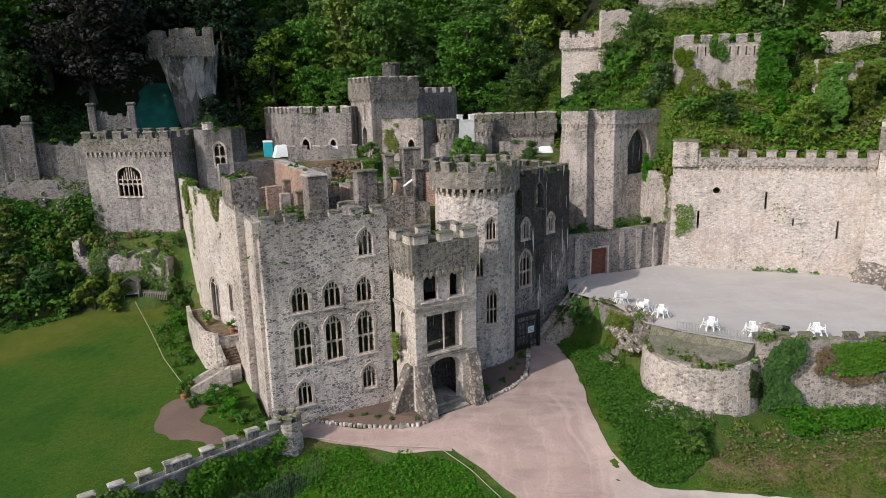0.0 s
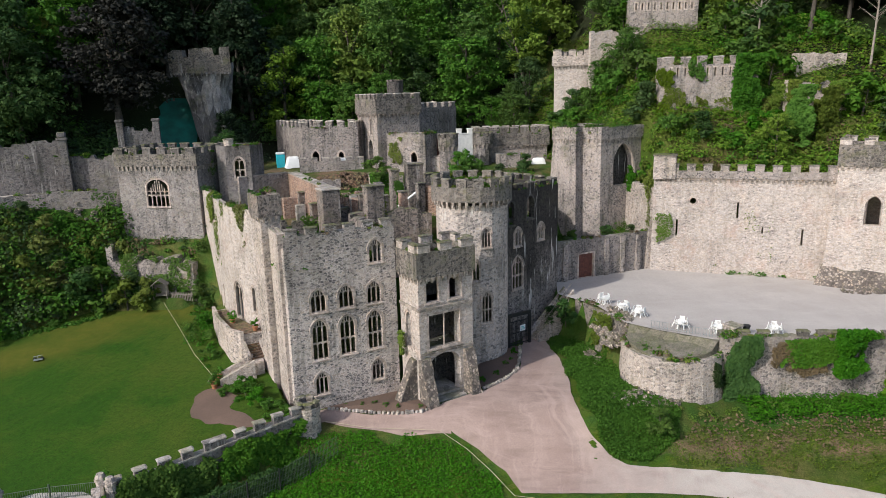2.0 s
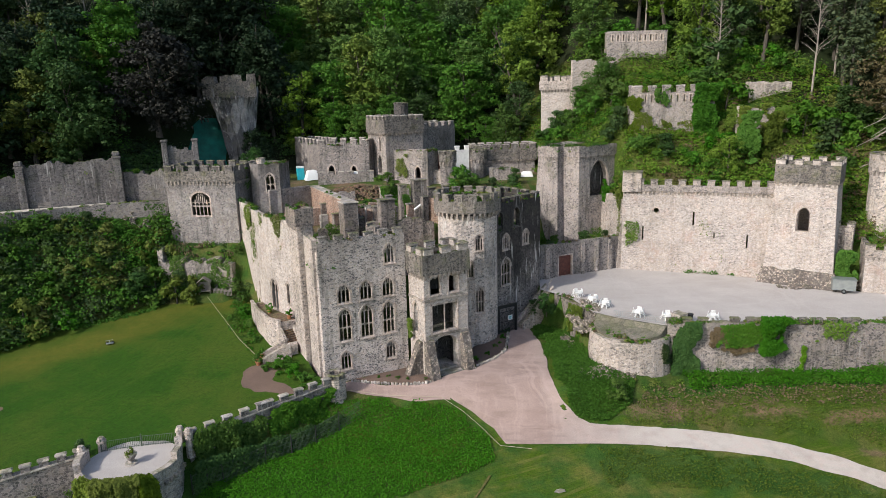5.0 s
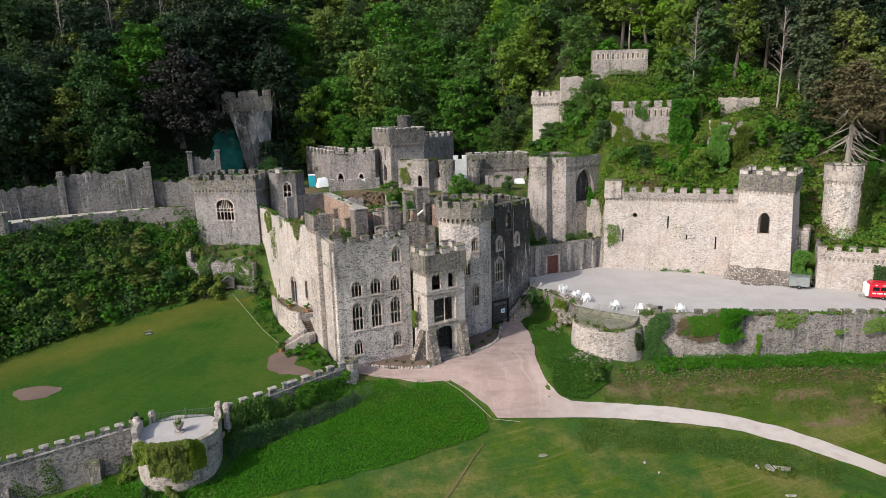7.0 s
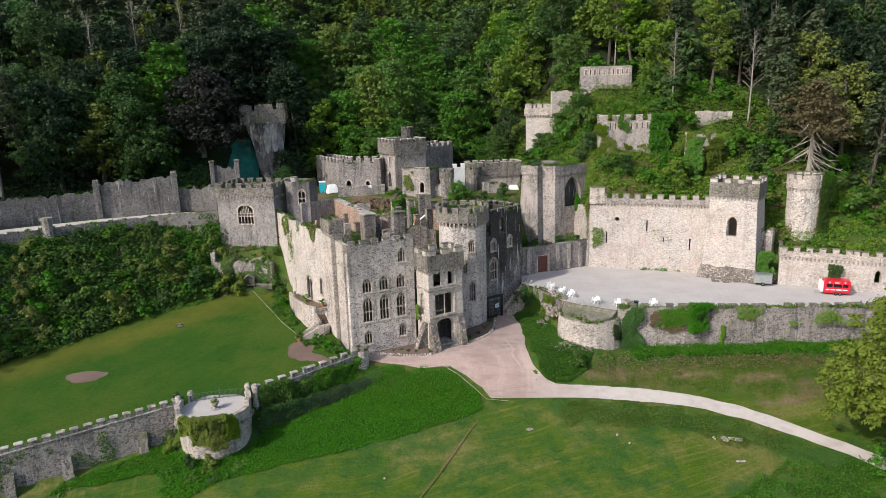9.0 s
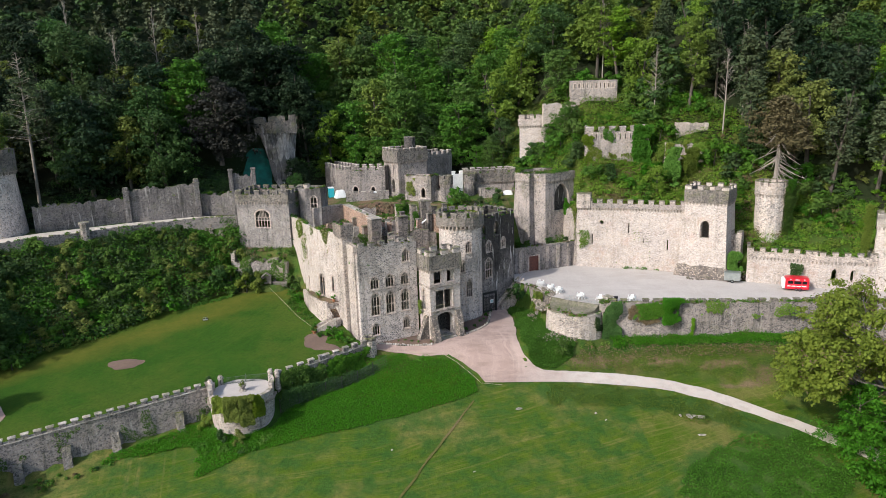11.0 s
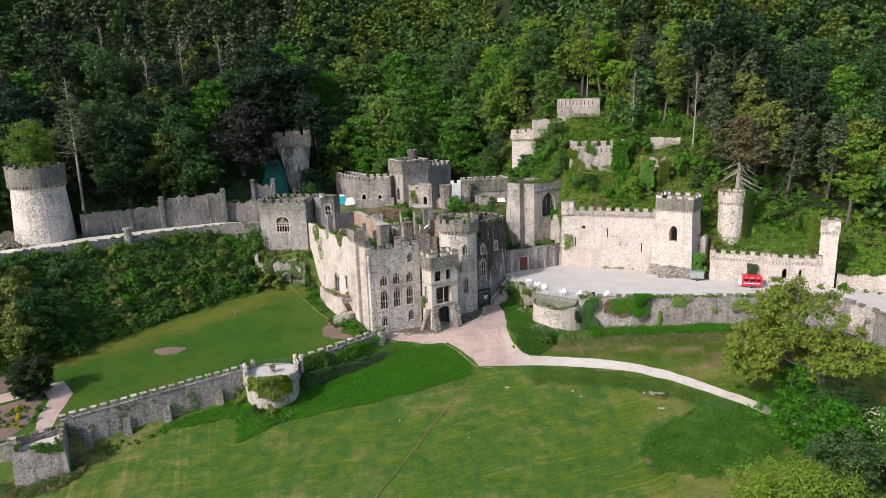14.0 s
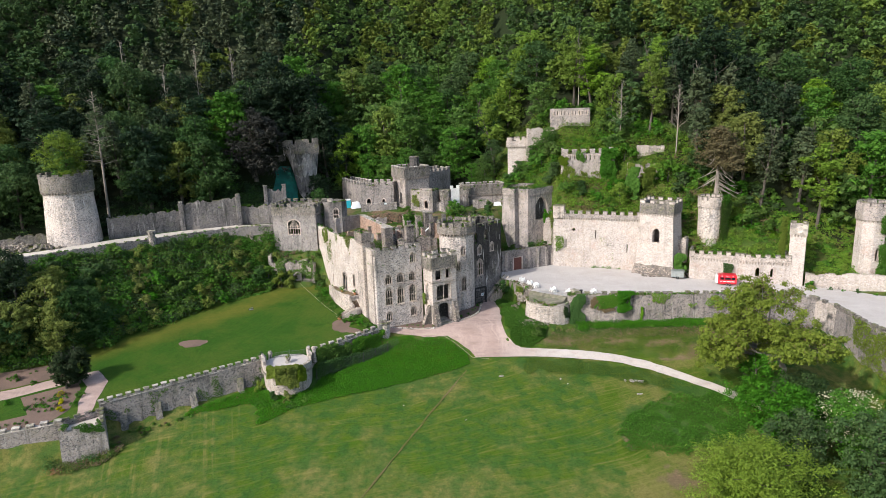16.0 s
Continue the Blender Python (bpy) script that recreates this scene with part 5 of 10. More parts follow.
for i in (0, 1, 3):
    a, b = TP[i], TP[(i + 1) % 4]
    L = (Vector(b) - Vector(a)).length
    top = [(L * (1 - k / 8), 6.6 + 0.5 * noise.noise(Vector((k * 0.9 + i, 2, 1)))) for k in range(9)]
    part("rubble_face", wall_mesh(a, b, inset(TW, 0.1)[i], inset(TW, 0.1)[(i + 1) % 4], 4.2, 6.6, (), ROUGH, 0, top, [inset(TW, -1.3)[i], inset(TW, -1.3)[(i + 1) % 4]]), plinth)

# ---- outer walls, towers and ruins ----
def long_wall(name, label, a, b, za, zb, base, thick, mat, creen=None, cap=None, category="wall", broken=0.0, group="", foot=0.0, merlon_mat=None):
    """A free-standing or retaining wall from a to b whose top runs from za to zb; broken: how ragged its top is."""
    a, b = Vector(a), Vector(b)
    L = (b - a).length
    d = (b - a) / L
    nor = Vector((-d.y, d.x)) * thick
    ob = thing(name, (a.x, a.y, base), label, category, group)
    n = max(1, int(L / 0.55)) if broken else 1
    top = [] if broken else [(L, zb), (0, za)]
    for i in range(n if broken else 0):
        u = 1 - (i + 0.5) / n
        fall = abs(noise.noise(Vector((a.x + u * L * 0.4, a.y, 0.3)))) * 1.5 + (rng.uniform(0.3, 0.7) if rng.random() < 0.35 else rng.uniform(0, 0.15))
        z = za + (zb - za) * u - fall * broken
        e = 0.5 / n - 0.01
        top += [((u + e) * L + (0.01 * L if i == 0 else 0), z + rng.normal(0, 0.04)), ((u - e) * L - (0.01 * L if i == n - 1 else 0), z + rng.normal(0, 0.04))]
    part("wall", wall_mesh(a, b, a + nor, b + nor, base, za, (), mat, foot, top), ob)
    if cap:
        bm = bmesh.new()
        for i in range(int(L / 1.4) + 1):
            u0, u1 = i * 1.4 + 0.01, min((i + 1) * 1.4 - 0.01, L)
            if u1 - u0 < 0.2:
                continue
            p = a + d * u0
            z0 = za + (zb - za) * (u0 + u1) / 2 / L
            m = pose(p.x, p.y, z0, 0, -math.degrees(math.atan2(zb - za, L)), math.degrees(math.atan2(d.y, d.x)))
            box(bm, (0, -0.08, -0.03), (u1 - u0, thick + 0.08, 0.1), m)
        tagged(part("coping", from_bm("coping", bm, cap), ob, "pale coping stones"), kind="stuff")
    if creen:
        off = nor * 0.5
        crenellate(ob, a + off, b + off, (za + (0.09 if cap else 0), zb + (0.09 if cap else 0)), creen[0], creen[1], creen[2], thick * 0.95, merlon_mat or mat, cap or COPING)
    return ob


def buttress(parent, at, facing, w, h, reach, z0, mat, name="buttress", lean=0.25):
    """A raking buttress: a wedge against a wall, built of rough stones."""
    bm = bmesh.new()
    prof = [(0.3, 0), (-reach, 0), (-reach * 0.75, h * 0.3), (-lean, h), (0.3, h)]
    L = [bm.verts.new((-w / 2, y, z)) for y, z in prof]
    R = [bm.verts.new((w / 2, y, z)) for y, z in prof]
    bm.faces.new(L)
    bm.faces.new(R[::-1])
    for i in range(len(prof)):
        bm.faces.new((L[i], L[(i + 1) % 5], R[(i + 1) % 5], R[i]))
    bmesh.ops.subdivide_edges(bm, edges=bm.edges[:], cuts=3, use_grid_fill=True)
    for v in bm.verts:
        k = noise.noise_vector(v.co * 1.9 + Vector((at[0], at[1], 0)))
        v.co += k * 0.13
    bmesh.ops.transform(bm, matrix=pose(at[0], at[1], z0, 0, 0, facing + 90), verts=bm.verts)
    return part(name, from_bm(name, bm, mat), parent, "rough stone raking buttress")


# lawn terrace wall: along the lawn, round the bastion, on to the corner
def lz(p, d):
    return float(lawn_z(*p)) + d


P0, P1, P2 = (-23.6, 35.0), (-17.6, 39.5), (-11.9, 43.7)
long_wall("terrace_wall", "battlemented lawn terrace wall with white capstones, hung with ivy", P0, P1, lz(P0, 0.8), lz(P1, 0.75), -7.0, 0.55, GREY, (0.8, 0.85, 0.75), COPING)
long_wall("terrace_wall", "battlemented lawn terrace wall with white capstones, hung with ivy", P1, P2, lz(P1, 0.75), lz(P2, 0.7), -5.0, 0.55, GREY, (0.8, 0.85, 0.75), COPING)
Q0, Q1 = (-55.0, 20.2), (-32.0, 32.9)
low_wall = long_wall("terrace_wall", "long grey terrace wall with regular battlements and piers", Q0, Q1, lz(Q0, 0.85), lz(Q1, 0.85), -11.0, 0.6, GREY, (0.7, 0.68, 0.68), COPING)
for k, (u, h) in enumerate(((0.12, 1.9), (0.32, 2.1), (0.53, 2.0), (0.83, 2.0))):
    p = Vector(Q0).lerp(Vector(Q1), u)
    buttress(low_wall, (p.x, p.y), -61, 1.0, h + 1.0, 1.5, field_z(p.x, p.y) - 0.8, WORN)
CB = [(-59.2, 16.8), (-57.4, 12.8), (-51.9, 15.3), (-54.6, 20.6)]
corner_bastion = building("corner_bastion", "square battered bastion at the terrace corner", "bastion", CB, -11.0, lz(CB[2], 1.1), STONE, 0.6, creen=(0.8, 0.7, 0.5), foot=0.35, roof=lz(CB[2], -0.2), roof_mat=TRACK)
long_wall("terrace_wall", "grey battlemented terrace wall going on past the garden", (-92, 5.6), (-58.6, 15.8), -3.9, -2.5, -13.5, 0.7, GREY, (0.95, 0.9, 0.55), COPING)

BC = (-27.8, 32.5)
bastion = thing("round_bastion", (BC[0], BC[1], -7), "half-round pale bastion with a paved platform, ivy on its face", "bastion")
ring_pts = [(BC[0] + 4.35 * math.cos(radians(a)), BC[1] + 4.35 * math.sin(radians(a))) for a in range(172, 404, 14)]
for i, (p, q) in enumerate(zip(ring_pts, ring_pts[1:])):
    inn = [(BC[0] + (x - BC[0]) * 0.87, BC[1] + (y - BC[1]) * 0.87) for x, y in (p, q)]
    low = 0.25 if 3 <= i <= 12 else 0.9
    part("wall", wall_mesh(p, q, inn[0], inn[1], -7.5, low - 0.35, (), PALE, 0, None, [(BC[0] + (x - BC[0]) * 0.9, BC[1] + (y - BC[1]) * 0.9) for x, y in (p, q)]), bastion)
bm = bmesh.new()
for i in range(26):
    a = 180 + i * 7.6
    box(bm, (-0.14, -0.22, -0.35), (0.14, 0.2, 0.0), pose(BC[0], BC[1], -1.2, 0, 0, a + 90) @ pose(0, -4.32, 0))
tagged(part("corbel_table", from_bm("corbel_table", bm, DRESSED), bastion), kind="stuff")
bm = bmesh.new()
prism(bm, circle(BC[0], BC[1], 4.0, 24), -1.4, -0.55)
part("platform", from_bm("platform", bm, COURT), bastion, "pale gravelled bastion platform")
for x, y, h in ((-32.1, 32.8, 1.2), (-23.5, 35.0, 1.5), (-31.3, 34.7, 1.0), (-24.7, 36.0, 1.2)):
    bm = bmesh.new()
    prism(bm, circle(x, y, 0.36, 8), -1.6, h - 0.75, 0.04)
    prism(bm, circle(x, y, 0.44, 8), h - 0.75, h - 0.55)
    prism(bm, circle(x, y, 0.26, 8), h - 0.55, h - 0.25, 0.12)
    part("pier", from_bm("pier", bm, PALE), bastion, "weathered pale stone pier")

# end turret of the terrace wall beside the block
et = round_tower("end_turret", "short round turret at the end of the terrace wall", -11.6, 44.7, 1.05, -3.5, 2.1, PALE, 12, creen=(0.5, 0.5, 0.5), roof=1.2, cat="turret", skip=0.35)

# court retaining wall and its round bastion
CW = [(24.6, 49.4), (34, 48.6), (44, 47.6), (57, 46.9), (66.8, 44.7), (69.8, 41.8), (70.9, 37), (70.7, 28), (72, 12)]
long_wall("court_wall", "ruined court wall overgrown with weeds", (14.4, 63.0), (16.3, 60.0), 4.6, 4.5, -1.0, 0.7, WORN, broken=0.6)
long_wall("court_wall", "ruined court wall overgrown with weeds", (16.3, 60.0), (17.5, 55.2), 4.7, 4.6, -1.0, 0.7, WORN, broken=0.6, foot=1.0)
for i, (p, q) in enumerate(zip(CW, CW[1:])):
    w = long_wall("court_wall", "high grey retaining wall of the gravel court, patched with ivy", p, q, 4.95, 4.95, -9.0, 0.8, STONE if i == 0 else GREY if i != 5 else PALE, None, None, broken=0.25, foot=0.35)
    L = (Vector(q) - Vector(p)).length
    crenellate(w, Vector(p) + Vector((0, 0.4)), Vector(q) + Vector((0, 0.4)), 4.75, 0.9, 0.75, 0.65, 0.6, WORN, WORN, skip=0.18)
court_bastion = thing("court_bastion", (21.4, 52.0, 0), "broad round bastion below the court, its top grassed over", "bastion")
KC = (21.4, 52.2)
kp = [(KC[0] + 4.6 * math.cos(radians(a)), KC[1] + 4.6 * math.sin(radians(a))) for a in range(150, 375, 15)]
for p, q in zip(kp, kp[1:]):
    inn = [(KC[0] + (x - KC[0]) * 0.88, KC[1] + (y - KC[1]) * 0.88) for x, y in (p, q)]
    part("wall", wall_mesh(p, q, inn[0], inn[1], -2.8, 3.35 + rng.uniform(-0.2, 0.1), (), PALE, 0, None, [(KC[0] + (x - KC[0]) * 1.1, KC[1] + (y - KC[1]) * 1.1) for x, y in (p, q)]), court_bastion)
bm = bmesh.new()
rings = []
for k in range(1, 9):
    ring_k = []
    for x, y in circle(KC[0], KC[1], 4.15 * k / 8, 32):
        far = max(0.0, min(1.0, ((x - 20.6) * -0.613 + (y - 52.1) * -0.79) / 3.4))
        ring_k.append(bm.verts.new((x, y, (4.44 if far < 0.02 else 3.95 - 0.55 * far) + 0.12 * noise.noise(Vector((x, y, 2))))))
    rings.append(ring_k)
bm.faces.new(rings[0])
for p, q in zip(rings, rings[1:]):
    for i in range(32):
        bm.faces.new((p[i], p[(i + 1) % 32], q[(i + 1) % 32], q[i]))
skirt = [bm.verts.new((v.co.x, v.co.y, 1.6)) for v in rings[-1]]
for i in range(32):
    bm.faces.new((rings[-1][i], rings[-1][(i + 1) % 32], skirt[(i + 1) % 32], skirt[i]))
part("platform", from_bm("platform", bm, EARTH), court_bastion, "grass-grown bastion top")
for x, y in ((26.2, 50.6),):
    bm = bmesh.new()
    box(bm, (-0.6, -0.6, 2.0), (0.6, 0.6, 5.4), pose(x, y, 0, 0, 0, 30), 0.08)
    box(bm, (-0.7, -0.7, 5.4), (0.7, 0.7, 5.6), pose(x, y, 0, 0, 0, 30), 0.04)
    part("pier", from_bm("pier", bm, PALE), court_bastion)

long_wall("link_wall", "rough rubble wall linking the gatehouse and the great wall", (24.9, 82.2), (26.1, 74.6), 15.0, 14.9, 4.0, 0.8, PALE, broken=0.7, foot=0.6)

# upper road: parapet on the bank side, high wall on the hill side
PW = [(-84.5, 45.6), (-66, 59.8), (-62.0, 63.0), (-50, 71.2), (-38.8, 75.2)]
for p, q in zip(PW, PW[1:]):
    long_wall("road_wall", "low rubble parapet wall along the upper road", p, q, 16.4, 16.3, 10.5, 0.6, GREY, broken=0.2)
long_wall("road_wall", "low rubble parapet wall along the upper road", (-118, 29.6), (-84.5, 45.6), 16.6, 16.4, 9.5, 0.6, GREY, (0.9, 0.8, 0.4))
bm_p = thing("road_pier", (-62, 62.6, 15), "stone gate pier with a weathered cap", "pier")
bm = bmesh.new()
prism(bm, circle(-62.0, 62.6, 0.75, 8), 14.5, 17.6)
prism(bm, circle(-62.0, 62.6, 0.95, 8), 17.6, 18.0)
part("shaft", from_bm("shaft", bm, STONE), bm_p)
long_wall("hill_wall", "tall ruined battlemented wall above the upper road", (-60.0, 75.4), (-48.2, 79.8), 22.0, 22.2, 15.2, 0.8, HILLWALL, broken=0.75)
long_wall("hill_wall", "grey ruined wall above the upper road", (-73.5, 67.4), (-60.2, 75.8), 20.5, 20.5, 15.2, 0.7, HILLWALL, broken=0.7)
long_wall("hill_wall", "grey ruined wall above the upper road", (-48.2, 80.3), (-38.0, 81.2), 20.0, 20.6, 15.2, 0.7, HILLWALL, broken=0.7)
long_wall("hill_wall", "grey ruined wall above the upper road", (-120, 52.0), (-96.5, 62.0), 19.3, 19.3, 14.5, 0.7, HILLWALL, (1.2, 1.2, 0.5), STONE)
long_wall("hill_wall", "low broken wall beside the round tower", (-96.5, 62.2), (-82.6, 66.0), 17.4, 18.0, 14.0, 0.7, WORN, broken=0.7)
for x, y, z0, z1 in ((-60.0, 75.2, 15, 22.3), (-48.0, 79.4, 15, 23.1), (-97.0, 61.8, 14, 21.0)):
    pr = thing("wall_pier", (x, y, z0), "tall square stone pier with a weathered cap", "pier")
    bm = bmesh.new()
    box(bm, (-0.5, -0.5, z0), (0.5, 0.5, z1 - 1.0), pose(x, y, 0, 0, 0, 24), 0.05)
    box(bm, (-0.62, -0.62, z1 - 1.0), (0.62, 0.62, z1 - 0.7), pose(x, y, 0, 0, 0, 24), 0.05)
    box(bm, (-0.5, -0.5, z1 - 0.7), (0.5, 0.5, z1), pose(x, y, 0, 0, 0, 24), 0.12)
    part("shaft", from_bm("shaft", bm, HILLWALL), pr)
round_tower("great_round_tower", "great pale round tower with bushes growing on its top", -80.4, 66.4, 4.8, 12.0, 30.6, DRUM, 28, parapet=(26.8, 0.45), creen=(1.3, 0.9, 0.4), roof=29.4, taper=0.9)
long_wall("lodge_wall", "broken stone wall with two posts behind the lodge", (-42.4, 83.6), (-38.2, 85.0), 23.9, 23.6, 14, 0.7, HILLWALL, broken=0.9)
for x, y in ((-42.4, 83.6), (-38.2, 85.1)):
    box_post = bmesh.new()
    box(box_post, (-0.42, -0.42, 14), (0.42, 0.42, 24.0), pose(x, y, 0, 0, 0, 18), 0.06)
    box(box_post, (-0.52, -0.52, 24.0), (0.52, 0.52, 24.35), pose(x, y, 0, 0, 0, 18), 0.08)
    part("shaft", from_bm("shaft", box_post, HILLWALL), thing("wall_post", (x, y, 14), "square stone post at the end of a broken wall", "post"))
long_wall("garden_wall", "overgrown retaining wall below the lodge", (-39.6, 70.0), (-29.0, 68.5), 9.2, 8.9, 1.0, 1.9, STONE, broken=1.0)
long_wall("garden_wall", "overgrown retaining wall below the lodge", (-39.9, 73.4), (-39.6, 70.0), 10.4, 10.1, 1.0, 0.7, PALE, broken=0.2)

# right-hand range along the court
building("small_gate_turret", "little battlemented turret of pale stone", "turret", [(50.9, 64.9), (52.9, 63.4), (54.0, 64.9), (52.0, 66.4)], 7.0, 12.6, PALE, 0.4, creen=(0.6, 0.6, 0.7), holes={0: [dict(u=1.2, w=0.35, z=9.6, h=1.3, shape="slit", lights=0, hood=False, sill=False, glazed=False)]})
LB = [(52.6, 60.0), (61.4, 56.0), (62.2, 55.0), (70.2, 52.6), (71.6, 57.0), (54.5, 64.0)]
building("low_range", "low pale stone range with battlements and two arched windows", "castle", LB, 4.0, 10.7, CREAM, 0.6, parapet=(9.0, 0.12), creen=(0.85, 0.85, 0.75), roof=9.2, skip_edges=(4,),
         holes={2: [dict(u=2.4, w=0.95, z=5.9, h=2.0, lights=0, glazed=False), dict(u=5.2, w=0.95, z=5.9, h=2.0, lights=0, glazed=False)]}, parapet_mat=PALE)
building("square_turret", "slim square tower with a white weathered head", "tower", [(69.9, 53.0), (72.3, 51.4), (73.6, 53.6), (71.2, 55.2)], 4.0, 17.4, CREAM, 0.5, parapet=(15.0, 0.15), creen=(0.7, 0.7, 0.5), roof=15.4, parapet_mat=COPING,
         holes={3: [dict(u=1.4, w=0.6, z=11.0, h=1.8, lights=0, glazed=False)]})
round_tower("hill_turret", "round pale turret standing above the court wall", 59.1, 66.6, 2.5, 9.0, 21.2, DRUM, 18, parapet=(18.9, 0.22), creen=(0.75, 0.6, 0.85), roof=19.3, parapet_mat=PALE, windows=((-55, 0.7, 14.6, 2.4, 0),), cat="turret")
building("east_tower", "octagonal pale tower half hidden by ivy", "tower", circle(85.8, 52.5, 2.8, 8, 0.39), 4.0, 21.3, CREAM, 0.5, parapet=(17.8, 0.3), creen=(0.9, 0.7, 0.8), roof=18.4, parapet_mat=STONE,
         holes={5: [dict(u=1.0, w=0.8, z=9.6, h=2.6, lights=0, glazed=False)]})
long_wall("east_wall", "pale rubble retaining wall of the court", (73.0, 51.8), (79.2, 48.6), 7.4, 7.6, 3.8, 0.8, PALE, broken=0.5)
long_wall("east_wall", "pale rubble retaining wall of the court", (79.2, 48.6), (100, 38.5), 7.8, 8.4, 3.8, 0.8, CREAM, broken=0.3)

# ruins up the hillside
building("upper_ruin", "ruined pale tower front on the hillside with hanging ivy", "ruin", [(29.6, 83.9), (42.0, 83.6), (42.4, 88.0), (30.2, 88.4)], 19.0, 30.6, STONE, 0.7, creen=(1.15, 0.95, 1.05), roof=27.5, foot=0.6, skip_edges=(2,), cap=COPING,
         holes={0: [dict(u=1.0 + 0.98 * k, w=0.36, z=28.0, h=1.2, shape="slit", lights=0, hood=False, sill=False, glazed=False) for k in range(11)]})
building("hill_tower", "small cream tower on the hillside", "tower", [(18.2, 101.0), (23.6, 99.8), (26.4, 102.2), (21.0, 105.5)], 22.0, 32.8, CREAM, 0.6, parapet=(30.4, 0.25), creen=(1.0, 0.8, 0.95), roof=30.8, parapet_mat=PALE)
long_wall("hill_ruin", "ruined limewashed wall fragment among trees", (23.0, 97.2), (30.4, 98.6), 35.6, 35.2, 25, 0.8, PALE, broken=0.8)
building("topmost_ruin", "long arcaded ruin high on the hillside", "ruin", [(29.4, 99.8), (39.6, 99.4), (39.8, 102.4), (29.6, 102.8)], 30.0, 39.9, STONE, 0.7, roof=38.6,
         holes={0: [dict(u=0.9 + 0.93 * k, w=0.42, z=38.2, h=1.1, shape="slit", lights=0, hood=False, sill=False, glazed=False) for k in range(10)]})
long_wall("hill_ruin", "pale limewashed wall stump among trees", (48.6, 86.5), (54.8, 85.7), 30.9, 30.7, 20, 2.2, PALE, broken=0.35)
long_wall("hill_ruin", "pale retaining wall on the hillside, hung with yellow-green ivy", (44.6, 80.6), (52.6, 80.2), 27.4, 27.0, 17.0, 1.0, PALE, broken=0.45)


def cliff():
    """A quarried rock face with a ruined battlement on its head."""
    ob = thing("rock_pinnacle", (-36.5, 101, 17), "tall quarried rock pinnacle crowned by ruined walling", "rock")
    cx, cy = -36.5, 101.2
    zs, wx = [12, 19, 23, 26, 28.5, 30.0, 31, 32.6], [2.5, 2.4, 2.5, 2.9, 3.5, 4.1, 4.4, 4.4]
    n = 40
    bm = bmesh.new()
    rings = []
    for k in range(37):
        z = 12 + 20.0 * k / 36
        r = float(np.interp(z, zs, wx))
        rr = []
        for i in range(n):
            a = 6.2832 * i / n
            q = r * (1 + 0.22 * noise.noise(Vector((math.cos(a) * 1.8, math.sin(a) * 1.8, z * 0.1))) + 0.2 * noise.noise(Vector((math.cos(a) * 5, math.sin(a) * 5, z * 0.13))) + 0.08 * noise.noise(Vector((math.cos(a) * 11, math.sin(a) * 11, z * 0.6))))
            top = 1.3 * noise.noise(Vector((a * 2.1, 0, 5))) if k == 36 else 0
            rr.append(bm.verts.new((cx + (30 - z) * 0.09 + q * math.cos(a), cy + 0.75 * q * math.sin(a), z + top)))
        rings.append(rr)
    for p, q in zip(rings, rings[1:]):
        for i in range(n):
            bm.faces.new((p[i], p[(i + 1) % n], q[(i + 1) % n], q[i]))
    bm.faces.new(rings[-1])
    part("rock", from_bm("rock", bm, ROCK), ob)
    for a, b, z1 in (((-40.8, 98.6), (-35.8, 97.3), 34.2), ((-35.8, 97.3), (-31.6, 99.1), 34.4)):
        d = (Vector(b) - Vector(a)).normalized()
        n = Vector((-d.y, d.x)) * 1.0
        L = (Vector(b) - Vector(a)).length
        top = [(L, z1), (L * 0.7, z1 - 0.1), (L * 0.68, z1 - 1.2), (L * 0.5, z1 - 1.3), (L * 0.46, z1 - 0.2), (L * 0.2, z1 - 0.1), (0, z1 - 0.6)]
        part("ruined_wall", wall_mesh(a, b, Vector(a) + n, Vector(b) + n, 30.4, z1, (), WORN, 0, top), ob, "ruined battlement on the rock")
        corbels(ob, a, b, 30.6, 0.6, 0.2, ROCK)
    return ob


cliff()

# ---- woods, trees and shrubs ----
tree_kind("mid", 14.5, 10.5, "mid", 270, 16, 0.36, clear=0.04, label="tall green leafy woodland tree")
tree_kind("mid2", 12.5, 9.0, "mid", 240, 16, 0.34, clear=0.03, label="green leafy woodland tree with a domed crown")
tree_kind("light", 13, 9.5, "light", 240, 16, 0.34, clear=0.04, label="fresh light-green woodland tree")
tree_kind("dark", 15, 11, "dark", 270, 16, 0.37, clear=0.03, label="dark green spreading woodland tree")
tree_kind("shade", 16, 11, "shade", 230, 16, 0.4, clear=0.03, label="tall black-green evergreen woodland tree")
tree_kind("olive", 12.5, 9.5, "olive", 220, 16, 0.36, clear=0.06, label="olive-green young oak in the wood")
tree_kind("tall", 18, 8.0, "light", 200, 16, 0.34, clear=0.18, label="tall slender ash with fresh green leaves")
tree_kind("pine", 17, 6.5, "pine", 110, 22, 0.36, 0.5, 0.22, "tall dull-green pine in the wood", trunk_r=0.26)
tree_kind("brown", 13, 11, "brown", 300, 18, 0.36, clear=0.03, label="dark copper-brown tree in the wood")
tree_kind("red", 10, 5.5, "red", 60, 22, 0.32, label="tree with reddish young leaves")
tree_kind("bush", 2.7, 3.9, "shrub", 30, 28, 0.26, clear=0.0, label="rounded green shrub on the bank", low=0.0, trunk_r=0.06, kind="shrub", group="shrubs on the bank")
tree_kind("bush2", 2.2, 3.6, "ivy", 28, 27, 0.24, clear=0.0, label="bright green shrub on the bank", low=0.0, trunk_r=0.06, kind="shrub", group="shrubs on the bank")
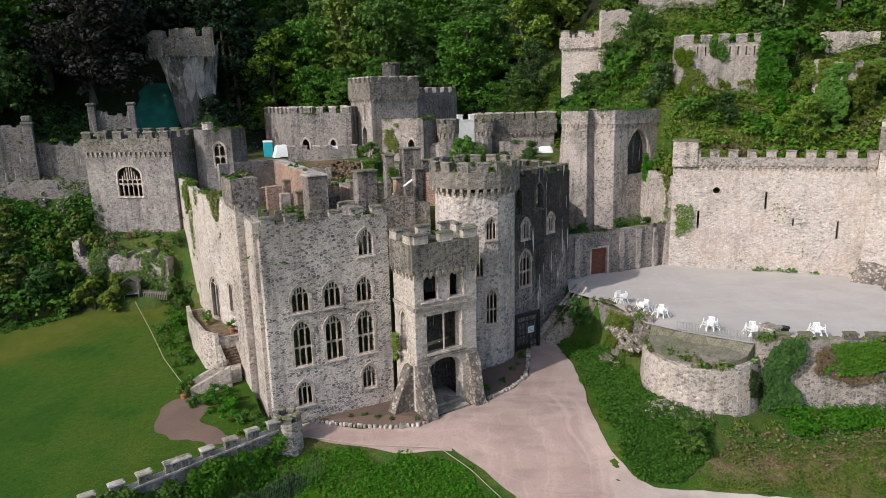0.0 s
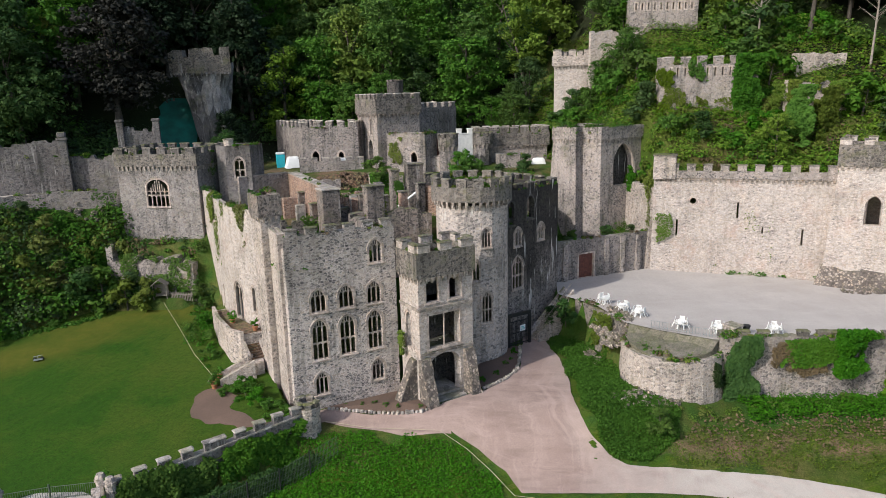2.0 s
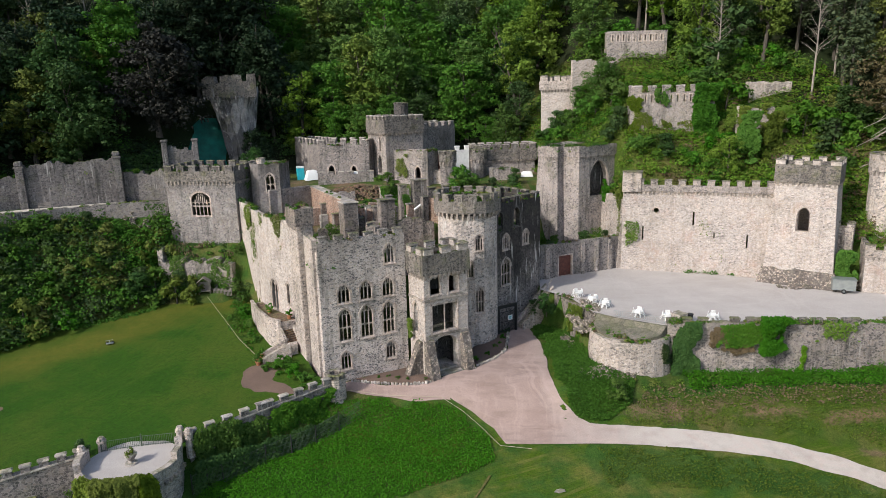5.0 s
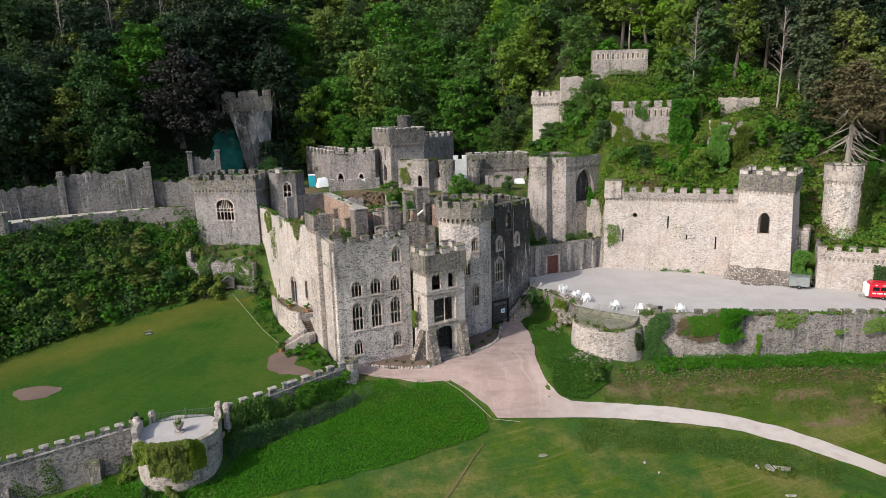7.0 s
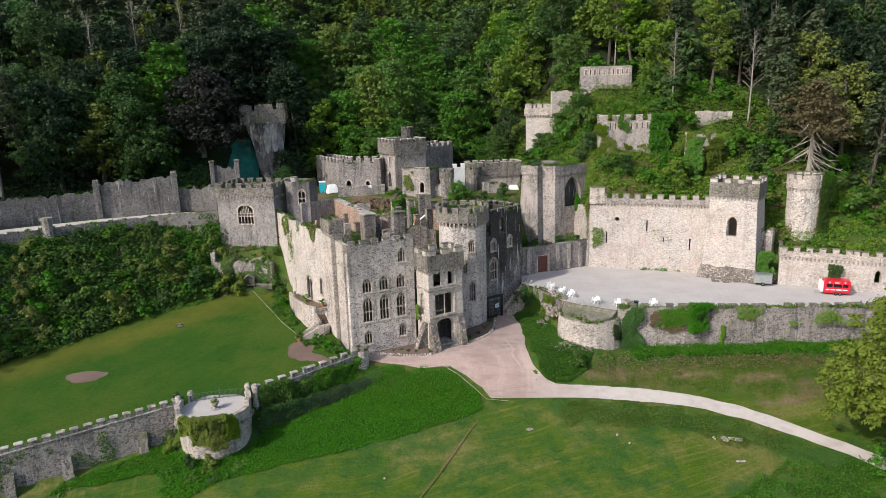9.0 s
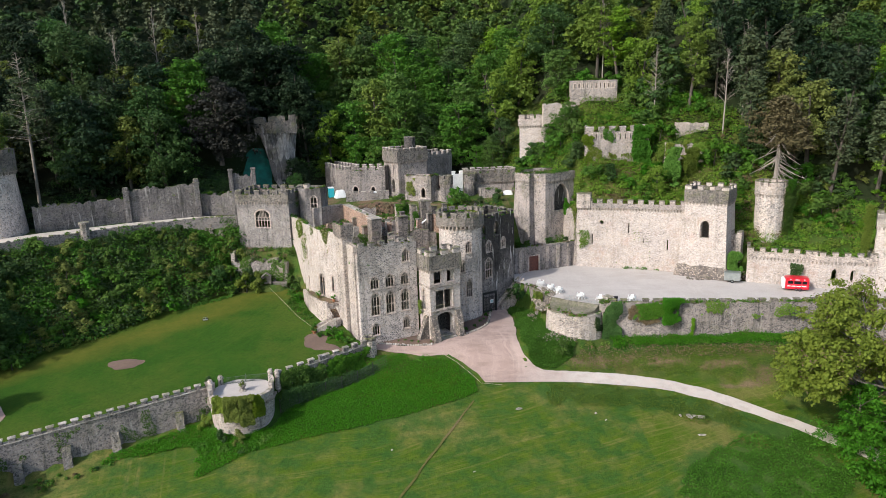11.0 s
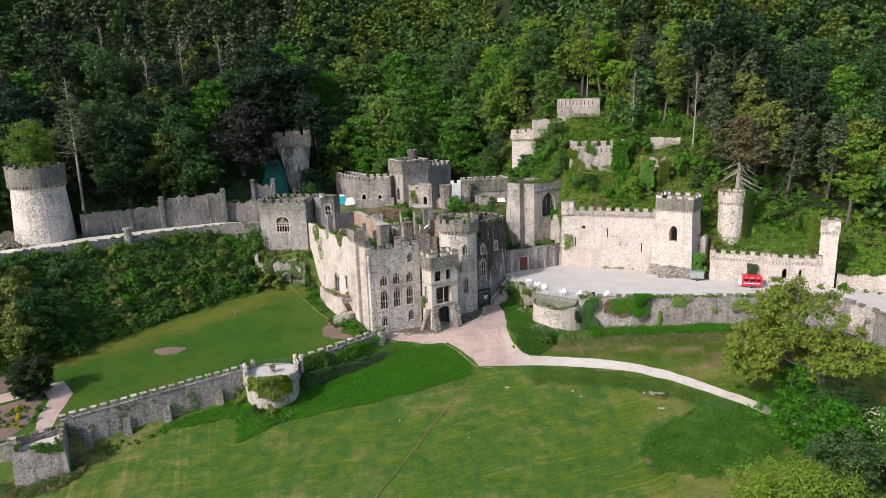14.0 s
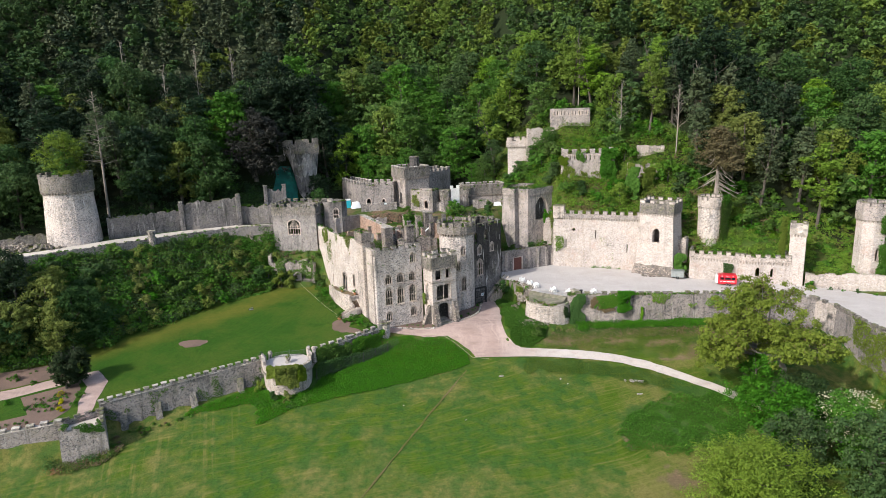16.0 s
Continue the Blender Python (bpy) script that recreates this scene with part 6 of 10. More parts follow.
tree_kind("bush3", 3.4, 4.2, "dark", 32, 28, 0.27, clear=0.0, label="dark green shrub on the bank", low=0.0, trunk_r=0.06, kind="shrub", group="shrubs on the bank")
tree_kind("bush5", 2.2, 3.8, "slope", 28, 28, 0.25, clear=0.0, label="fresh green bramble bush on the slope", low=0.0, trunk_r=0.06, kind="shrub", group="shrubs on the bank")
tree_kind("bush4", 2.4, 3.4, "olive", 26, 27, 0.24, clear=0.0, label="olive-green shrub on the bank", low=0.0, trunk_r=0.06, kind="shrub", group="shrubs on the bank")
BARE = [(-47, 93.5, 6.5), (-47.5, 86, 4.5), (-56, 85, 4), (-63.5, 85.5, 4), (-55, 98, 4), (-77.5, 76.5, 4), (61.8, 70.5, 5), (-12, 98, 9), (-24, 100, 8), (0, 103, 7), (-40.5, 95.5, 8.5), (-37, 100, 6), (-39, 104, 5.5), (20, 101, 6), (26.5, 97, 5.5), (34.6, 97.6, 7), (26, 92.5, 4), (34.5, 82.5, 7), (39, 81, 5), (51.5, 84.5, 6.0), (46, 78, 5), (51, 78, 5), (59.5, 66, 4.6), (-78, 66, 7.5), (21, 87, 8), (8, 96, 6), (-42, 83, 4), (-33, 77, 7), (85.8, 52.5, 5), (71, 54, 5), (62, 57, 5), (48, 66, 5)]


def free(x, y, extra=0.0):
    return all(math.hypot(x - a, y - b) > r + extra for a, b, r in BARE)


def wood():
    """Trees one by one on the near slopes; kinds go by place, as the wood's tone does."""
    near, far, n = [], [], 0
    spots = np.full((1600, 2), 1e6)
    for x, y in rng.uniform((-190, 48), (195, 262), (60000, 2)):
        toe = float(np.interp(x, TOE_X, TOE_Y))
        d = y - toe
        clear = float(np.interp(x, [-35, -28, 4, 14, 24, 46, 60, 80], [4, 3, 3, 8, 27, 22, 12, 6]))
        if d < clear or not free(x, y, 1.5):
            continue
        gap = 5.2 if d < 40 else 6.0
        if ((spots - (x, y)) ** 2).sum(1).min() < gap * gap or inside(np.array(x), np.array(y), CASTLE_POLY):
            continue
        spots[n] = x, y
        n += 1
        (near if d < 42 and len(near) < 235 else far).append((x, y, d))
        if n == 1450:
            break
    return near, far


def kind_at(x, y):
    k = noise.noise(Vector((x * 0.035, y * 0.035, 2))) * 1.3 + rng.normal(0, 0.38)
    # On the left, darker kinds put the hill's shadow into leaf colour.
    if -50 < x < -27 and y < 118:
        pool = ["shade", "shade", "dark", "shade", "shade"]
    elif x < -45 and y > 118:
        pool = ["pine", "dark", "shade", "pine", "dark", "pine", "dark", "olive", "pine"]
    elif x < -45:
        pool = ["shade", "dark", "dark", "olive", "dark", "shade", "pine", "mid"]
    elif y > 150:
        pool = ["mid", "light", "olive", "mid", "tall", "mid2", "olive", "mid", "light"]
    elif x < 12:
        pool = ["mid", "dark", "mid", "mid2", "light", "mid", "dark"]
    elif x < 45:
        pool = ["mid2", "light", "mid", "tall", "dark", "mid", "light"]
    elif x < 85 and y < 118:
        pool = ["pine", "shade", "dark", "olive", "pine", "shade", "tall"]
    else:
        pool = ["olive", "dark", "mid", "olive", "mid", "light", "dark"]
    return pool[int(np.clip((k + 1) / 2 * len(pool), 0, len(pool) - 1))]


NEAR, FAR = wood()
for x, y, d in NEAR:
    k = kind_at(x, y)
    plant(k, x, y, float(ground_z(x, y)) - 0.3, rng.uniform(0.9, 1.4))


def far_wood():
    """The wood higher up, past counting: trunks, limbs and leaf clumps in a few joined sheets of foliage."""
    sets = {}
    for x, y, d in FAR:
        key = kind_at(x, y)
        key = {"mid2": "mid", "brown": "dark", "tall": "light"}.get(key, key)
        s = rng.uniform(0.8, 1.25)
        cone = 0.5 if key == "pine" else 0.0
        P, N = crown_points(rng, (6.5 if cone else 10.0) * s, (11.5 if not cone else 14) * s, 0, 62, 14, 0.0, cone, 9)
        z = float(ground_z(x, y)) if y < 229 else float(hill_z(x, y))
        sets.setdefault(key, []).append((P + np.array([x, y, z + 0.8]), N))
    for key, lots in sets.items():
        P, N = np.concatenate([l[0] for l in lots]), np.concatenate([l[1] for l in lots])
        tagged(new("far_wood", leaf_cards(P, N, 0.66, LEAVES[key], "far_wood", 1.3, None, 3)), "dense mixed woodland covering the upper hillside", "woodland", kind="stuff")


far_wood()


def scatter(poly, n, kinds, lo, hi, gap, group, lift=-0.25):
    xs, ys = [p[0] for p in poly], [p[1] for p in poly]
    spots, tries = [], 0
    while len(spots) < n and tries < n * 60:
        tries += 1
        x, y = rng.uniform(min(xs), max(xs)), rng.uniform(min(ys), max(ys))
        if not inside(np.array(x), np.array(y), poly) or any((x - a) ** 2 + (y - b) ** 2 < gap * gap for a, b in spots):
            continue
        if not free(x, y, 0.2):
            continue
        spots.append((x, y))
        plant(kinds[int(rng.integers(len(kinds)))], x, y, float(ground_z(x, y)) + lift, rng.uniform(lo, hi), group=group)


BANK = [(-31, 67.8), (-40, 66.0), (-47, 60.5), (-55.5, 51.0), (-64, 43.5), (-70, 36), (-92, 30), (-114, 28), (-86, 44.0), (-66, 58.6), (-50, 69.8), (-39.5, 72.5), (-37.5, 64.6), (-33, 66)]
scatter(BANK, 120, ["bush", "bush", "bush4", "bush2", "bush4", "bush3"], 0.9, 1.7, 2.0, "shrubs on the bank")
RIGHT = [(28, 79), (33, 78), (45, 74), (56, 69), (63, 64.5), (75, 60), (92, 54), (92, 70), (74, 76), (60, 86), (54, 92), (40, 97), (28, 96), (17, 99.5), (13, 104), (10, 101), (18, 95.5), (23, 92)]
scatter([(22, 104), (28, 103), (29, 97), (42, 96), (42, 90), (55, 89), (57, 94), (46, 101), (40, 104), (28, 106)], 26, ["bush", "bush3", "bush2"], 1.3, 2.0, 2.6, "big shrubs among the ruins")
scatter([(12, 100), (18, 97), (24, 93), (28, 90), (28.5, 95), (22, 99.5), (15, 101)], 22, ["bush", "bush2", "bush4"], 0.9, 1.4, 1.8, "big shrubs among the ruins")
scatter([(42, 75), (44, 77), (54, 76), (58, 72), (64, 66), (72, 62), (74, 70), (60, 80), (57, 80)], 28, ["bush", "bush2", "bush3"], 1.1, 1.8, 2.2, "big shrubs among the ruins")
scatter(RIGHT, 80, ["bush", "bush2", "bush5", "bush4", "bush5"], 0.6, 1.1, 2.3, "shrubs on the rocky slope")
TERR = [(-38, 81.5), (-48, 82), (-60, 79), (-73, 71), (-84, 71), (-84, 75), (-60, 84), (-44, 90), (-30, 96), (-28, 84)]
scatter(TERR, 28, ["bush", "bush3", "bush"], 0.6, 1.1, 2.2, "undergrowth along the hill wall")


def thicket(poly, per, kinds, label, r=(0.5, 1.2), leaves=34, size=0.28, lift=0.1, category="undergrowth", name="thicket"):
    """Dense bushes that run into one another, past counting: mounds of leaves in patches of several kinds."""
    xs, ys = [p[0] for p in poly], [p[1] for p in poly]
    n = int((max(xs) - min(xs)) * (max(ys) - min(ys)) * per * 5)
    x, y = rng.uniform(min(xs), max(xs), n), rng.uniform(min(ys), max(ys), n)
    z = ground_z(x, y)
    steep = np.sqrt(1 + ((ground_z(x + 0.5, y) - z) / 0.5) ** 2 + ((ground_z(x, y + 0.5) - z) / 0.5) ** 2)
    keep = inside(x, y, poly) & (rng.uniform(0, 5, n) < steep)
    x, y, z = x[keep], y[keep], z[keep]
    sets = {}
    leaves, size = int(leaves * 2.1), size * 0.78
    for a, b, c in zip(x, y, z):
        k = noise.noise(Vector((a * 0.16, b * 0.16, 5.5))) + rng.normal(0, 0.28)
        key = kinds[int(np.clip((k + 0.8) / 1.6 * len(kinds), 0, len(kinds) - 1))]
        R = rng.uniform(*r) * (1 + 0.5 * noise.noise(Vector((a * 0.3, b * 0.3, 1))))
        d = rng.normal(0, 1, (leaves, 3))
        d[:, 2] = np.abs(d[:, 2]) + 0.15
        d /= np.linalg.norm(d, axis=1)[:, None]
        P = np.array([a, b, c + lift]) + d * R * rng.uniform(0.55, 1.2, leaves)[:, None] * np.array([1.2, 1.2, 0.95])
        sets.setdefault(key, []).append((P, d + np.array([0, 0, 0.3])))
    for key, lots in sets.items():
        P, N = np.concatenate([l[0] for l in lots]), np.concatenate([l[1] for l in lots])
        tagged(new(name, leaf_cards(P, N, size, LEAVES[key], name, 1.3, None, 3)), label, category, kind="stuff")


thicket([(26.3, 76.0), (34, 73.0), (45, 70.6), (52, 68.6), (54.5, 65.5), (57, 63.6), (62, 60.4), (72, 57.4), (74.5, 54.6), (81, 51.6), (92, 47), (92, 62), (74, 68), (62, 75), (54, 77.6), (43.6, 77.6), (42, 80.4), (28.4, 80.8), (27.4, 82), (26.6, 80)], 1.1, ["slope", "olive", "light", "slope", "ivy", "slope", "olive", "dry"], "dense brambles, bushes and weeds over the rocky slope")
thicket([(9, 101), (17, 96), (21.4, 94.4), (21.6, 97.4), (15, 100.8), (11, 104)], 0.7, ["mid", "shrub", "light", "ivy"], "thick bushes beside the hillside tower", (0.7, 1.5), 40, 0.3)
thicket([(20, 95.4), (25.6, 91.5), (27.4, 84.4), (28.6, 88.8), (41.2, 88.8), (42, 94), (30, 96.6), (23, 95.8)], 0.9, ["slope", "shrub", "light", "ivy", "slope"], "fresh green bushes between the hillside ruins", (0.5, 1.1), 38, 0.28)
thicket([(28.6, 80.6), (29.2, 83.2), (42.4, 82.9), (43.8, 80.0), (43.8, 77.4), (42, 80)], 1.3, ["slope", "dry", "olive", "slope"], "low brambles at the foot of the upper ruin", (0.3, 0.7), 34, 0.22)
thicket([(44.4, 81.8), (53.4, 81.4), (57, 78), (62, 77), (62, 83), (56, 87.5), (55, 85), (51.8, 84.6), (48, 85.8), (47, 88.6), (43.4, 85)], 1.1, ["olive", "shrub", "dry", "slope", "dark"], "weeds and brambles above the hillside wall", (0.25, 0.5), 36, 0.2)
thicket([(45, 75.8), (46, 79.0), (53, 79.0), (58, 76), (56, 73)], 1.0, ["slope", "olive", "dry", "slope"], "low brambles under the hillside wall", (0.3, 0.8), 36, 0.24)
thicket([(20, 79.6), (26.8, 83.4), (28.0, 81.6), (26.8, 77.6), (25.8, 79.6)], 1.2, ["slope", "shrub", "ivy"], "weeds beside the gatehouse", (0.4, 0.9), 36, 0.24)
thicket([(44, 90), (47, 91), (56.5, 91.5), (62, 85), (60, 93), (48, 100), (41, 105), (28, 106), (26, 103.6), (30, 103.6), (40.4, 103), (41, 96)], 0.7, ["mid", "shrub", "light", "ivy", "shrub", "olive"], "thick bushes between the hillside ruins", (0.9, 2.1), 40, 0.32)
thicket([(-31, 67.8), (-40, 66.0), (-47, 60.5), (-55.5, 51.0), (-64, 43.5), (-70, 36), (-92, 30), (-114, 28), (-116, 30), (-84.5, 45.2), (-66, 59.4), (-62, 62.4), (-50, 70.8), (-39.2, 74.6), (-39.4, 71.4), (-40.4, 68)], 0.75, ["dark", "mid", "shrub", "dark", "mid", "dark", "shrub", "ivy"], "dense dark bushes and brambles on the bank", (0.8, 2.2), 44, 0.36)
thicket([(-41, 66.0), (-37.4, 66.2), (-34.0, 67.6), (-33.0, 68.9), (-39.6, 69.9)], 1.0, ["dark", "shrub", "ivy", "shade"], "bushes below the garden wall", (0.6, 1.3), 40, 0.26)
thicket([(-39.4, 70.8), (-29.2, 69.4), (-28.6, 71.2), (-38.6, 73.2)], 1.5, ["shrub", "dry", "dark", "ivy"], "weeds and dry brambles before the lodge", (0.4, 0.9), 34, 0.24)
thicket([(-27.6, 60.4), (-25.4, 57.0), (-22.8, 53.0), (-21.9, 53.6), (-23.4, 57.6), (-25.0, 61.6), (-26.9, 65.6), (-29.0, 66.6)], 1.3, ["ivy", "shrub", "ivy"], "bright bushes along the foot of the west wing", (0.35, 0.75), 34, 0.2)
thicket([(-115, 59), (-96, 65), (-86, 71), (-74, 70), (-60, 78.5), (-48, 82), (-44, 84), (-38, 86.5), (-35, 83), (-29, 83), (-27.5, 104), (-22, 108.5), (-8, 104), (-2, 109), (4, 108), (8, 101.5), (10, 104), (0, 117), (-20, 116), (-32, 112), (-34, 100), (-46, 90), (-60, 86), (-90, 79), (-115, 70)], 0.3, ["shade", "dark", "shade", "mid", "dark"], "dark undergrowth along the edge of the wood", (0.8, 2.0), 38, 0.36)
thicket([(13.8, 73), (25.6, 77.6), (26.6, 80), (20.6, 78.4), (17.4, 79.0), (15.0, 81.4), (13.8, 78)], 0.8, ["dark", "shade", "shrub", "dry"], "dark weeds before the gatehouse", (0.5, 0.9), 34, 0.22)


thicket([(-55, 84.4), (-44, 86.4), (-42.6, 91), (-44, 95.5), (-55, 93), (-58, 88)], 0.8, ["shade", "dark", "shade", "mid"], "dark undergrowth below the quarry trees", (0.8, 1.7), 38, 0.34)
thicket([(56.4, 64.8), (61.4, 62.6), (64.5, 66.0), (62, 67), (60.6, 64.2), (57.4, 64.6)], 1.6, ["olive", "slope", "shrub"], "bushes round the foot of the turret", (0.6, 1.2), 38, 0.26)
thicket([(14.5, 100.2), (18.0, 99.8), (21.4, 98.8), (21.6, 97.2), (17.6, 97.6), (14.4, 98.4)], 1.0, ["slope", "light", "shrub"], "green bushes round the foot of the hillside tower", (0.7, 1.4), 38, 0.26)
thicket([(-30.2, 66.6), (-29.0, 68.4), (-28.6, 71.0), (-27.4, 70.4), (-26.6, 67.6), (-27.6, 66.2)], 1.0, ["shrub", "ivy", "dark"], "bushes between the wing and the garden wall", (0.5, 1.1), 38, 0.24)
thicket([(26.4, 47.8), (34, 47.2), (44, 46.6), (57, 45.8), (66, 43.4), (65, 42.0), (57, 44.0), (52, 42.2), (44, 44.6), (34, 45.4), (26.4, 46.0)], 1.5, ["garlic", "slope", "shrub", "garlic", "ivy", "garlic"], "nettles and brambles under the court wall", (0.25, 0.6), 26, 0.17)
thicket([(18.0, 46.0), (21.0, 45.0), (25.0, 46.0), (26.0, 47.2), (23.5, 47.0), (21, 46.6), (18.6, 47.4)], 1.5, ["red", "dry", "slope", "olive"], "reddish brambles at the foot of the bastion", (0.2, 0.5), 26, 0.15)


thicket([(-53, 16.8), (-52.4, 15.6), (-44, 22.4), (-33.4, 28.4), (-32.6, 30.4), (-43.4, 24.8), (-52.6, 19.2)], 0.8, ["dark", "ivy", "shrub", "dry"], "weeds along the foot of the terrace wall", (0.2, 0.5), 26, 0.2)
thicket([(-58.8, 12.4), (-57.8, 10.6), (-50.4, 13.4), (-50.2, 17.0), (-51.2, 15.4), (-57.2, 12.6)], 2.2, ["red", "dry", "olive", "dry", "red"], "reddish-brown brambles at the foot of the corner bastion", (0.4, 0.9), 34, 0.18)
thicket([(-60.6, 13.6), (-58.4, 10.6), (-51.2, 13.0), (-50.6, 15.6), (-51.8, 14.8), (-57.6, 12.2)], 1.2, ["dry", "shrub", "dark", "ivy"], "brambles round the foot of the corner bastion", (0.7, 1.4), 44, 0.2)
thicket([(-34, 27), (-30, 24.6), (-25, 24.8), (-22.6, 28.4), (-23.6, 29), (-26, 27), (-30, 27)], 1.0, ["ivy", "shrub", "dark"], "weeds at the foot of the round bastion", (0.25, 0.6), 28, 0.2)


def cover(name, poly, per, size, key, label, high=0.3, category="ground cover", edge_noise=0.9):
    """Low leafy ground cover, past counting."""
    xs, ys = [p[0] for p in poly], [p[1] for p in poly]
    area = (max(xs) - min(xs)) * (max(ys) - min(ys))
    n = int(area * per)
    x, y = rng.uniform(min(xs), max(xs), n), rng.uniform(min(ys), max(ys), n)
    wob = np.array([noise.noise(Vector((a * 0.5, b * 0.5, 9))) for a, b in zip(x, y)]) * edge_noise
    keep = inside(x + wob, y + wob, poly)
    x, y, wob = x[keep], y[keep], wob[keep]
    z = ground_z(x, y) + rng.uniform(0.02, high, len(x)) * (1 + wob)
    P = np.stack([x, y, z], 1)
    N = np.tile(np.array([0.0, -0.25, 1.0]), (len(x), 1))
    return tagged(new(name, leaf_cards(P, N, size, LEAVES[key], name)), label, category, kind="stuff")


cover("ivy_bank", [(-10.9, 44.4), (-7, 44.2), (-3.8, 43.6), (-0.5, 43.6), (2.2, 41.7), (4.2, 39.8), (4.4, 36.4), (1.1, 34.6), (-6.9, 31.0), (-16.4, 28.2), (-25.4, 24.8), (-30.4, 20.6), (-33.0, 26.6), (-43.4, 23.6), (-43.4, 25.2), (-34.0, 31.0), (-28, 28.4), (-23.4, 30), (-22.6, 33.6), (-17, 38.2)], 125, 0.125, "garlic", "bright green ivy and wild garlic below the terrace wall", 0.35)
cover("ivy_bank", [(10.9, 63.2), (11.9, 57.5), (12.0, 50), (11.9, 45.6), (13.4, 42.0), (16.4, 41.8), (19.4, 43.8), (20.5, 46.6), (16.9, 48.9), (16.4, 54), (15.4, 60.2), (13.2, 62.6)], 230, 0.15, "garlic", "thick bright ivy on the bank below the court", 0.4)
cover("ivy_bank", [(26, 45.6), (34, 45.0), (44, 44.2), (57, 43.4), (66, 41.8), (66, 44.8), (57, 47.0), (44, 47.7), (34, 48.7), (26, 48.4)], 75, 0.16, "garlic", "nettles and ivy along the foot of the court wall", 0.6)
cover("tall_weeds", softened([(26.5, 16.5), (31.0, 22.0), (38.6, 25.0), (47.0, 25.6), (46.6, 16.6), (37.2, 11.8), (29.8, 11.0)], 2.0), 75, 0.14, "garlic", "dark green weeds and brambles in the meadow corner", 0.28, edge_noise=2.5)
cover("rough_grass", [(17, 42.2), (20.5, 44.6), (26, 45.2), (44, 44.2), (58, 42.8), (64, 36), (52, 31), (46, 34.5), (40, 38), (30, 40.6), (20, 41.6)], 42, 0.12, "grass", "rough tussocky grass on the bank", 0.22, edge_noise=1.5)
cover("rough_grass", [(14, 38.0), (22, 37.2), (27, 36.2), (32, 34.6), (36.4, 32.2), (42, 27.6), (36, 27), (28, 31), (20, 33.2), (14, 34)], 42, 0.12, "grass", "rough tussocky grass along the drive", 0.22, edge_noise=2.5)
cover("brambles", [(19, 43.0), (25, 42.6), (34, 42.4), (46, 41.2), (58, 38), (62, 41), (58, 44), (44, 44.4), (30, 45.6), (22, 46)], 16, 0.17, "dry", "dry brambles on the bank below the court wall", 0.4)
HILLSIDE = [(20, 80), (26, 76), (45, 71), (56, 66), (64, 72), (62, 90), (48, 100), (41, 105), (28, 112), (12, 110), (8, 106), (9, 100), (20, 93), (27, 84)]
cover("hill_weeds", HILLSIDE, 18, 0.26, "slope", "fresh green weeds over the rocky slope", 0.9, edge_noise=1.0)
cover("hill_weeds", HILLSIDE, 9, 0.26, "olive", "olive-green brambles over the rocky slope", 0.9, edge_noise=1.0)
cover("hill_weeds", HILLSIDE, 4, 0.22, "dry", "dry stalks over the rocky slope", 0.8, edge_noise=1.0)
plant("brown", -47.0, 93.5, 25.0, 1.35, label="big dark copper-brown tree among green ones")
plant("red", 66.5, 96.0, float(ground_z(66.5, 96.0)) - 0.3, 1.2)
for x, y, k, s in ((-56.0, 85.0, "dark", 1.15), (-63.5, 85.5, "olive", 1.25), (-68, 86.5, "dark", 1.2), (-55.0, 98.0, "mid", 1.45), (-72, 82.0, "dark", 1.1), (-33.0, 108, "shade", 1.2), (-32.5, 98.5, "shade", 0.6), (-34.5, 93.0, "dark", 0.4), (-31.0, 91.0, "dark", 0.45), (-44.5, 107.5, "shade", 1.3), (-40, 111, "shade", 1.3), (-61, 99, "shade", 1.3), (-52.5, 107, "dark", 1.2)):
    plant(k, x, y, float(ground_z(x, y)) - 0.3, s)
for x, y, s, k in ((25.4, 98.6, 1.6, "bush"), (27.2, 93.6, 1.5, "bush"), (26.0, 92.6, 1.9, "bush2"), (22.4, 96.6, 1.7, "bush"), (20.2, 97.6, 1.4, "bush2"), (28.2, 91.2, 1.8, "bush"), (27.6, 85.6, 1.3, "bush3"), (27.4, 81.6, 1.3, "bush"), (45.5, 87.5, 1.8, "bush"), (43.2, 79.6, 1.9, "bush2"), (53.6, 79, 2.0, "bush")):
    plant(k, x, y, float(ground_z(x, y)) - 0.4, s, group="big shrubs among the ruins")
for x, y, s, k in ((17.4, 99.0, 1.6, "bush"), (14.2, 100.2, 1.3, "bush2"), (20.6, 98.8, 1.5, "bush3")):
    plant(k, x, y, float(ground_z(x, y)) - 0.4, s, group="big shrubs among the ruins")
for x, y, s, k in ((2.6, 109.5, 0.75, "mid"), (8.4, 105.0, 0.62, "mid2"), (12.4, 104.0, 0.6, "mid"), (-4.0, 112.0, 0.85, "dark"), (6.0, 112.5, 0.95, "mid"), (15.0, 105.5, 0.7, "dark"), (-14.0, 105.5, 0.8, "mid"), (-20.0, 108.5, 0.85, "mid2"), (-9.0, 107.0, 0.75, "mid")):
    plant(k, x, y, float(ground_z(x, y)) - 0.4, s)
for x, y, s, k in ((-38.4, 68.6, 0.9, "bush"), (-36.4, 67.9, 1.0, "bush3"), (-34.6, 68.0, 0.8, "bush2"), (-40.4, 67.2, 1.2, "bush3"), (-30.4, 68.0, 0.6, "bush2"), (-28.6, 68.6, 0.9, "bush")):
    plant(k, x, y, float(ground_z(x, y)) - 0.2, s, group="shrubs on the bank")
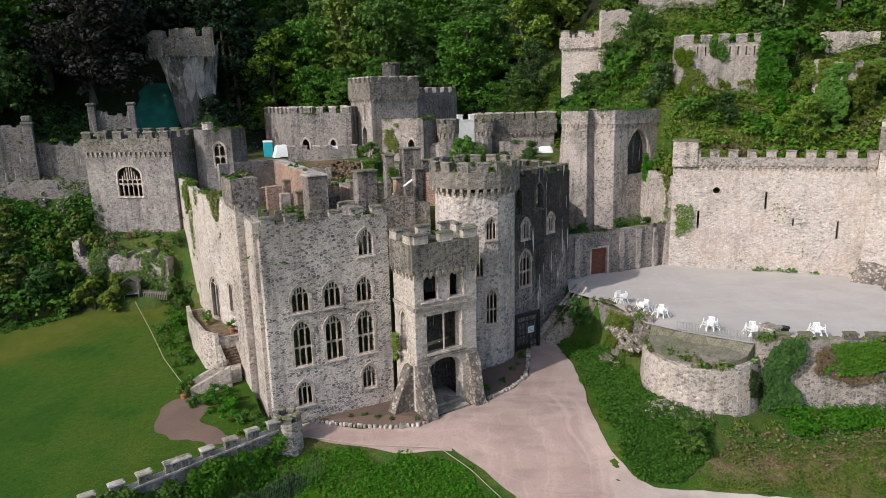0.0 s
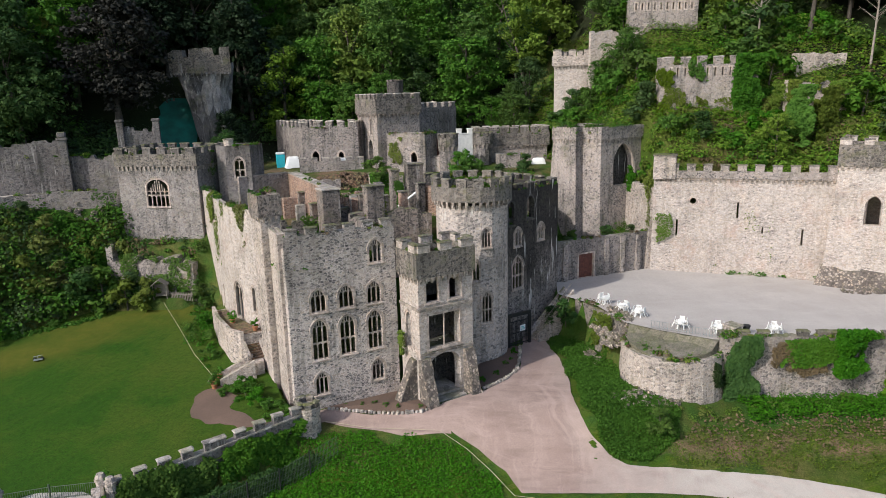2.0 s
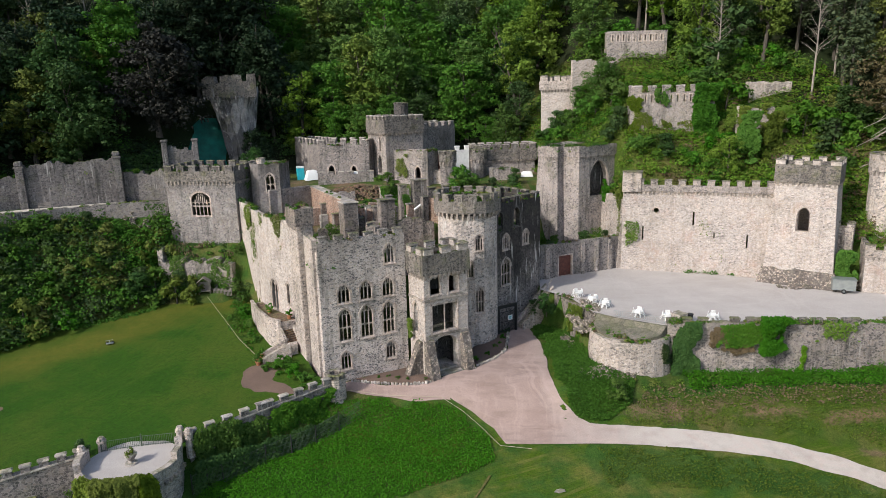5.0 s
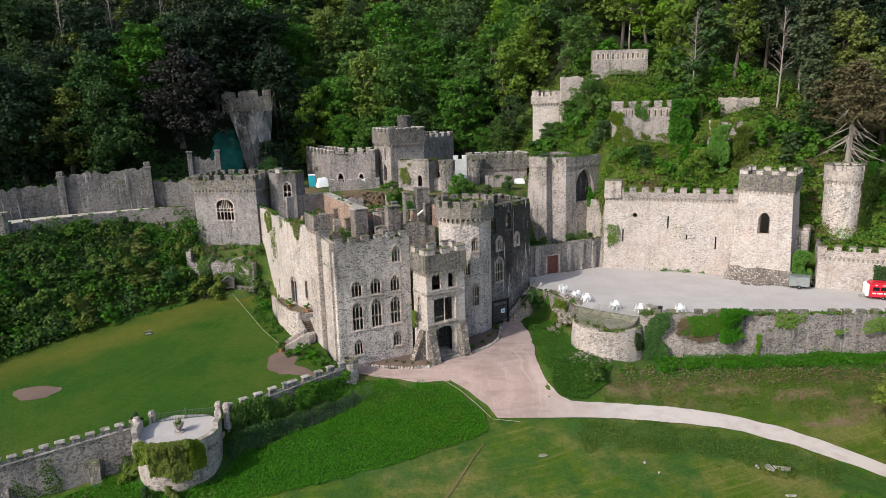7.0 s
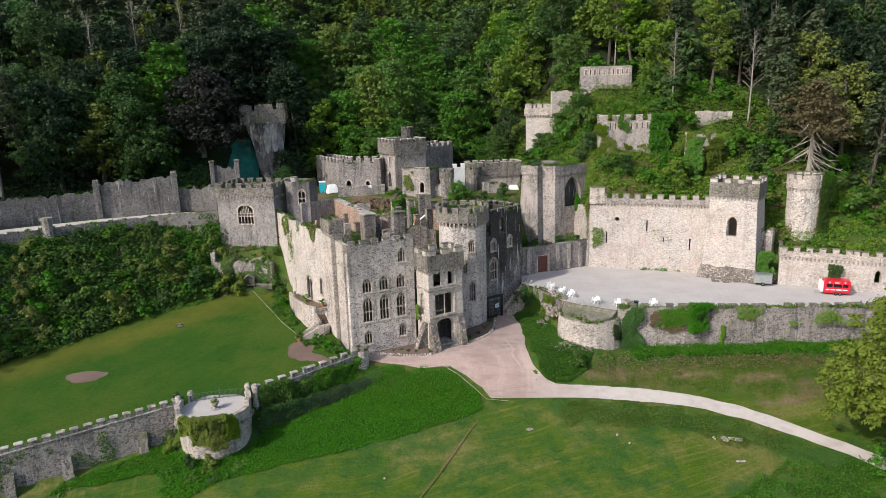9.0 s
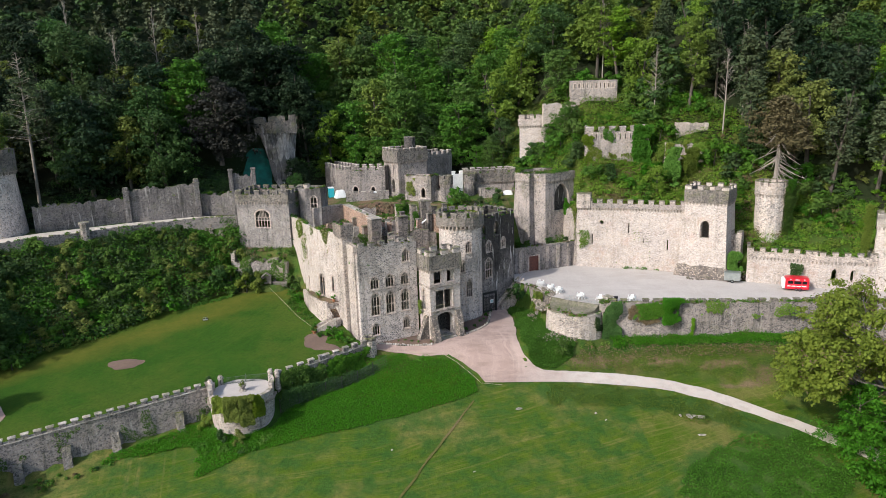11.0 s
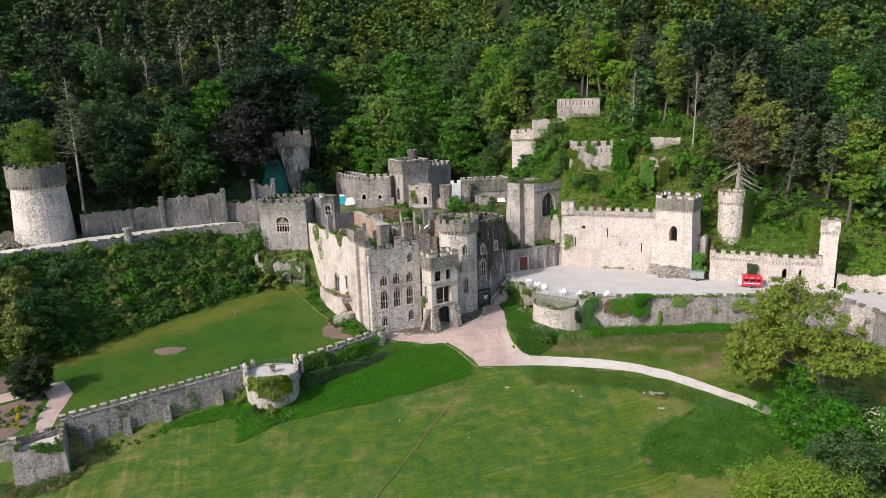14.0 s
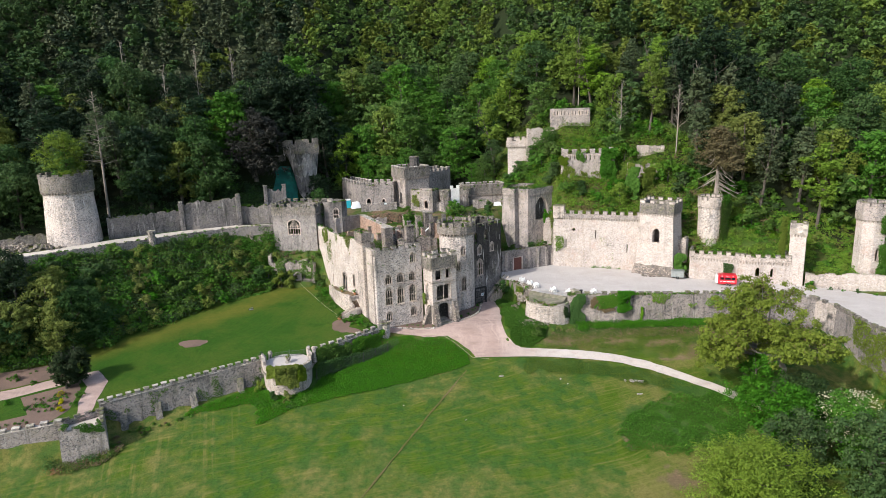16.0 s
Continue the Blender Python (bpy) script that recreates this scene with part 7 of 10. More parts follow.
for x, y, s, k in ((24.6, 96.6, 0.5, "mid2"), (26.8, 94.2, 0.52, "mid"), (22.6, 95.6, 0.4, "mid2"), (17.4, 98.6, 0.34, "light"), (28.4, 95.8, 0.5, "mid2"), (44.6, 82.4, 0.45, "light")):
    plant(k, x, y, float(ground_z(x, y)) - 0.4, s)
plant("pine", 66.5, 74.0, float(ground_z(62.5, 72.0)) - 0.3, 0.95)
for x, y, s, k in ((28.2, 88.6, 1.3, "bush"), (29.4, 80.6, 1.2, "bush2"), (31.4, 79.4, 1.3, "bush"), (33.6, 78.6, 1.1, "bush3"), (27.6, 86.6, 1.1, "bush"), (36.4, 77.4, 1.2, "bush2"), (39.4, 76.2, 1.1, "bush")):
    plant(k, x, y, float(ground_z(x, y)) - 0.4, s, group="big shrubs among the ruins")

# ---- inside the ruined castle ----
def block_of(name, label, category, cx, cy, w, d, turn, z0, z1, mat, cap=None, parent=None, ragged=0.0):
    """A free-standing pier or stump of wall with a capping."""
    ob = parent or thing(name, (cx, cy, z0), label, category)
    bm = bmesh.new()
    m = pose(cx, cy, 0, 0, 0, turn)
    box(bm, (-w / 2, -d / 2, z0), (w / 2, d / 2, z1), m, 0.05)
    part("shaft", from_bm("shaft", bm, mat), ob)
    if cap:
        bm = bmesh.new()
        box(bm, (-w / 2 - 0.1, -d / 2 - 0.1, z1 + 0.004), (w / 2 + 0.1, d / 2 + 0.1, z1 + 0.18), m, 0.04)
        part("capping", from_bm("capping", bm, cap), ob)
    return ob


def rubble(name, cx, cy, rx, ry, n, size, mat, label, zf, mound=0.0):
    """A spill of loose stones, past counting."""
    bm = bmesh.new()
    for k in range(n):
        a, r = rng.uniform(0, 6.28), math.sqrt(rng.uniform(0, 1))
        x, y = cx + rx * r * math.cos(a), cy + ry * r * math.sin(a)
        s = size * rng.uniform(0.4, 1.2)
        box(bm, (-s * 0.6, -s * 0.45, -s * 0.35), (s * 0.6, s * 0.45, s * 0.35), pose(x, y, zf(x, y) + mound * (1 - r) + s * 0.2, rng.uniform(0, 40), rng.uniform(0, 40), rng.uniform(0, 360)))
    return tagged(new(name, from_bm(name, bm, mat)), label, "stones", kind="stuff")


gz = lambda x, y: float(ground_z(x, y))
long_wall("cross_wall", "thick roofless cross wall of brick and plaster with pale top", (-19.2, 77.5), (-12.2, 62.6), 17.4, 17.3, 12, 1.1, BRICK, None, COPING)
block_of("wall_stump", "square stump of dark wall with a pale slab on top", "ruin", -11.6, 61.6, 1.9, 1.9, 28, 12, 17.3, SHELL, COPING)
block_of("chimney_stack", "ruined stone chimney stack with ivy", "chimney", -6.8, 60.2, 1.9, 1.2, 28, 12, 17.7, SHELL, WORN)
block_of("chimney_stack", "narrow ruined stone stack", "chimney", -5.2, 68.0, 0.9, 1.2, 20, 11, 18.4, SHELL, WORN)
block_of("chimney_stack", "broad dark stone chimney stack overgrown on top", "chimney", -3.0, 68.2, 1.8, 1.5, 20, 11, 19.0, SHELL, WORN)
block_of("wall_stump", "plastered stump of inner wall", "ruin", -15.4, 65.5, 1.0, 0.7, 28, 12, 15.2, COPING)
block_of("wall_stump", "plastered stump of inner wall", "ruin", -17.2, 68.5, 1.6, 0.7, 28, 12, 15.6, BRICK)
block_of("wall_stump", "plastered stump of inner wall", "ruin", -9.0, 64.5, 0.7, 1.8, 28, 12, 15.9, BRICK)
block_of("wall_stump", "stone stump beside the round tower", "ruin", 0.3, 66.0, 1.2, 0.9, 28, 11, 17.6, SHELL, WORN)
long_wall("inner_wall", "ruined inner wall with gaping edges", (-9.2, 59.6), (-1.0, 61.6), 15.7, 15.4, 8, 0.7, SHELL, broken=0.8)
long_wall("inner_wall", "ruined inner wall with gaping edges", (-13.0, 66.5), (-5.4, 69.6), 15.2, 15.6, 11, 0.6, SHELL, broken=1.0)
long_wall("inner_wall", "ruined inner wall with gaping edges", (-3.6, 69.2), (1.6, 66.8), 16.6, 17.2, 11, 0.6, BRICK, broken=0.8)
long_wall("inner_wall", "ruined inner wall with gaping edges", (-5.4, 78.6), (-4.6, 69.0), 16.8, 16.2, 11, 0.6, SHELL, broken=1.0)
long_wall("inner_wall", "ruined inner wall with gaping edges", (-20.8, 78.0), (-13.0, 80.0), 16.6, 16.2, 12, 0.6, STONE, broken=0.7)
long_wall("inner_wall", "ruined inner wall with gaping edges", (-24.2, 73.4), (-19.2, 77.4), 17.4, 17.4, 12, 0.6, STONE, None, COPING)
long_wall("inner_wall", "low ruined wall near the gatehouse", (3.0, 75.0), (12.0, 79.2), 16.8, 16.0, 11, 0.6, STONE, broken=1.0)
long_wall("inner_wall", "low ruined wall near the gatehouse", (1.4, 86.5), (1.8, 75.5), 18.0, 16.6, 12, 0.6, SHELL, broken=1.0)
long_wall("inner_wall", "low ruined wall near the gatehouse", (12.6, 72.8), (12.0, 79.0), 14.8, 15.6, 8, 0.6, STONE, broken=0.9)
for x, y, w, d, z1, m in ((-13.6, 64.2, 0.9, 0.6, 15.4, SHELL), (-12.6, 66.8, 0.7, 0.6, 16.2, BRICK), (-10.6, 62.9, 1.2, 0.6, 15.0, SHELL), (-8.3, 63.2, 0.8, 0.7, 16.4, SHELL), (-6.2, 64.6, 1.0, 0.6, 16.0, SHELL), (-9.8, 67.4, 0.8, 0.6, 15.8, COPING), (-4.0, 63.2, 0.8, 0.7, 16.6, BRICK), (-2.2, 64.8, 0.9, 0.6, 17.2, SHELL), (-16.0, 70.4, 1.2, 0.6, 15.8, SHELL), (-1.4, 72.0, 1.1, 0.7, 17.4, SHELL), (-7.4, 72.2, 0.8, 0.8, 16.4, SHELL), (-10.6, 71.0, 1.4, 0.6, 15.2, BRICK), (4.6, 72.4, 1.0, 0.7, 16.8, SHELL), (-14.4, 73.6, 1.3, 0.6, 15.6, SHELL), (0.6, 76.6, 0.9, 0.7, 17.0, SHELL)):
    block_of("wall_stump", "broken stump of ruined inner wall", "ruin", x, y, w, d, 28 + rng.normal(0, 4), 10, z1, m, WORN if m is not COPING else None)
block_of("wall_stump", "pale wall stump crowned by a bush", "ruin", -7.6, 78.2, 3.0, 1.2, 10, 12, 16.9, PALE, WORN)
long_wall("inner_wall", "sooty cross wall of a roofless room", (-16.4, 60.6), (-10.2, 63.4), 14.6, 14.9, 11, 0.5, SHELL, broken=0.8)
long_wall("inner_wall", "sooty cross wall of a roofless room", (-22.6, 66.4), (-17.6, 70.2), 15.6, 15.4, 11, 0.5, BRICK, broken=0.7)
long_wall("inner_wall", "sooty cross wall of a roofless room", (-8.0, 70.6), (-7.4, 63.4), 15.4, 15.8, 11, 0.5, SHELL, broken=0.9)
long_wall("inner_wall", "sooty cross wall of a roofless room", (0.6, 74.6), (8.0, 76.4), 15.4, 15.0, 11, 0.5, SHELL, broken=0.8)
long_wall("inner_wall", "plastered red wall of a roofless room", (-12.0, 70.4), (-9.0, 71.8), 15.8, 16.2, 11, 0.5, BRICK, broken=0.5)
beam = thing("fallen_beam", (-3.2, 64.8, 15.4), "white painted timber beam leaning in the ruin", "beam")
bm = bmesh.new()
limb(bm, (-4.6, 64.4, 14.9), (-2.2, 65.2, 16.6), 0.16, 0.13, 4)
part("timber", from_bm("timber", bm, WHITE), beam)
long_wall("yard_wall", "low battlemented yard wall", (-20.2, 89.6), (-11.2, 91.6), 17.6, 17.4, 13, 0.5, STONE, (0.9, 0.8, 0.55))
long_wall("white_wall", "whitewashed battlemented wall end", (2.6, 92.4), (4.9, 93.0), 20.8, 20.8, 14, 0.5, LIME, (0.7, 0.6, 0.7), LIME)
long_wall("yard_wall", "ruined wall between tower and turret", (-1.6, 88.6), (0.4, 88.4), 18.8, 18.6, 13, 0.5, PALE, broken=0.8)
building("yard_house", "small ruined stone house against the tower", "ruin", [(-7.6, 90.0), (-2.0, 87.2), (-0.4, 90.0), (-5.4, 92.6)], 13, 21.3, STONE, 0.5, roof=19.6, roof_mat=WORN,
         holes={0: [dict(u=4.4, w=1.1, z=16.6, h=2.2, lights=0, glazed=False)]})
building("yard_lean_to", "low stone annexe with weeds on its roof", "ruin", [(8.6, 89.6), (12.4, 90.2), (12.0, 92.6), (8.2, 92.0)], 12.5, 17.9, STONE, 0.5, roof=17.5, roof_mat=SCRUB)
round_tower("tower_chimney", "round stone stair turret rising from the tower roof", -6.6, 98.6, 1.25, 24, 28.9, BLACK, 12, creen=(0.4, 0.4, 0.25), roof=28.2, cat="turret")
round_tower("turret_chimney", "stubby round chimney on the turret house", -25.4, 74.6, 0.6, 17, 22.0, PALE, 10, creen=(0.3, 0.3, 0.15), roof=21.8, cat="chimney")
rubble("brick_rubble", -12.4, 84.0, 5.5, 4.0, 620, 0.36, RUST, "heap of fallen brick rubble in the yard", gz, 1.2)
rubble("fallen_stones", -9, 66, 6, 3, 160, 0.4, ROUGH, "fallen stones in the roofless rooms", lambda x, y: gz(x, y), 0.3)
rubble("fallen_stones", 8, 81, 6, 4, 160, 0.45, ROUGH, "fallen stones behind the dark block", lambda x, y: gz(x, y), 0.5)
rubble("fallen_stones", -44, 74, 5, 1.2, 60, 0.5, ROUGH, "fallen stones on the bank below the road wall", lambda x, y: gz(x, y), 0.2)
rubble("fallen_stones", -88, 60, 9, 4, 160, 0.6, ROUGH, "stones and boulders beside the great round tower", lambda x, y: gz(x, y), 0.4)
rubble("fallen_stones", 17.6, 47.8, 3.2, 1.4, 110, 0.35, ROUGH, "broken stones at the foot of the bastion", lambda x, y: gz(x, y), 0.3)
rubble("fallen_stones", 52, 62.0, 3.0, 1.0, 60, 0.5, ROUGH, "stones between tower and range", lambda x, y: max(gz(x, y), COURT_Z), 0.3)
rubble("fallen_stones", 47.0, 62.6, 3.6, 0.8, 70, 0.5, ROUGH, "stones at the foot of the wall tower", lambda x, y: COURT_Z, 0.2)


def door(parent, a, b, u, w, z, h, mat, name="door", label="", depth=0.35):
    """A boarded door set into a wall's opening."""
    a, b = Vector(a), Vector(b)
    d = (b - a).normalized()
    m = pose(a.x, a.y, 0, 0, 0, math.degrees(math.atan2(d.y, d.x)))
    bm = bmesh.new()
    n = 6
    for i in range(n):
        box(bm, (u - w / 2 + w * i / n + 0.01, depth, z), (u - w / 2 + w * (i + 1) / n - 0.01, depth + 0.08, z + h), m)
    for zz in (z + h * 0.2, z + h * 0.75):
        box(bm, (u - w / 2, depth - 0.04, zz), (u + w / 2, depth, zz + 0.16), m)
    return part(name, from_bm(name, bm, mat), parent, label)


gate_wall = [o for o in scene.objects if o.name == "court_gate_wall"][0]
door(gate_wall, (13.4, 69.4), (26.3, 75.2), 4.3, 2.2, 4.5, 3.05, REDWOOD, label="red painted plank door")
for u in (1.2, 7.2, 9.6, 12.0):
    buttress(gate_wall, (13.4 + u * 0.912, 69.4 + u * 0.41), -66, 0.6, 4.6, 0.35, 4.4, STONE, lean=0.2)
ww = [o for o in scene.objects if o.name == "west_wing"][0]
door(ww, WW[4], WW[5], 1.4, 1.4, 4.9, 2.1, PALEWOOD, label="pale blue-grey door")
rear = [o for o in scene.objects if o.name == "rear_wing"][0]
door(rear, (-4.0, 95.0), (2.8, 103.5), 5.0, 2.4, 17.0, 2.8, REDWOOD, label="dark red barn door", depth=-0.1)

block_of("wall_end_pier", "raised block at the end of the great wall", "wall", 27.2, 74.0, 2.6, 1.3, -21, 15.9, 18.7, PALE, WORN)

# porch: raking buttresses, steps, floors
FN, SN = -59.5, -149.5
buttress(porch, (-1.75, 48.1), FN, 1.0, 4.3, 1.7, -0.3, ROUGH)
buttress(porch, (2.15, 50.4), FN, 1.0, 4.3, 1.6, -0.2, ROUGH)
buttress(porch, (-2.7, 48.85), SN, 1.0, 4.0, 2.0, -0.2, ROUGH)
bm = bmesh.new()
pm = pose(-2.15, 47.9, 0, 0, 0, 30.5)
box(bm, (1.0, -0.9, -0.6), (4.2, 0.4, 0.12), pm, 0.03)
part("step", from_bm("step", bm, COPING), porch, "pale worn stone step")
bm = bmesh.new()
box(bm, (0.95, 0.1, -0.5), (4.15, 2.8, 0.34), pm, 0.03)
part("step", from_bm("step", bm, COPING), porch, "pale worn stone step")
for z in (4.2, 8.5):
    bm = bmesh.new()
    box(bm, (0.6, 0.6, z), (4.9, 2.85, z + 0.3), pm)
    part("floor", from_bm("floor", bm, WORN), porch)
band(porch, PO[0], PO[1], 8.35, 0.28, 0.14)
band(porch, PO[0], PO[1], 4.3, 0.22, 0.1)
band(porch, PO[3], PO[0], 8.35, 0.28, 0.14)

# flower beds with stone edging
def bed(poly, label):
    v = [(x, y, gz(x, y) + 0.16) for x, y in poly]
    c = (sum(p[0] for p in poly) / len(poly), sum(p[1] for p in poly) / len(poly))
    me = mesh_of("flower_bed", v + [(c[0], c[1], gz(*c) + 0.3)], [(i, (i + 1) % len(poly), len(poly)) for i in range(len(poly))], SOIL)
    if me.polygons[0].normal.z < 0:
        me.flip_normals()
    return tagged(new("flower_bed", me), label, "flower bed", kind="structure")


def edging(line, label):
    bm = bmesh.new()
    for a, b in zip(line, line[1:]):
        a, b = Vector(a), Vector(b)
        n = max(1, int((b - a).length / 0.36))
        for k in range(n):
            p = a.lerp(b, (k + 0.5) / n)
            s = rng.uniform(0.12, 0.2)
            box(bm, (-s, -s * 0.8, -0.1), (s, s * 0.8, s * 1.2), pose(p.x, p.y, gz(p.x, p.y) + 0.14, rng.normal(0, 10), rng.normal(0, 10), rng.uniform(0, 180)), 0.04)
    return tagged(new("bed_edging", from_bm("bed_edging", bm, COPING)), label, "edging", kind="stuff")


bed([(-11.2, 47.6), (-4.3, 51.0), (-2.6, 48.6), (-1.6, 47.2), (-1.9, 46.4), (-4.0, 46.2), (-6.4, 46.4), (-10.4, 47.1)], "red-brown soil bed below the windows")
edging([(-10.4, 47.0), (-6.4, 46.3), (-4.0, 46.1), (-1.9, 46.3), (-1.2, 47.0)], "whitish stones along the flower bed")
bed([(2.6, 51.2), (3.6, 50.2), (5.4, 52.0), (7.3, 55.0), (8.0, 60.4), (6.6, 60.6), (4, 57.2), (2.4, 54.2)], "red-brown soil bed round the tower foot")
edging([(3.4, 50.0), (5.5, 51.9), (7.0, 54.2), (7.5, 56.4), (8.1, 60.4)], "whitish stones along the flower bed")
for x, y, s in ((-3.4, 49.9, 0.3), (-6.2, 47.6, 0.16), (-5.2, 47.2, 0.16), (-7.4, 47.4, 0.14), (-4.2, 47.0, 0.14), (-2.2, 46.9, 0.14), (5.0, 53.2, 0.22), (5.9, 55.5, 0.2), (7.2, 58.6, 0.26), (3.4, 51.6, 0.24), (6.6, 56.6, 0.14)):
    plant("bush2", x, y, gz(x, y) + 0.15, s, label="small green plant in the flower bed", group="bed plants")

# gate and sign beside the round tower
gate = thing("iron_gate", (8.0, 61.2, 0), "dark iron gate between tower and stair", "gate")
bm = bmesh.new()
gm = pose(6.9, 60.2, 0, 0, 0, 32)
for i in range(15):
    box(bm, (0.1 + i * 0.17, -0.02, 0.1), (0.14 + i * 0.17, 0.02, 2.9), gm)
for z in (0.3, 1.5, 2.8):
    box(bm, (0.1, -0.03, z), (2.6, 0.03, z + 0.07), gm)
part("leaf", from_bm("leaf", bm, IRON), gate)
bm = bmesh.new()
box(bm, (-0.25, -0.15, -0.3), (0.05, 0.15, 3.4), gm)
box(bm, (2.6, -0.15, -0.3), (2.85, 0.15, 3.4), gm)
box(bm, (-0.25, -0.12, 3.4), (2.85, 0.12, 3.75), gm)
part("gate_frame", from_bm("gate_frame", bm, IRON), gate)
sign = thing("notice", (8.4, 61.0, 1.7), "small white notice on the iron gate", "sign")
bm = bmesh.new()
box(bm, (1.4, -0.09, 1.65), (2.1, -0.05, 2.3), gm)
part("board", from_bm("board", bm, WHITE), sign)
bm = bmesh.new()
for k in range(3):
    box(bm, (1.5, -0.1, 1.8 + k * 0.14), (2.0, -0.092, 1.86 + k * 0.14), gm)
part("lettering", from_bm("lettering", bm, TURQUOISE), sign, "unreadable lines of writing")


# ---- stairs ----
def stair(name, label, a, b, z0, z1, width, mat, rail=None):
    """A straight flight: each tread a part of its own, on a solid string wall."""
    a, b = Vector(a), Vector(b)
    n = max(2, round((z1 - z0) / 0.18))
    d = b - a
    L = d.length
    ob = thing(name, (a.x, a.y, z0), label, "stair")
    m = pose(a.x, a.y, 0, 0, 0, math.degrees(math.atan2(d.y, d.x)))
    run = L / n
    bm = bmesh.new()
    box(bm, (0, -width / 2, -0.17), (run + 0.03, width / 2, 0), None, 0.015)
    tread = from_bm("tread", bm, mat)
    for i in range(n):
        part("tread", tread, ob, at=m @ Matrix.Translation((i * run, 0, z0 + (i + 1) * (z1 - z0) / n)))
    for s in (-1, 1):
        bm = bmesh.new()
        y0, y1 = s * width / 2, s * (width / 2 + 0.3)
        prof = [(-0.2, z0 - 1.5), (L + 0.2, z0 - 1.5), (L + 0.2, z1 + 0.55), (-0.2, z0 + 0.6)]
        p = [bm.verts.new(m @ Vector((x, y0, z))) for x, z in prof]
        q = [bm.verts.new(m @ Vector((x, y1, z))) for x, z in prof]
        bm.faces.new(p)
        bm.faces.new(q[::-1])
        for i in range(4):
            bm.faces.new((p[i], p[(i + 1) % 4], q[(i + 1) % 4], q[i]))
        part("string_wall", from_bm("string_wall", bm, PALE), ob)
    bm = bmesh.new()
    for i in range(n):
        z = z0 + (i + 1) * (z1 - z0) / n
        box(bm, (i * run, -width / 2, z0 - 1.5), ((i + 1) * run, width / 2, z - 0.175), m)
    part("core", from_bm("core", bm, PALE), ob)
    if rail:
        bm = bmesh.new()
        for s in (-1,):
            y = s * (width / 2 + 0.12)
            for i in range(0, n + 1, 3):
                z = z0 + i * (z1 - z0) / n
                box(bm, (i * run - 0.02, y - 0.02, z + 0.4), (i * run + 0.02, y + 0.02, z + 1.35), m)
            e = Vector((L, 0, z1 - z0))
            mm = m @ Matrix.Translation((0, y, z0 + 1.33)) @ Vector((1, 0, 0)).rotation_difference(e).to_matrix().to_4x4()
            box(bm, (0, -0.03, -0.03), (e.length, 0.03, 0.03), mm)
        part("handrail", from_bm("handrail", bm, rail), ob)
    return ob


stair("court_stair", "narrow stone stair from the drive up to the court", (9.9, 62.3), (13.9, 65.0), 0.3, 4.5, 1.1, STONE, TIMBER)
stair("garden_stair", "broad stone stair rising from the lawn", (-20.6, 50.6), (-18.0, 51.7), 1.2, 2.6, 1.3, PALE)
stair("garden_stair", "upper stone flight to the terrace door", (-17.7, 52.6), (-18.9, 54.4), 2.6, 4.3, 1.3, RUST)
terrace = thing("door_terrace", (-20.5, 56, 2), "raised stone terrace before the west door", "terrace")
bm = bmesh.new()
prism(bm, [(-19.2, 53.2), (-17.2, 54.4), (-19.6, 57.0), (-21.6, 59.2), (-23.3, 62.0), (-24.6, 61.2), (-23.0, 57.6), (-20.6, 54.0)], 0.6, 4.7)
part("platform", from_bm("platform", bm, PALE), terrace)
bm = bmesh.new()
prism(bm, [(-19.3, 53.6), (-17.5, 54.6), (-19.8, 57.0), (-21.8, 59.2), (-23.2, 61.4), (-24.2, 60.8), (-22.6, 57.6), (-20.4, 54.3)], 4.7, 4.76)
part("deck", from_bm("deck", bm, RUST), terrace, "brown weathered paving of the terrace")
for a, b in (((-24.7, 61.3), (-23.0, 57.7)), ((-23.0, 57.7), (-20.7, 54.0)), ((-20.7, 54.0), (-19.3, 53.1))):
    part("wall", wall_mesh(a, b, (a[0] + 0.3, a[1] + 0.12), (b[0] + 0.3, b[1] + 0.12), 0.6, 5.15, (), PALE), terrace)
bm = bmesh.new()
prism(bm, [(-18.4, 51.0), (-16.9, 51.8), (-17.4, 53.2), (-18.9, 52.6)], 0.6, 2.6)
part("landing", from_bm("landing", bm, PALE), terrace)


def potted(x, y, z, s=1.0):
    ob = thing("potted_plant", (x, y, z), "small plant in a terracotta pot", "plant pot", "pots by the stair")
    bm = bmesh.new()
    prism(bm, circle(x, y, 0.26 * s, 12), z, z + 0.4 * s, -0.07 * s)
    prism(bm, circle(x, y, 0.3 * s, 12), z + 0.4 * s, z + 0.48 * s)
    part("pot", from_bm("pot", bm, TERRACOTTA), ob)
    P, N = crown_points(rng, 0.9 * s, 0.8 * s, z + 0.4 * s, 6, 26, 0.0)
    part("foliage", leaf_cards(P + np.array([x, y, 0]), N, 0.14, LEAVES["ivy"], "foliage"), ob)


for x, y, z in ((-21.2, 50.0, 1.15), (-20.9, 49.4, 1.1), (-21.0, 51.3, 1.3), (-21.2, 57.0, 4.7), (-18.3, 54.6, 4.7)):
    potted(x, y, z)

# ---- court: tables and chairs, vehicles ----
def garden_table():
    ob = thing("garden_table", (0, 0, 0), "round white plastic garden table", "table", "tables along the court edge")
    bm = bmesh.new()
    prism(bm, circle(0, 0, 0.5, 16), 0.69, 0.73)
    part("tabletop", from_bm("tabletop", bm, WHITE), ob)
    for k in range(4):
        bm = bmesh.new()
        a = k * math.pi / 2 + 0.78
        limb(bm, (0.42 * math.cos(a), 0.42 * math.sin(a), 0), (0.3 * math.cos(a), 0.3 * math.sin(a), 0.7), 0.035, 0.03)
        part("leg", from_bm("leg", bm, WHITE), ob)
    return ob


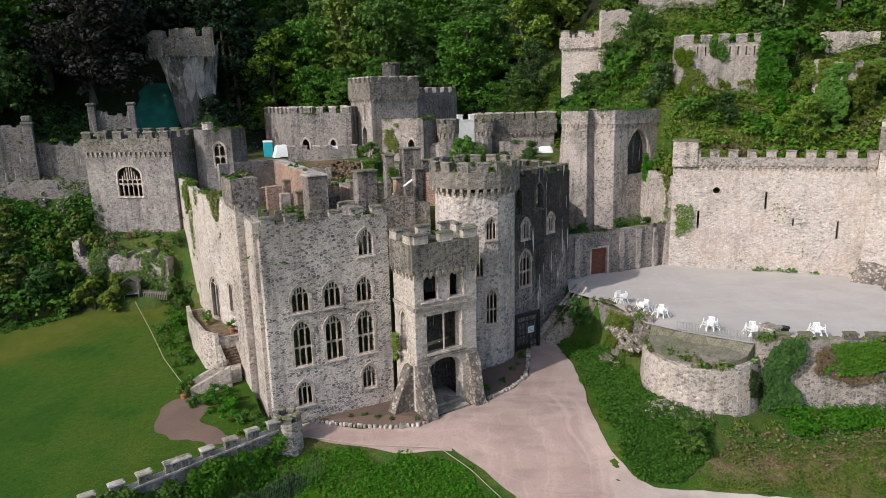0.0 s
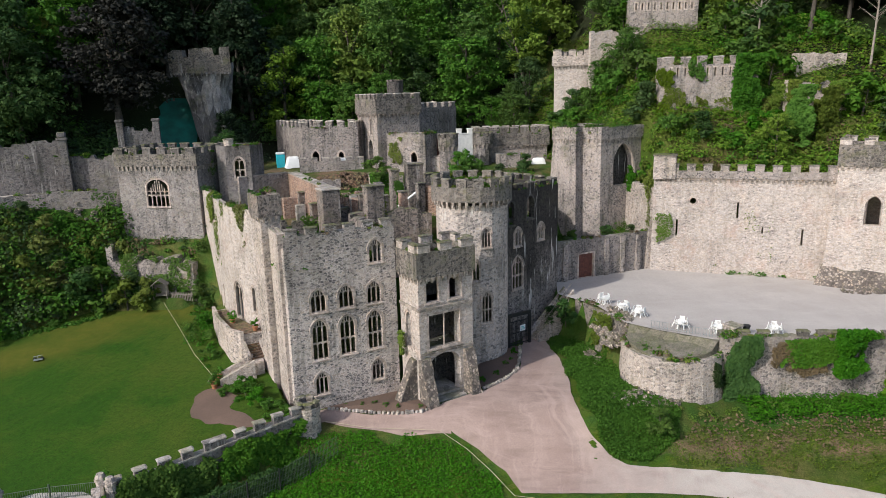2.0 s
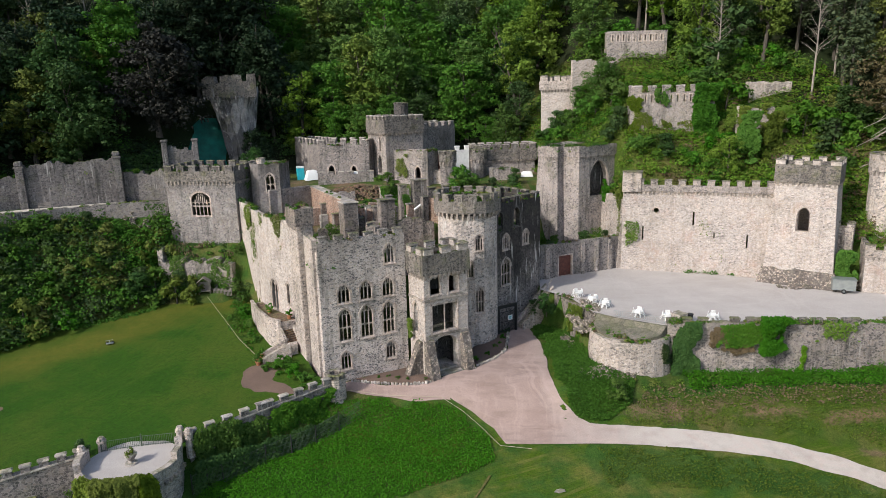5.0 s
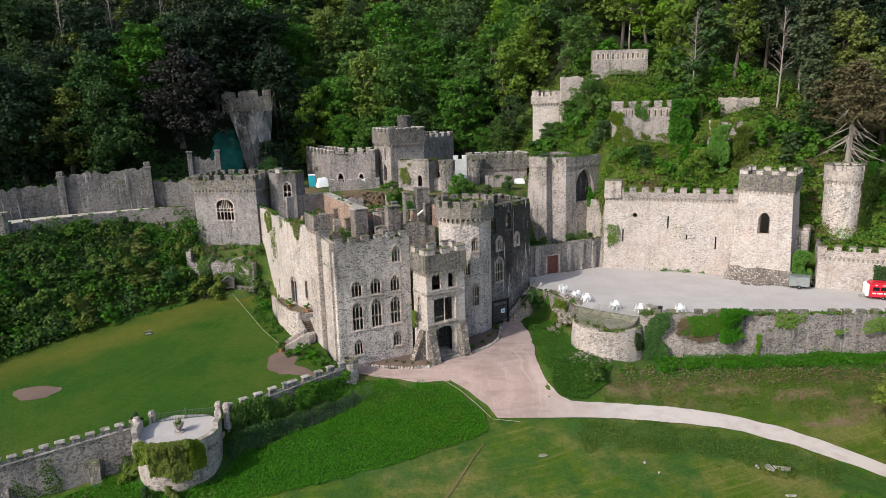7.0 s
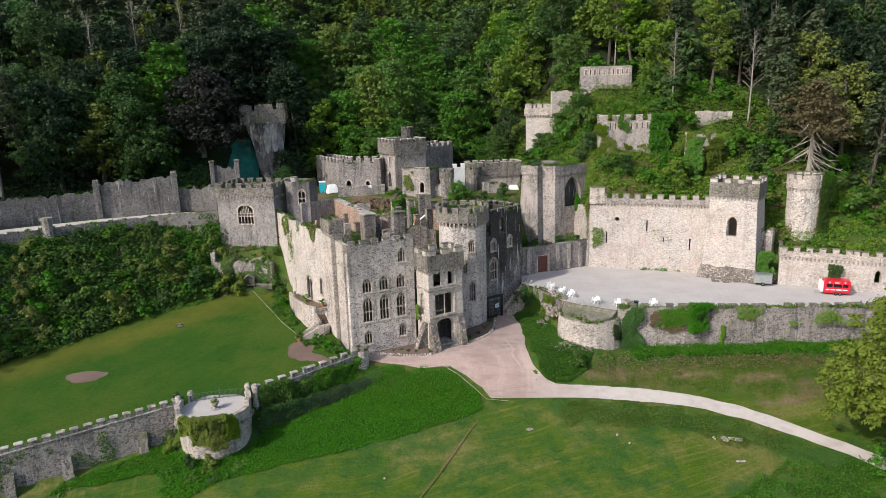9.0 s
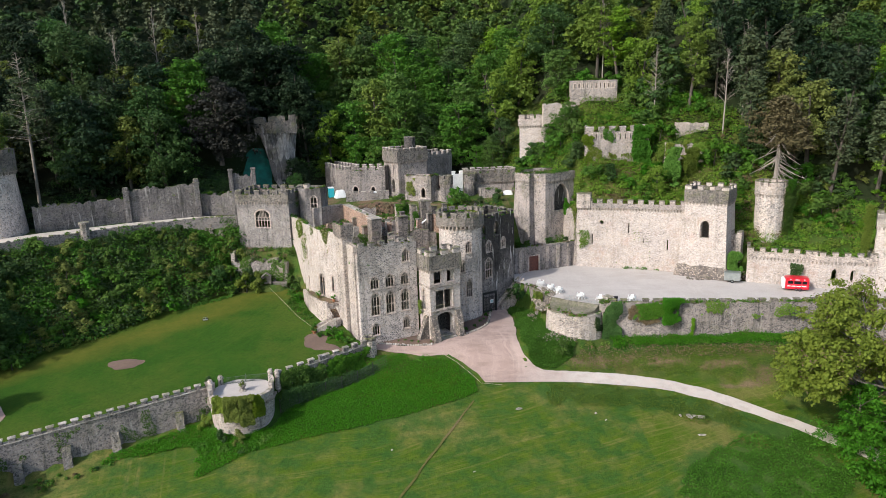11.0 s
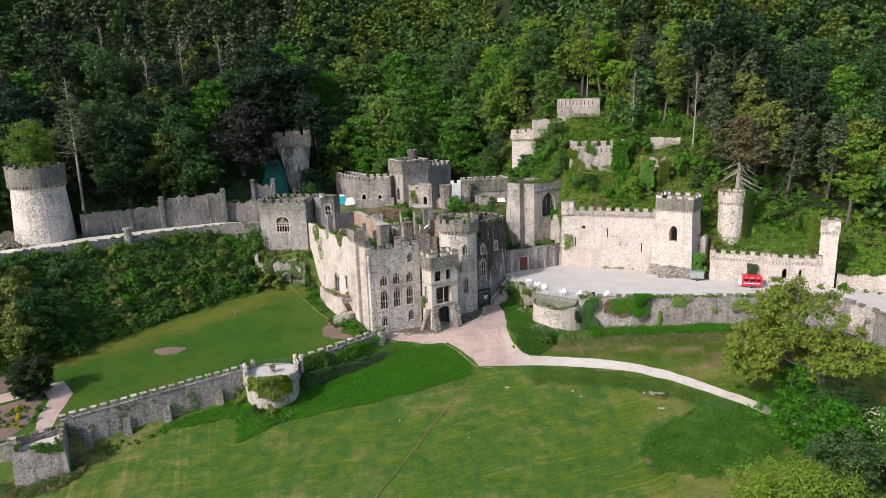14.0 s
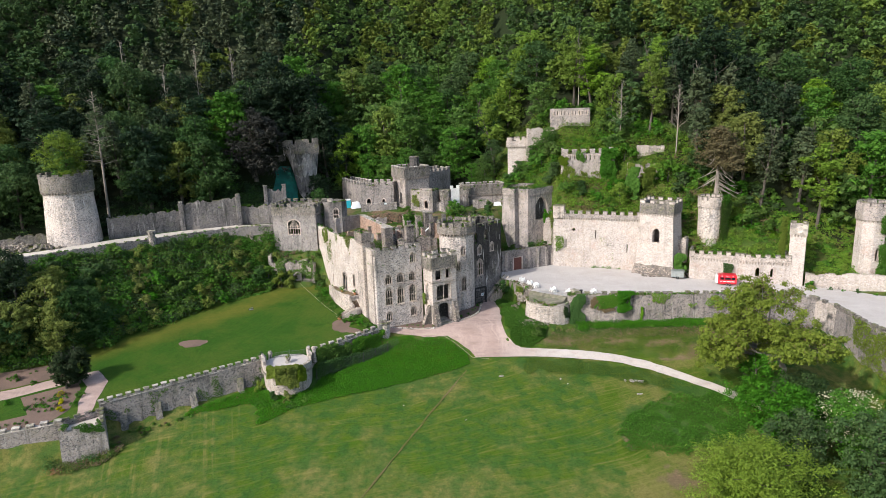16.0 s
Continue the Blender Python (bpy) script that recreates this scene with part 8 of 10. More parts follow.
def garden_chair():
    ob = thing("garden_chair", (0, 0, 0), "white plastic garden chair with armrests", "chair", "chairs round the garden tables")
    bm = bmesh.new()
    box(bm, (-0.24, -0.24, 0.42), (0.24, 0.22, 0.46), None, 0.015)
    part("seat", from_bm("seat", bm, WHITE), ob)
    bm = bmesh.new()
    for k in range(5):
        box(bm, (-0.22 + k * 0.1, -0.02, 0.0), (-0.16 + k * 0.1, 0.02, 0.42), pose(0, 0.24, 0.46, -12))
    box(bm, (-0.24, -0.025, 0.38), (0.24, 0.025, 0.47), pose(0, 0.24, 0.46, -12), 0.01)
    part("backrest", from_bm("backrest", bm, WHITE), ob)
    for sx in (-1, 1):
        bm = bmesh.new()
        box(bm, (sx * 0.26 - 0.03, -0.22, 0.64), (sx * 0.26 + 0.03, 0.28, 0.68), None, 0.01)
        part("armrest", from_bm("armrest", bm, WHITE), ob)
        for sy in (-0.22, 0.2):
            bm = bmesh.new()
            limb(bm, (sx * 0.27, sy * 1.15, 0), (sx * 0.24, sy, 0.64 if sy < 0 else 0.44), 0.03, 0.025)
            part("leg", from_bm("leg", bm, WHITE), ob)
    return ob


TABLES = [(17.0, 60.9), (18.3, 58.1), (19.4, 56.4), (22.3, 52.8), (25.2, 51.3), (30.1, 50.7)]
table0, chair0 = garden_table(), garden_chair()
first = True
for x, y in TABLES:
    m = pose(x, y, COURT_Z, 0, 0, rng.uniform(0, 90))
    if first:
        table0.matrix_basis = m
    else:
        copy_thing(table0, m)
    turn = rng.uniform(0, 90)
    for k in range(4):
        q = pose(x, y, COURT_Z, 0, 0, turn + 90 * k + rng.normal(0, 8)) @ pose(0, 0.62, 0, 24, 0, 0) @ pose(0, 0, 0.1) 
        if first and k == 0:
            chair0.matrix_basis = q
        else:
            copy_thing(chair0, q)
    first = False
bin_ob = thing("litter_bin", (27.6, 50.9, COURT_Z), "black plastic litter bin at the court edge", "bin")
bm = bmesh.new()
prism(bm, circle(27.6, 50.9, 0.3, 12), COURT_Z, COURT_Z + 0.75, -0.05)
prism(bm, circle(27.6, 50.9, 0.36, 12), COURT_Z + 0.75, COURT_Z + 0.85)
part("body", from_bm("body", bm, RUBBER), bin_ob)


def wheel(parent, x, y, z, m, r=0.33):
    bm = bmesh.new()
    n = 14
    prof = [(r * 0.55, -0.1), (r * 0.95, -0.1), (r, -0.06), (r, 0.06), (r * 0.95, 0.1), (r * 0.55, 0.1)]
    rings = [[bm.verts.new(m @ Vector((x + q * math.cos(6.2832 * i / n), y + w, z + q * math.sin(6.2832 * i / n)))) for i in range(n)] for q, w in prof]
    for a, b in zip(rings, rings[1:] + rings[:1]):
        for i in range(n):
            bm.faces.new((a[i], a[(i + 1) % n], b[(i + 1) % n], b[i]))
    w_ob = part("wheel", from_bm("wheel", bm, RUBBER), parent)
    bm = bmesh.new()
    limb(bm, m @ Vector((x, y - 0.08, z)), m @ Vector((x, y + 0.08, z)), r * 0.56, r * 0.56, 12)
    part("rim", from_bm("rim", bm, ZINC), w_ob)


def trailer(x, y, turn):
    """A red catering trailer with a white front end."""
    ob = thing("catering_trailer", (x, y, COURT_Z), "bright red catering trailer with a white front, parked on the gravel", "trailer")
    m = pose(x, y, COURT_Z, 0, 0, turn) @ Matrix.Diagonal((0.76, 0.85, 0.84, 1))
    bm = bmesh.new()
    prof = [(-2.2, 0.45), (2.4, 0.45), (2.4, 2.5), (2.2, 2.65), (-1.9, 2.65), (-2.2, 2.4)]
    L = [bm.verts.new(m @ Vector((u, -1.0, z))) for u, z in prof]
    R = [bm.verts.new(m @ Vector((u, 1.0, z))) for u, z in prof]
    bm.faces.new(L)
    bm.faces.new(R[::-1])
    for i in range(6):
        bm.faces.new((L[i], L[(i + 1) % 6], R[(i + 1) % 6], R[i]))
    body = part("body", from_bm("body", bm, REDPAINT), ob)
    bm = bmesh.new()
    box(bm, (-2.75, -0.98, 0.5), (-2.2, 0.98, 2.45), m, 0.12)
    part("front_panel", from_bm("front_panel", bm, WHITE), ob, "white moulded front end")
    bm = bmesh.new()
    box(bm, (-2.15, -0.9, 2.65), (2.3, 0.9, 2.72), m, 0.02)
    part("roof", from_bm("roof", bm, REDPAINT), ob)
    for u0, u1 in ((-1.7, -0.7), (-0.5, 0.9), (1.1, 2.0)):
        bm = bmesh.new()
        box(bm, (u0, -1.02, 1.5), (u1, -0.99, 2.05), m)
        part("window", from_bm("window", bm, DARKGLASS), ob)
    bm = bmesh.new()
    for u0, u1, z in ((-1.8, -1.2, 0.95), (-1.0, -0.2, 0.95), (0.0, 0.9, 0.95), (1.1, 1.9, 0.95), (-1.4, -1.1, 2.28), (1.3, 1.6, 2.28)):
        box(bm, (u0, -1.012, z), (u1, -1.002, z + 0.2), m)
    part("lettering", from_bm("lettering", bm, WHITE), ob, "white unreadable lettering")
    word = bpy.data.curves.new("word", "FONT")
    word.body, word.size, word.extrude, word.align_x = "DELI", 0.42, 0.006, "CENTER"
    word.materials.append(WHITE)
    part("word", word, ob, "white lettering on the red side", m @ pose(0.1, -1.012, 2.2, 90))
    for u in (0.0, 0.75):
        for s in (-0.92, 0.92):
            wheel(ob, u, s, 0.33, m)
    bm = bmesh.new()
    limb(bm, m @ Vector((-2.7, 0, 0.5)), m @ Vector((-3.6, 0, 0.45)), 0.06, 0.05)
    limb(bm, m @ Vector((-3.4, 0, 0.45)), m @ Vector((-3.4, 0, 0.0)), 0.04, 0.04)
    part("drawbar", from_bm("drawbar", bm, ZINC), ob)


trailer(58.2, 54.2, -18)
boxt = thing("box_trailer", (49.9, 60.5, COURT_Z), "small grey galvanised box trailer by the tower", "trailer")
bm = bmesh.new()
tm = pose(50.2, 60.0, COURT_Z, 0, 0, -22)
box(bm, (-1.3, -0.75, 0.4), (1.3, 0.75, 1.75), tm, 0.04)
part("body", from_bm("body", bm, ZINC), boxt)
bm = bmesh.new()
box(bm, (-1.36, -0.8, 1.75), (1.36, 0.8, 1.83), tm, 0.02)
part("lid", from_bm("lid", bm, ZINC), boxt)
for s in (-0.72, 0.72):
    wheel(boxt, 0, s, 0.3, tm, 0.3)

# ---- lawn and garden ----
def bench(x, y, z, turn):
    ob = thing("garden_bench", (x, y, z), "pale weathered timber garden bench", "bench")
    m = pose(x, y, z, 0, 0, turn)
    for k in range(3):
        bm = bmesh.new()
        box(bm, (-0.8, -0.25 + k * 0.16, 0.42), (0.8, -0.12 + k * 0.16, 0.46), m)
        part("slat", from_bm("slat", bm, TIMBER), ob)
    bm = bmesh.new()
    for k in range(3):
        box(bm, (-0.8, 0.26, 0.55 + k * 0.15), (0.8, 0.3, 0.66 + k * 0.15), m)
    part("backrest", from_bm("backrest", bm, TIMBER), ob)
    for sx in (-0.75, 0.72):
        for sy in (-0.22, 0.26):
            bm = bmesh.new()
            box(bm, (sx, sy, 0), (sx + 0.06, sy + 0.06, 0.95 if sy > 0 else 0.6), m)
            part("leg", from_bm("leg", bm, TIMBER), ob)


bench(-56.6, 74.2, ROAD_Z, 22)
arbour = thing("garden_arbour", (-32.6, 67.4, 4.2), "little pale timber arbour seat with a pitched roof", "arbour")
am = pose(-32.6, 67.4, 4.35, 0, 0, 8)
bm = bmesh.new()
for sx in (-0.75, 0.7):
    for sy in (-0.4, 0.4):
        box(bm, (sx, sy, 0), (sx + 0.07, sy + 0.07, 1.7), am)
box(bm, (-0.75, 0.4, 0.2), (0.75, 0.45, 1.6), am)
box(bm, (-0.7, -0.35, 0.4), (0.7, 0.4, 0.46), am)
part("seat_frame", from_bm("seat_frame", bm, TIMBER), arbour)
for s in (-1, 1):
    bm = bmesh.new()
    box(bm, (0, -0.6, 0), (1.1, 0.6, 0.05), am @ Matrix.Translation((0, 0, 2.3)) @ Matrix.Rotation(radians(90 - s * 90), 4, "Z") @ Matrix.Rotation(radians(36), 4, "Y"))
    part("roof", from_bm("roof", bm, TIMBER), arbour)
fence = thing("picket_fence", (-30.2, 67.2, 4.2), "short low timber fence beside the arbour", "fence")
for k in range(14):
    bm = bmesh.new()
    x, y = -31.5 + k * 0.2, 67.4 - k * 0.04
    box(bm, (x, y, 4.1), (x + 0.07, y + 0.05, 5.1))
    part("picket", from_bm("picket", bm, TIMBER), fence)
bm = bmesh.new()
limb(bm, (-31.5, 67.42, 4.85), (-28.8, 66.9, 4.85), 0.04, 0.04)
part("rail", from_bm("rail", bm, TIMBER), fence)

railing = thing("terrace_railing", (-28, 35.3, -0.6), "low green metal railing between lawn and bastion", "railing")
rp = [(-31.2, 34.4), (-28.0, 35.3), (-24.8, 35.8)]
for a, b in zip(rp, rp[1:]):
    a, b = Vector(a), Vector(b)
    bm = bmesh.new()
    for k in range(23):
        p = a.lerp(b, k / 22)
        box(bm, (p.x - 0.012, p.y - 0.012, -0.6), (p.x + 0.012, p.y + 0.012, 0.45))
    for z in (-0.45, 0.42):
        limb(bm, (a.x, a.y, z), (b.x, b.y, z), 0.025, 0.025)
    part("panel", from_bm("panel", bm, GREENRAIL), railing)
for p in rp:
    bm = bmesh.new()
    box(bm, (p[0] - 0.05, p[1] - 0.05, -0.8), (p[0] + 0.05, p[1] + 0.05, 0.65))
    part("post", from_bm("post", bm, GREENRAIL), railing)
mesh_fence = thing("mesh_fence", (-16, 39, -3.5), "dark green welded mesh fence below the hedge", "fence")
fence_line = [(-23.0, 33.2), (-20.65, 34.6), (-17.3, 37.0), (-13.0, 39.6), (-8.8, 42.4)]
for a, b in zip(fence_line, fence_line[1:]):
    a, b = Vector(a), Vector(b)
    n = int((b - a).length / 0.12)
    za, zb = gz(*a), gz(*b)
    bm = bmesh.new()
    for k in range(n):
        p, z = a.lerp(b, k / n), za + (zb - za) * k / n
        box(bm, (p.x - 0.008, p.y - 0.008, z + 0.05), (p.x + 0.008, p.y + 0.008, z + 1.9))
    for h in (0.1, 0.5, 0.9, 1.3, 1.85):
        limb(bm, (a.x, a.y, za + h), (b.x, b.y, zb + h), 0.016, 0.016, 4)
    tagged(part("panel", from_bm("panel", bm, GREENRAIL), mesh_fence), kind="stuff")
    for k in range(2):
        p, z = a.lerp(b, k / 2), za + (zb - za) * k / 2
        bm = bmesh.new()
        box(bm, (p.x - 0.04, p.y - 0.04, z - 0.2), (p.x + 0.04, p.y + 0.04, z + 2.05))
        part("post", from_bm("post", bm, IRON), mesh_fence)
SX, SY = -40.1, 55.2
sprinkler = thing("lawn_sprinkler", (SX, SY, 0), "small grey wheeled sprinkler standing on the lawn", "sprinkler")
sm = pose(SX, SY, float(lawn_z(SX, SY)), 0, 0, 25)
for w in (-0.3, 0.3):
    wheel(sprinkler, w, 0.25, 0.16, sm, 0.16)
bm = bmesh.new()
box(bm, (-0.4, -0.25, 0.12), (0.4, 0.2, 0.2), sm, 0.02)
limb(bm, sm @ Vector((0, 0, 0.2)), sm @ Vector((0, 0, 0.55)), 0.04, 0.03)
limb(bm, sm @ Vector((-0.4, 0, 0.5)), sm @ Vector((0.4, 0, 0.55)), 0.03, 0.03)
part("frame", from_bm("frame", bm, ZINC), sprinkler)
court_rail = thing("court_railing", (21, 53, COURT_Z), "thin grey metal railing above the bastion", "railing")
for k in range(24):
    bm = bmesh.new()
    x, y = 19.6 + k * 0.21, 53.0 - k * 0.13
    box(bm, (x - 0.015, y - 0.015, 3.6), (x + 0.015, y + 0.015, 5.3))
    part("bar", from_bm("bar", bm, ZINC), court_rail)
for z in (4.7, 5.28):
    bm = bmesh.new()
    limb(bm, (19.5, 53.05, z), (24.6, 49.9, z), 0.025, 0.025)
    part("rail", from_bm("rail", bm, ZINC), court_rail)

urn = thing("stone_urn", (-27.6, 32.3, -0.55), "white stone urn with a plant on the bastion", "urn")
bm = bmesh.new()
ux, uy = -27.6, 32.3
for r0, r1, z0, z1 in ((0.55, 0.5, 0, 0.15), (0.3, 0.22, 0.15, 0.35), (0.24, 0.5, 0.35, 0.75), (0.5, 0.56, 0.75, 0.95)):
    a = [bm.verts.new((ux + r0 * math.cos(i * 0.3927), uy + r0 * math.sin(i * 0.3927), z0 - 0.55)) for i in range(16)]
    b = [bm.verts.new((ux + r1 * math.cos(i * 0.3927), uy + r1 * math.sin(i * 0.3927), z1 - 0.55)) for i in range(16)]
    for i in range(16):
        bm.faces.new((a[i], a[(i + 1) % 16], b[(i + 1) % 16], b[i]))
    bm.faces.new(b)
    bm.faces.new(a[::-1])
part("bowl", from_bm("bowl", bm, COPING), urn)
P, N = crown_points(rng, 0.9, 0.5, 0.3, 6, 22, 0.0)
part("foliage", leaf_cards(P + np.array([ux, uy, 0]), N, 0.13, LEAVES["olive"], "foliage"), urn)

# garden beyond the corner bastion
ribbon("garden_path", [(-57.2, 17.6), (-59.4, 22.0), (-60.4, 27.2), (-62.4, 29.4), (-66, 27.4), (-72, 24.0), (-90, 18)], [(-55.8, 18.6), (-56.8, 23.0), (-57.6, 28.8), (-61.0, 32.4), (-66.4, 30.4), (-73, 27.0), (-91, 21)], DRIVE, "pale curving garden path", "path", 0.05, 4, 0.6, lawn_z, 0.1)
flat_sheet("garden_bed", [(-60, 20.5), (-61.2, 26.6), (-62.6, 28.6), (-66, 26.6), (-70, 24.4), (-66, 19.4), (-84, 11.4), (-86, 8.6), (-62, 15.8)], lawn_z, SOIL, "bare brown garden bed inside the wall", "flower bed", 0.02)
flat_sheet("garden_bed", [(-66.4, 31), (-73, 27.6), (-91, 21.6), (-91, 29), (-72, 34.5), (-66, 36)], lawn_z, SOIL, "bare brown garden bed beside the path", "flower bed", 0.02)
tree_kind("yew", 4.6, 2.4, "yew", 90, 40, 0.17, -0.9, 0.03, "clipped black-green yew, narrow at its foot", low=0.0, trunk_r=0.14, group="pair of yews")
plant("yew", -63.7, 26.9, float(lawn_z(0, 26.9)), 1.45)
plant("yew", -62.4, 28.6, float(lawn_z(0, 28.6)), 1.5)
tree_kind("gold", 1.0, 1.2, "yellow", 8, 40, 0.14, clear=0.0, label="small golden shrub in a row", low=0.0, trunk_r=0.04, kind="shrub", group="golden shrubs")
for x, y in ((-63.4, 24.6), (-62.3, 22.2), (-61.2, 20.2)):
    plant("gold", x, y, float(lawn_z(x, y)), 1.0)
for x, y, s in ((-59.6, 21.8, 0.4), (-60.2, 24.0, 0.45), (-66.5, 29.2, 0.4), (-69, 33, 0.5), (-70, 28.5, 0.35), (-74, 30, 0.5), (-63.8, 40.6, 1.0), (-62.8, 42.6, 0.6), (-71, 22.4, 0.35)):
    plant("bush2", x, y, float(lawn_z(x, y)), s, label="low green garden shrub", group="garden shrubs")

# ---- big trees near the meadow and garden ----
def open_tree(key, h, w, label, leaves, seed):
    """A broad open-crowned tree: pale forking limbs, fine twigs, sprays of leaves at the ends, thinner towards the middle of its head."""
    gen = np.random.default_rng(seed)
    ob = thing("tree", (0, 0, 0), label, "tree", "meadow trees")
    bm, tips = bmesh.new(), []

    def fork(p, d, length, r, level):
        q = p + d * length
        limb(bm, p, q, r, r * 0.68, 7 if level < 2 else 4)
        if level == 5:
            tips.append(q)
            return
        for k in range(4 if level == 0 else (3 if level < 4 else 2)):
            side = Vector((gen.normal(0, 1), gen.normal(0, 1), gen.normal(0.1, 0.55)))
            e = (d + side * (0.85 if level == 0 else 0.62)).normalized()
            fork(q, e, length * gen.uniform(0.6, 0.86), r * 0.58, level + 1)

    fork(Vector((0, 0, -0.4)), Vector((0.05, 0.0, 1.0)), h * 0.2, 0.3, 0)
    T = np.array([tuple(t) for t in tips])
    fit = np.array([w / 2, w / 2, h - 1.0]) / np.abs(T).max(0)
    bmesh.ops.transform(bm, matrix=Matrix.Diagonal((*fit, 1)), verts=bm.verts)
    part("trunk", from_bm("trunk", bm, SYCAMORE_BARK), ob, "pale grey trunk and forking limbs")
    T = np.repeat(T * fit, 4, 0)
    T += gen.normal(0, 1.0, T.shape) * (np.arange(len(T)) % 4 > 0)[:, None]
    P, N, B, M = [], [], [], []
    for t in T:
        mid = math.hypot(t[0] + 1.5, t[1]) < w * 0.24 and t[2] > h * 0.6
        d = gen.normal(0, 1, (44 if mid else 66, 3))
        d /= np.linalg.norm(d, axis=1)[:, None]
        P.append(t + d * gen.uniform(0.3, 1.0, (len(d), 1)) * np.array([0.95, 0.95, 0.6]))
        N.append(d + np.array([0, 0, 0.7]))
        if mid or gen.random() < 0.25:
            B.append(t + gen.normal(0, 0.5, (16, 3)))
            M.append(gen.normal(0, 1, (16, 3)))
    part("crown", leaf_cards(np.concatenate(P), np.concatenate(N), 0.27, LEAVES[leaves], "crown", 1.3, gen, 3), ob)
    tagged(part("twig_haze", leaf_cards(np.concatenate(B), np.concatenate(M), 0.12, LEAVES["dry"], "twig_haze", 4.0, gen, 3), ob, "fine brown twigs not yet in leaf"), kind="stuff")
    TREES[key] = [ob, False]


open_tree("sycamore", 17, 25, "broad thin-leaved sycamore with pale limbs by the drive", "sycamore", 5)
tree_kind("dome", 12, 19, "spring", 480, 34, 0.27, 0.0, 0.04, "dense yellow-green domed tree in the meadow corner", 0.0, 0.4, group="meadow trees")
tree_kind("chestnut", 12, 11, "mid", 260, 24, 0.3, 0.0, 0.12, "horse chestnut covered in cream blossom candles", 0.0, 0.4, group="meadow trees")
gen = np.random.default_rng(91)
P, N = crown_points(gen, 11.3, 10.8, 1.5, 230, 6, 0.35)
part("blossom", leaf_cards(P, N, 0.15, LEAVES["blossom"], "blossom", 1.9, gen), TREES["chestnut"][0], "cream blossom candles")
tree_kind("garden_tree", 12, 12, "dark", 260, 22, 0.34, 0.0, 0.1, "dark spreading tree at the garden edge", 0.0, 0.4, group="garden trees")
tree_kind("green_tree", 12, 13, "ivy", 280, 22, 0.34, 0.0, 0.06, "rounded mid-green tree in the meadow corner", 0.0, 0.4, group="meadow trees")
for key, x, y, s in (("sycamore", 56.0, 25.5, 1.0), ("green_tree", 50.5, 22.5, 0.72), ("dome", 40.0, -1.0, 0.92), ("green_tree", 49.5, 12.5, 0.9), ("garden_tree", 54.5, 16.5, 0.8), ("garden_tree", 56, 2.0, 0.95), ("chestnut", 57.0, 8.5, 1.0), ("garden_tree", 63, 1, 0.9), ("green_tree", 69, 11, 0.85), ("garden_tree", 48, 5.5, 0.8)):
    plant(key, x, y, float(ground_z(x, y)) - 0.3, s)
for key, x, y, s in (("olive", -73, 40.5, 0.95), ("garden_tree", -80, 34, 1.0), ("dark", -66.5, 42.5, 0.75), ("garden_tree", -88, 36, 1.1), ("olive", -74, 45, 0.75), ("dark", -84, 41, 0.8), ("olive", -70.0, 37.0, 0.8), ("olive", -77, 36.0, 0.85), ("garden_tree", -69, 41, 0.9), ("shade", -79, 41, 0.8), ("mid", -95, 38, 0.8), ("garden_tree", -97, 30, 1.0)):
    plant(key, x, y, float(ground_z(x, y)) - 0.3, s, group="garden trees")
tree_kind("tower_tree", 11.5, 11.0, "spring", 260, 20, 0.28, clear=0.02, label="bushy young tree growing on the tower top", trunk_r=0.2, group="")
plant("tower_tree", -80.6, 66.2, 28.8, 0.95, label="bushy young tree growing on the tower top", group="")
plant("mid2", -79.4, 65.2, 28.4, 0.62, label="bushy young tree growing on the tower top", group="")
plant("bush4", -77.8, 65.0, 29.2, 1.0, label="shrub growing on the tower top", group="tower-top plants")
plant("light", 42.0, 77.0, float(ground_z(42, 77)) - 0.5, 0.55, label="bright spreading maple on the rocky slope", group="")


def bare_tree(x, y, z, h, label, r=0.22, limbs=34, spread=3.2, start=0.25, droop=-0.05, mat=None):
    ob = thing("dead_tree", (x, y, z), label, "tree")
    gen = np.random.default_rng(int(abs(x) * 10))
    bm = bmesh.new()
    limb(bm, (x, y, z - 0.5), (x + 0.2, y, z + h * 0.5), r, r * 0.65, 8)
    limb(bm, (x + 0.2, y, z + h * 0.5), (x + 0.1, y, z + h), r * 0.65, r * 0.1, 6)
    part("trunk", from_bm("trunk", bm, mat or DEADWOOD), ob)
    bm = bmesh.new()
    for k in range(limbs):
        u = start + (0.97 - start) * k / limbs
        a = gen.uniform(0, 6.28)
        p = Vector((x + 0.2, y, z + h * u))
        e = spread * (1.15 - u) * gen.uniform(0.6, 1.1)
        q = p + Vector((math.cos(a) * e, math.sin(a) * e, droop * h + gen.uniform(-0.4, 0.5)))
        limb(bm, p, q, r * 0.22, r * 0.05, 5)
        for t in range(3):
            w = p.lerp(q, gen.uniform(0.4, 0.9))
            limb(bm, w, w + Vector((gen.normal(0, 0.5), gen.normal(0, 0.5), gen.normal(0.1, 0.3))), r * 0.08, r * 0.03, 4)
    part("branchwork", from_bm("branchwork", bm, mat or DEADWOOD), ob)
    return ob


cedar = bare_tree(61.6, 70.5, 17.5, 16.5, "old conifer, its lower limbs bare and drooping, its head brown-green", 0.5, 64, 6.0, 0.17, -0.15)
gen = np.random.default_rng(77)
P, N = crown_points(gen, 13, 11.0, 25.0, 300, 34, 0.0)
P, N = P[P[:, 2] > 25.6 + 0.3 * np.abs(P[:, 0] - 2.0)], N[P[:, 2] > 25.6 + 0.3 * np.abs(P[:, 0] - 2.0)]
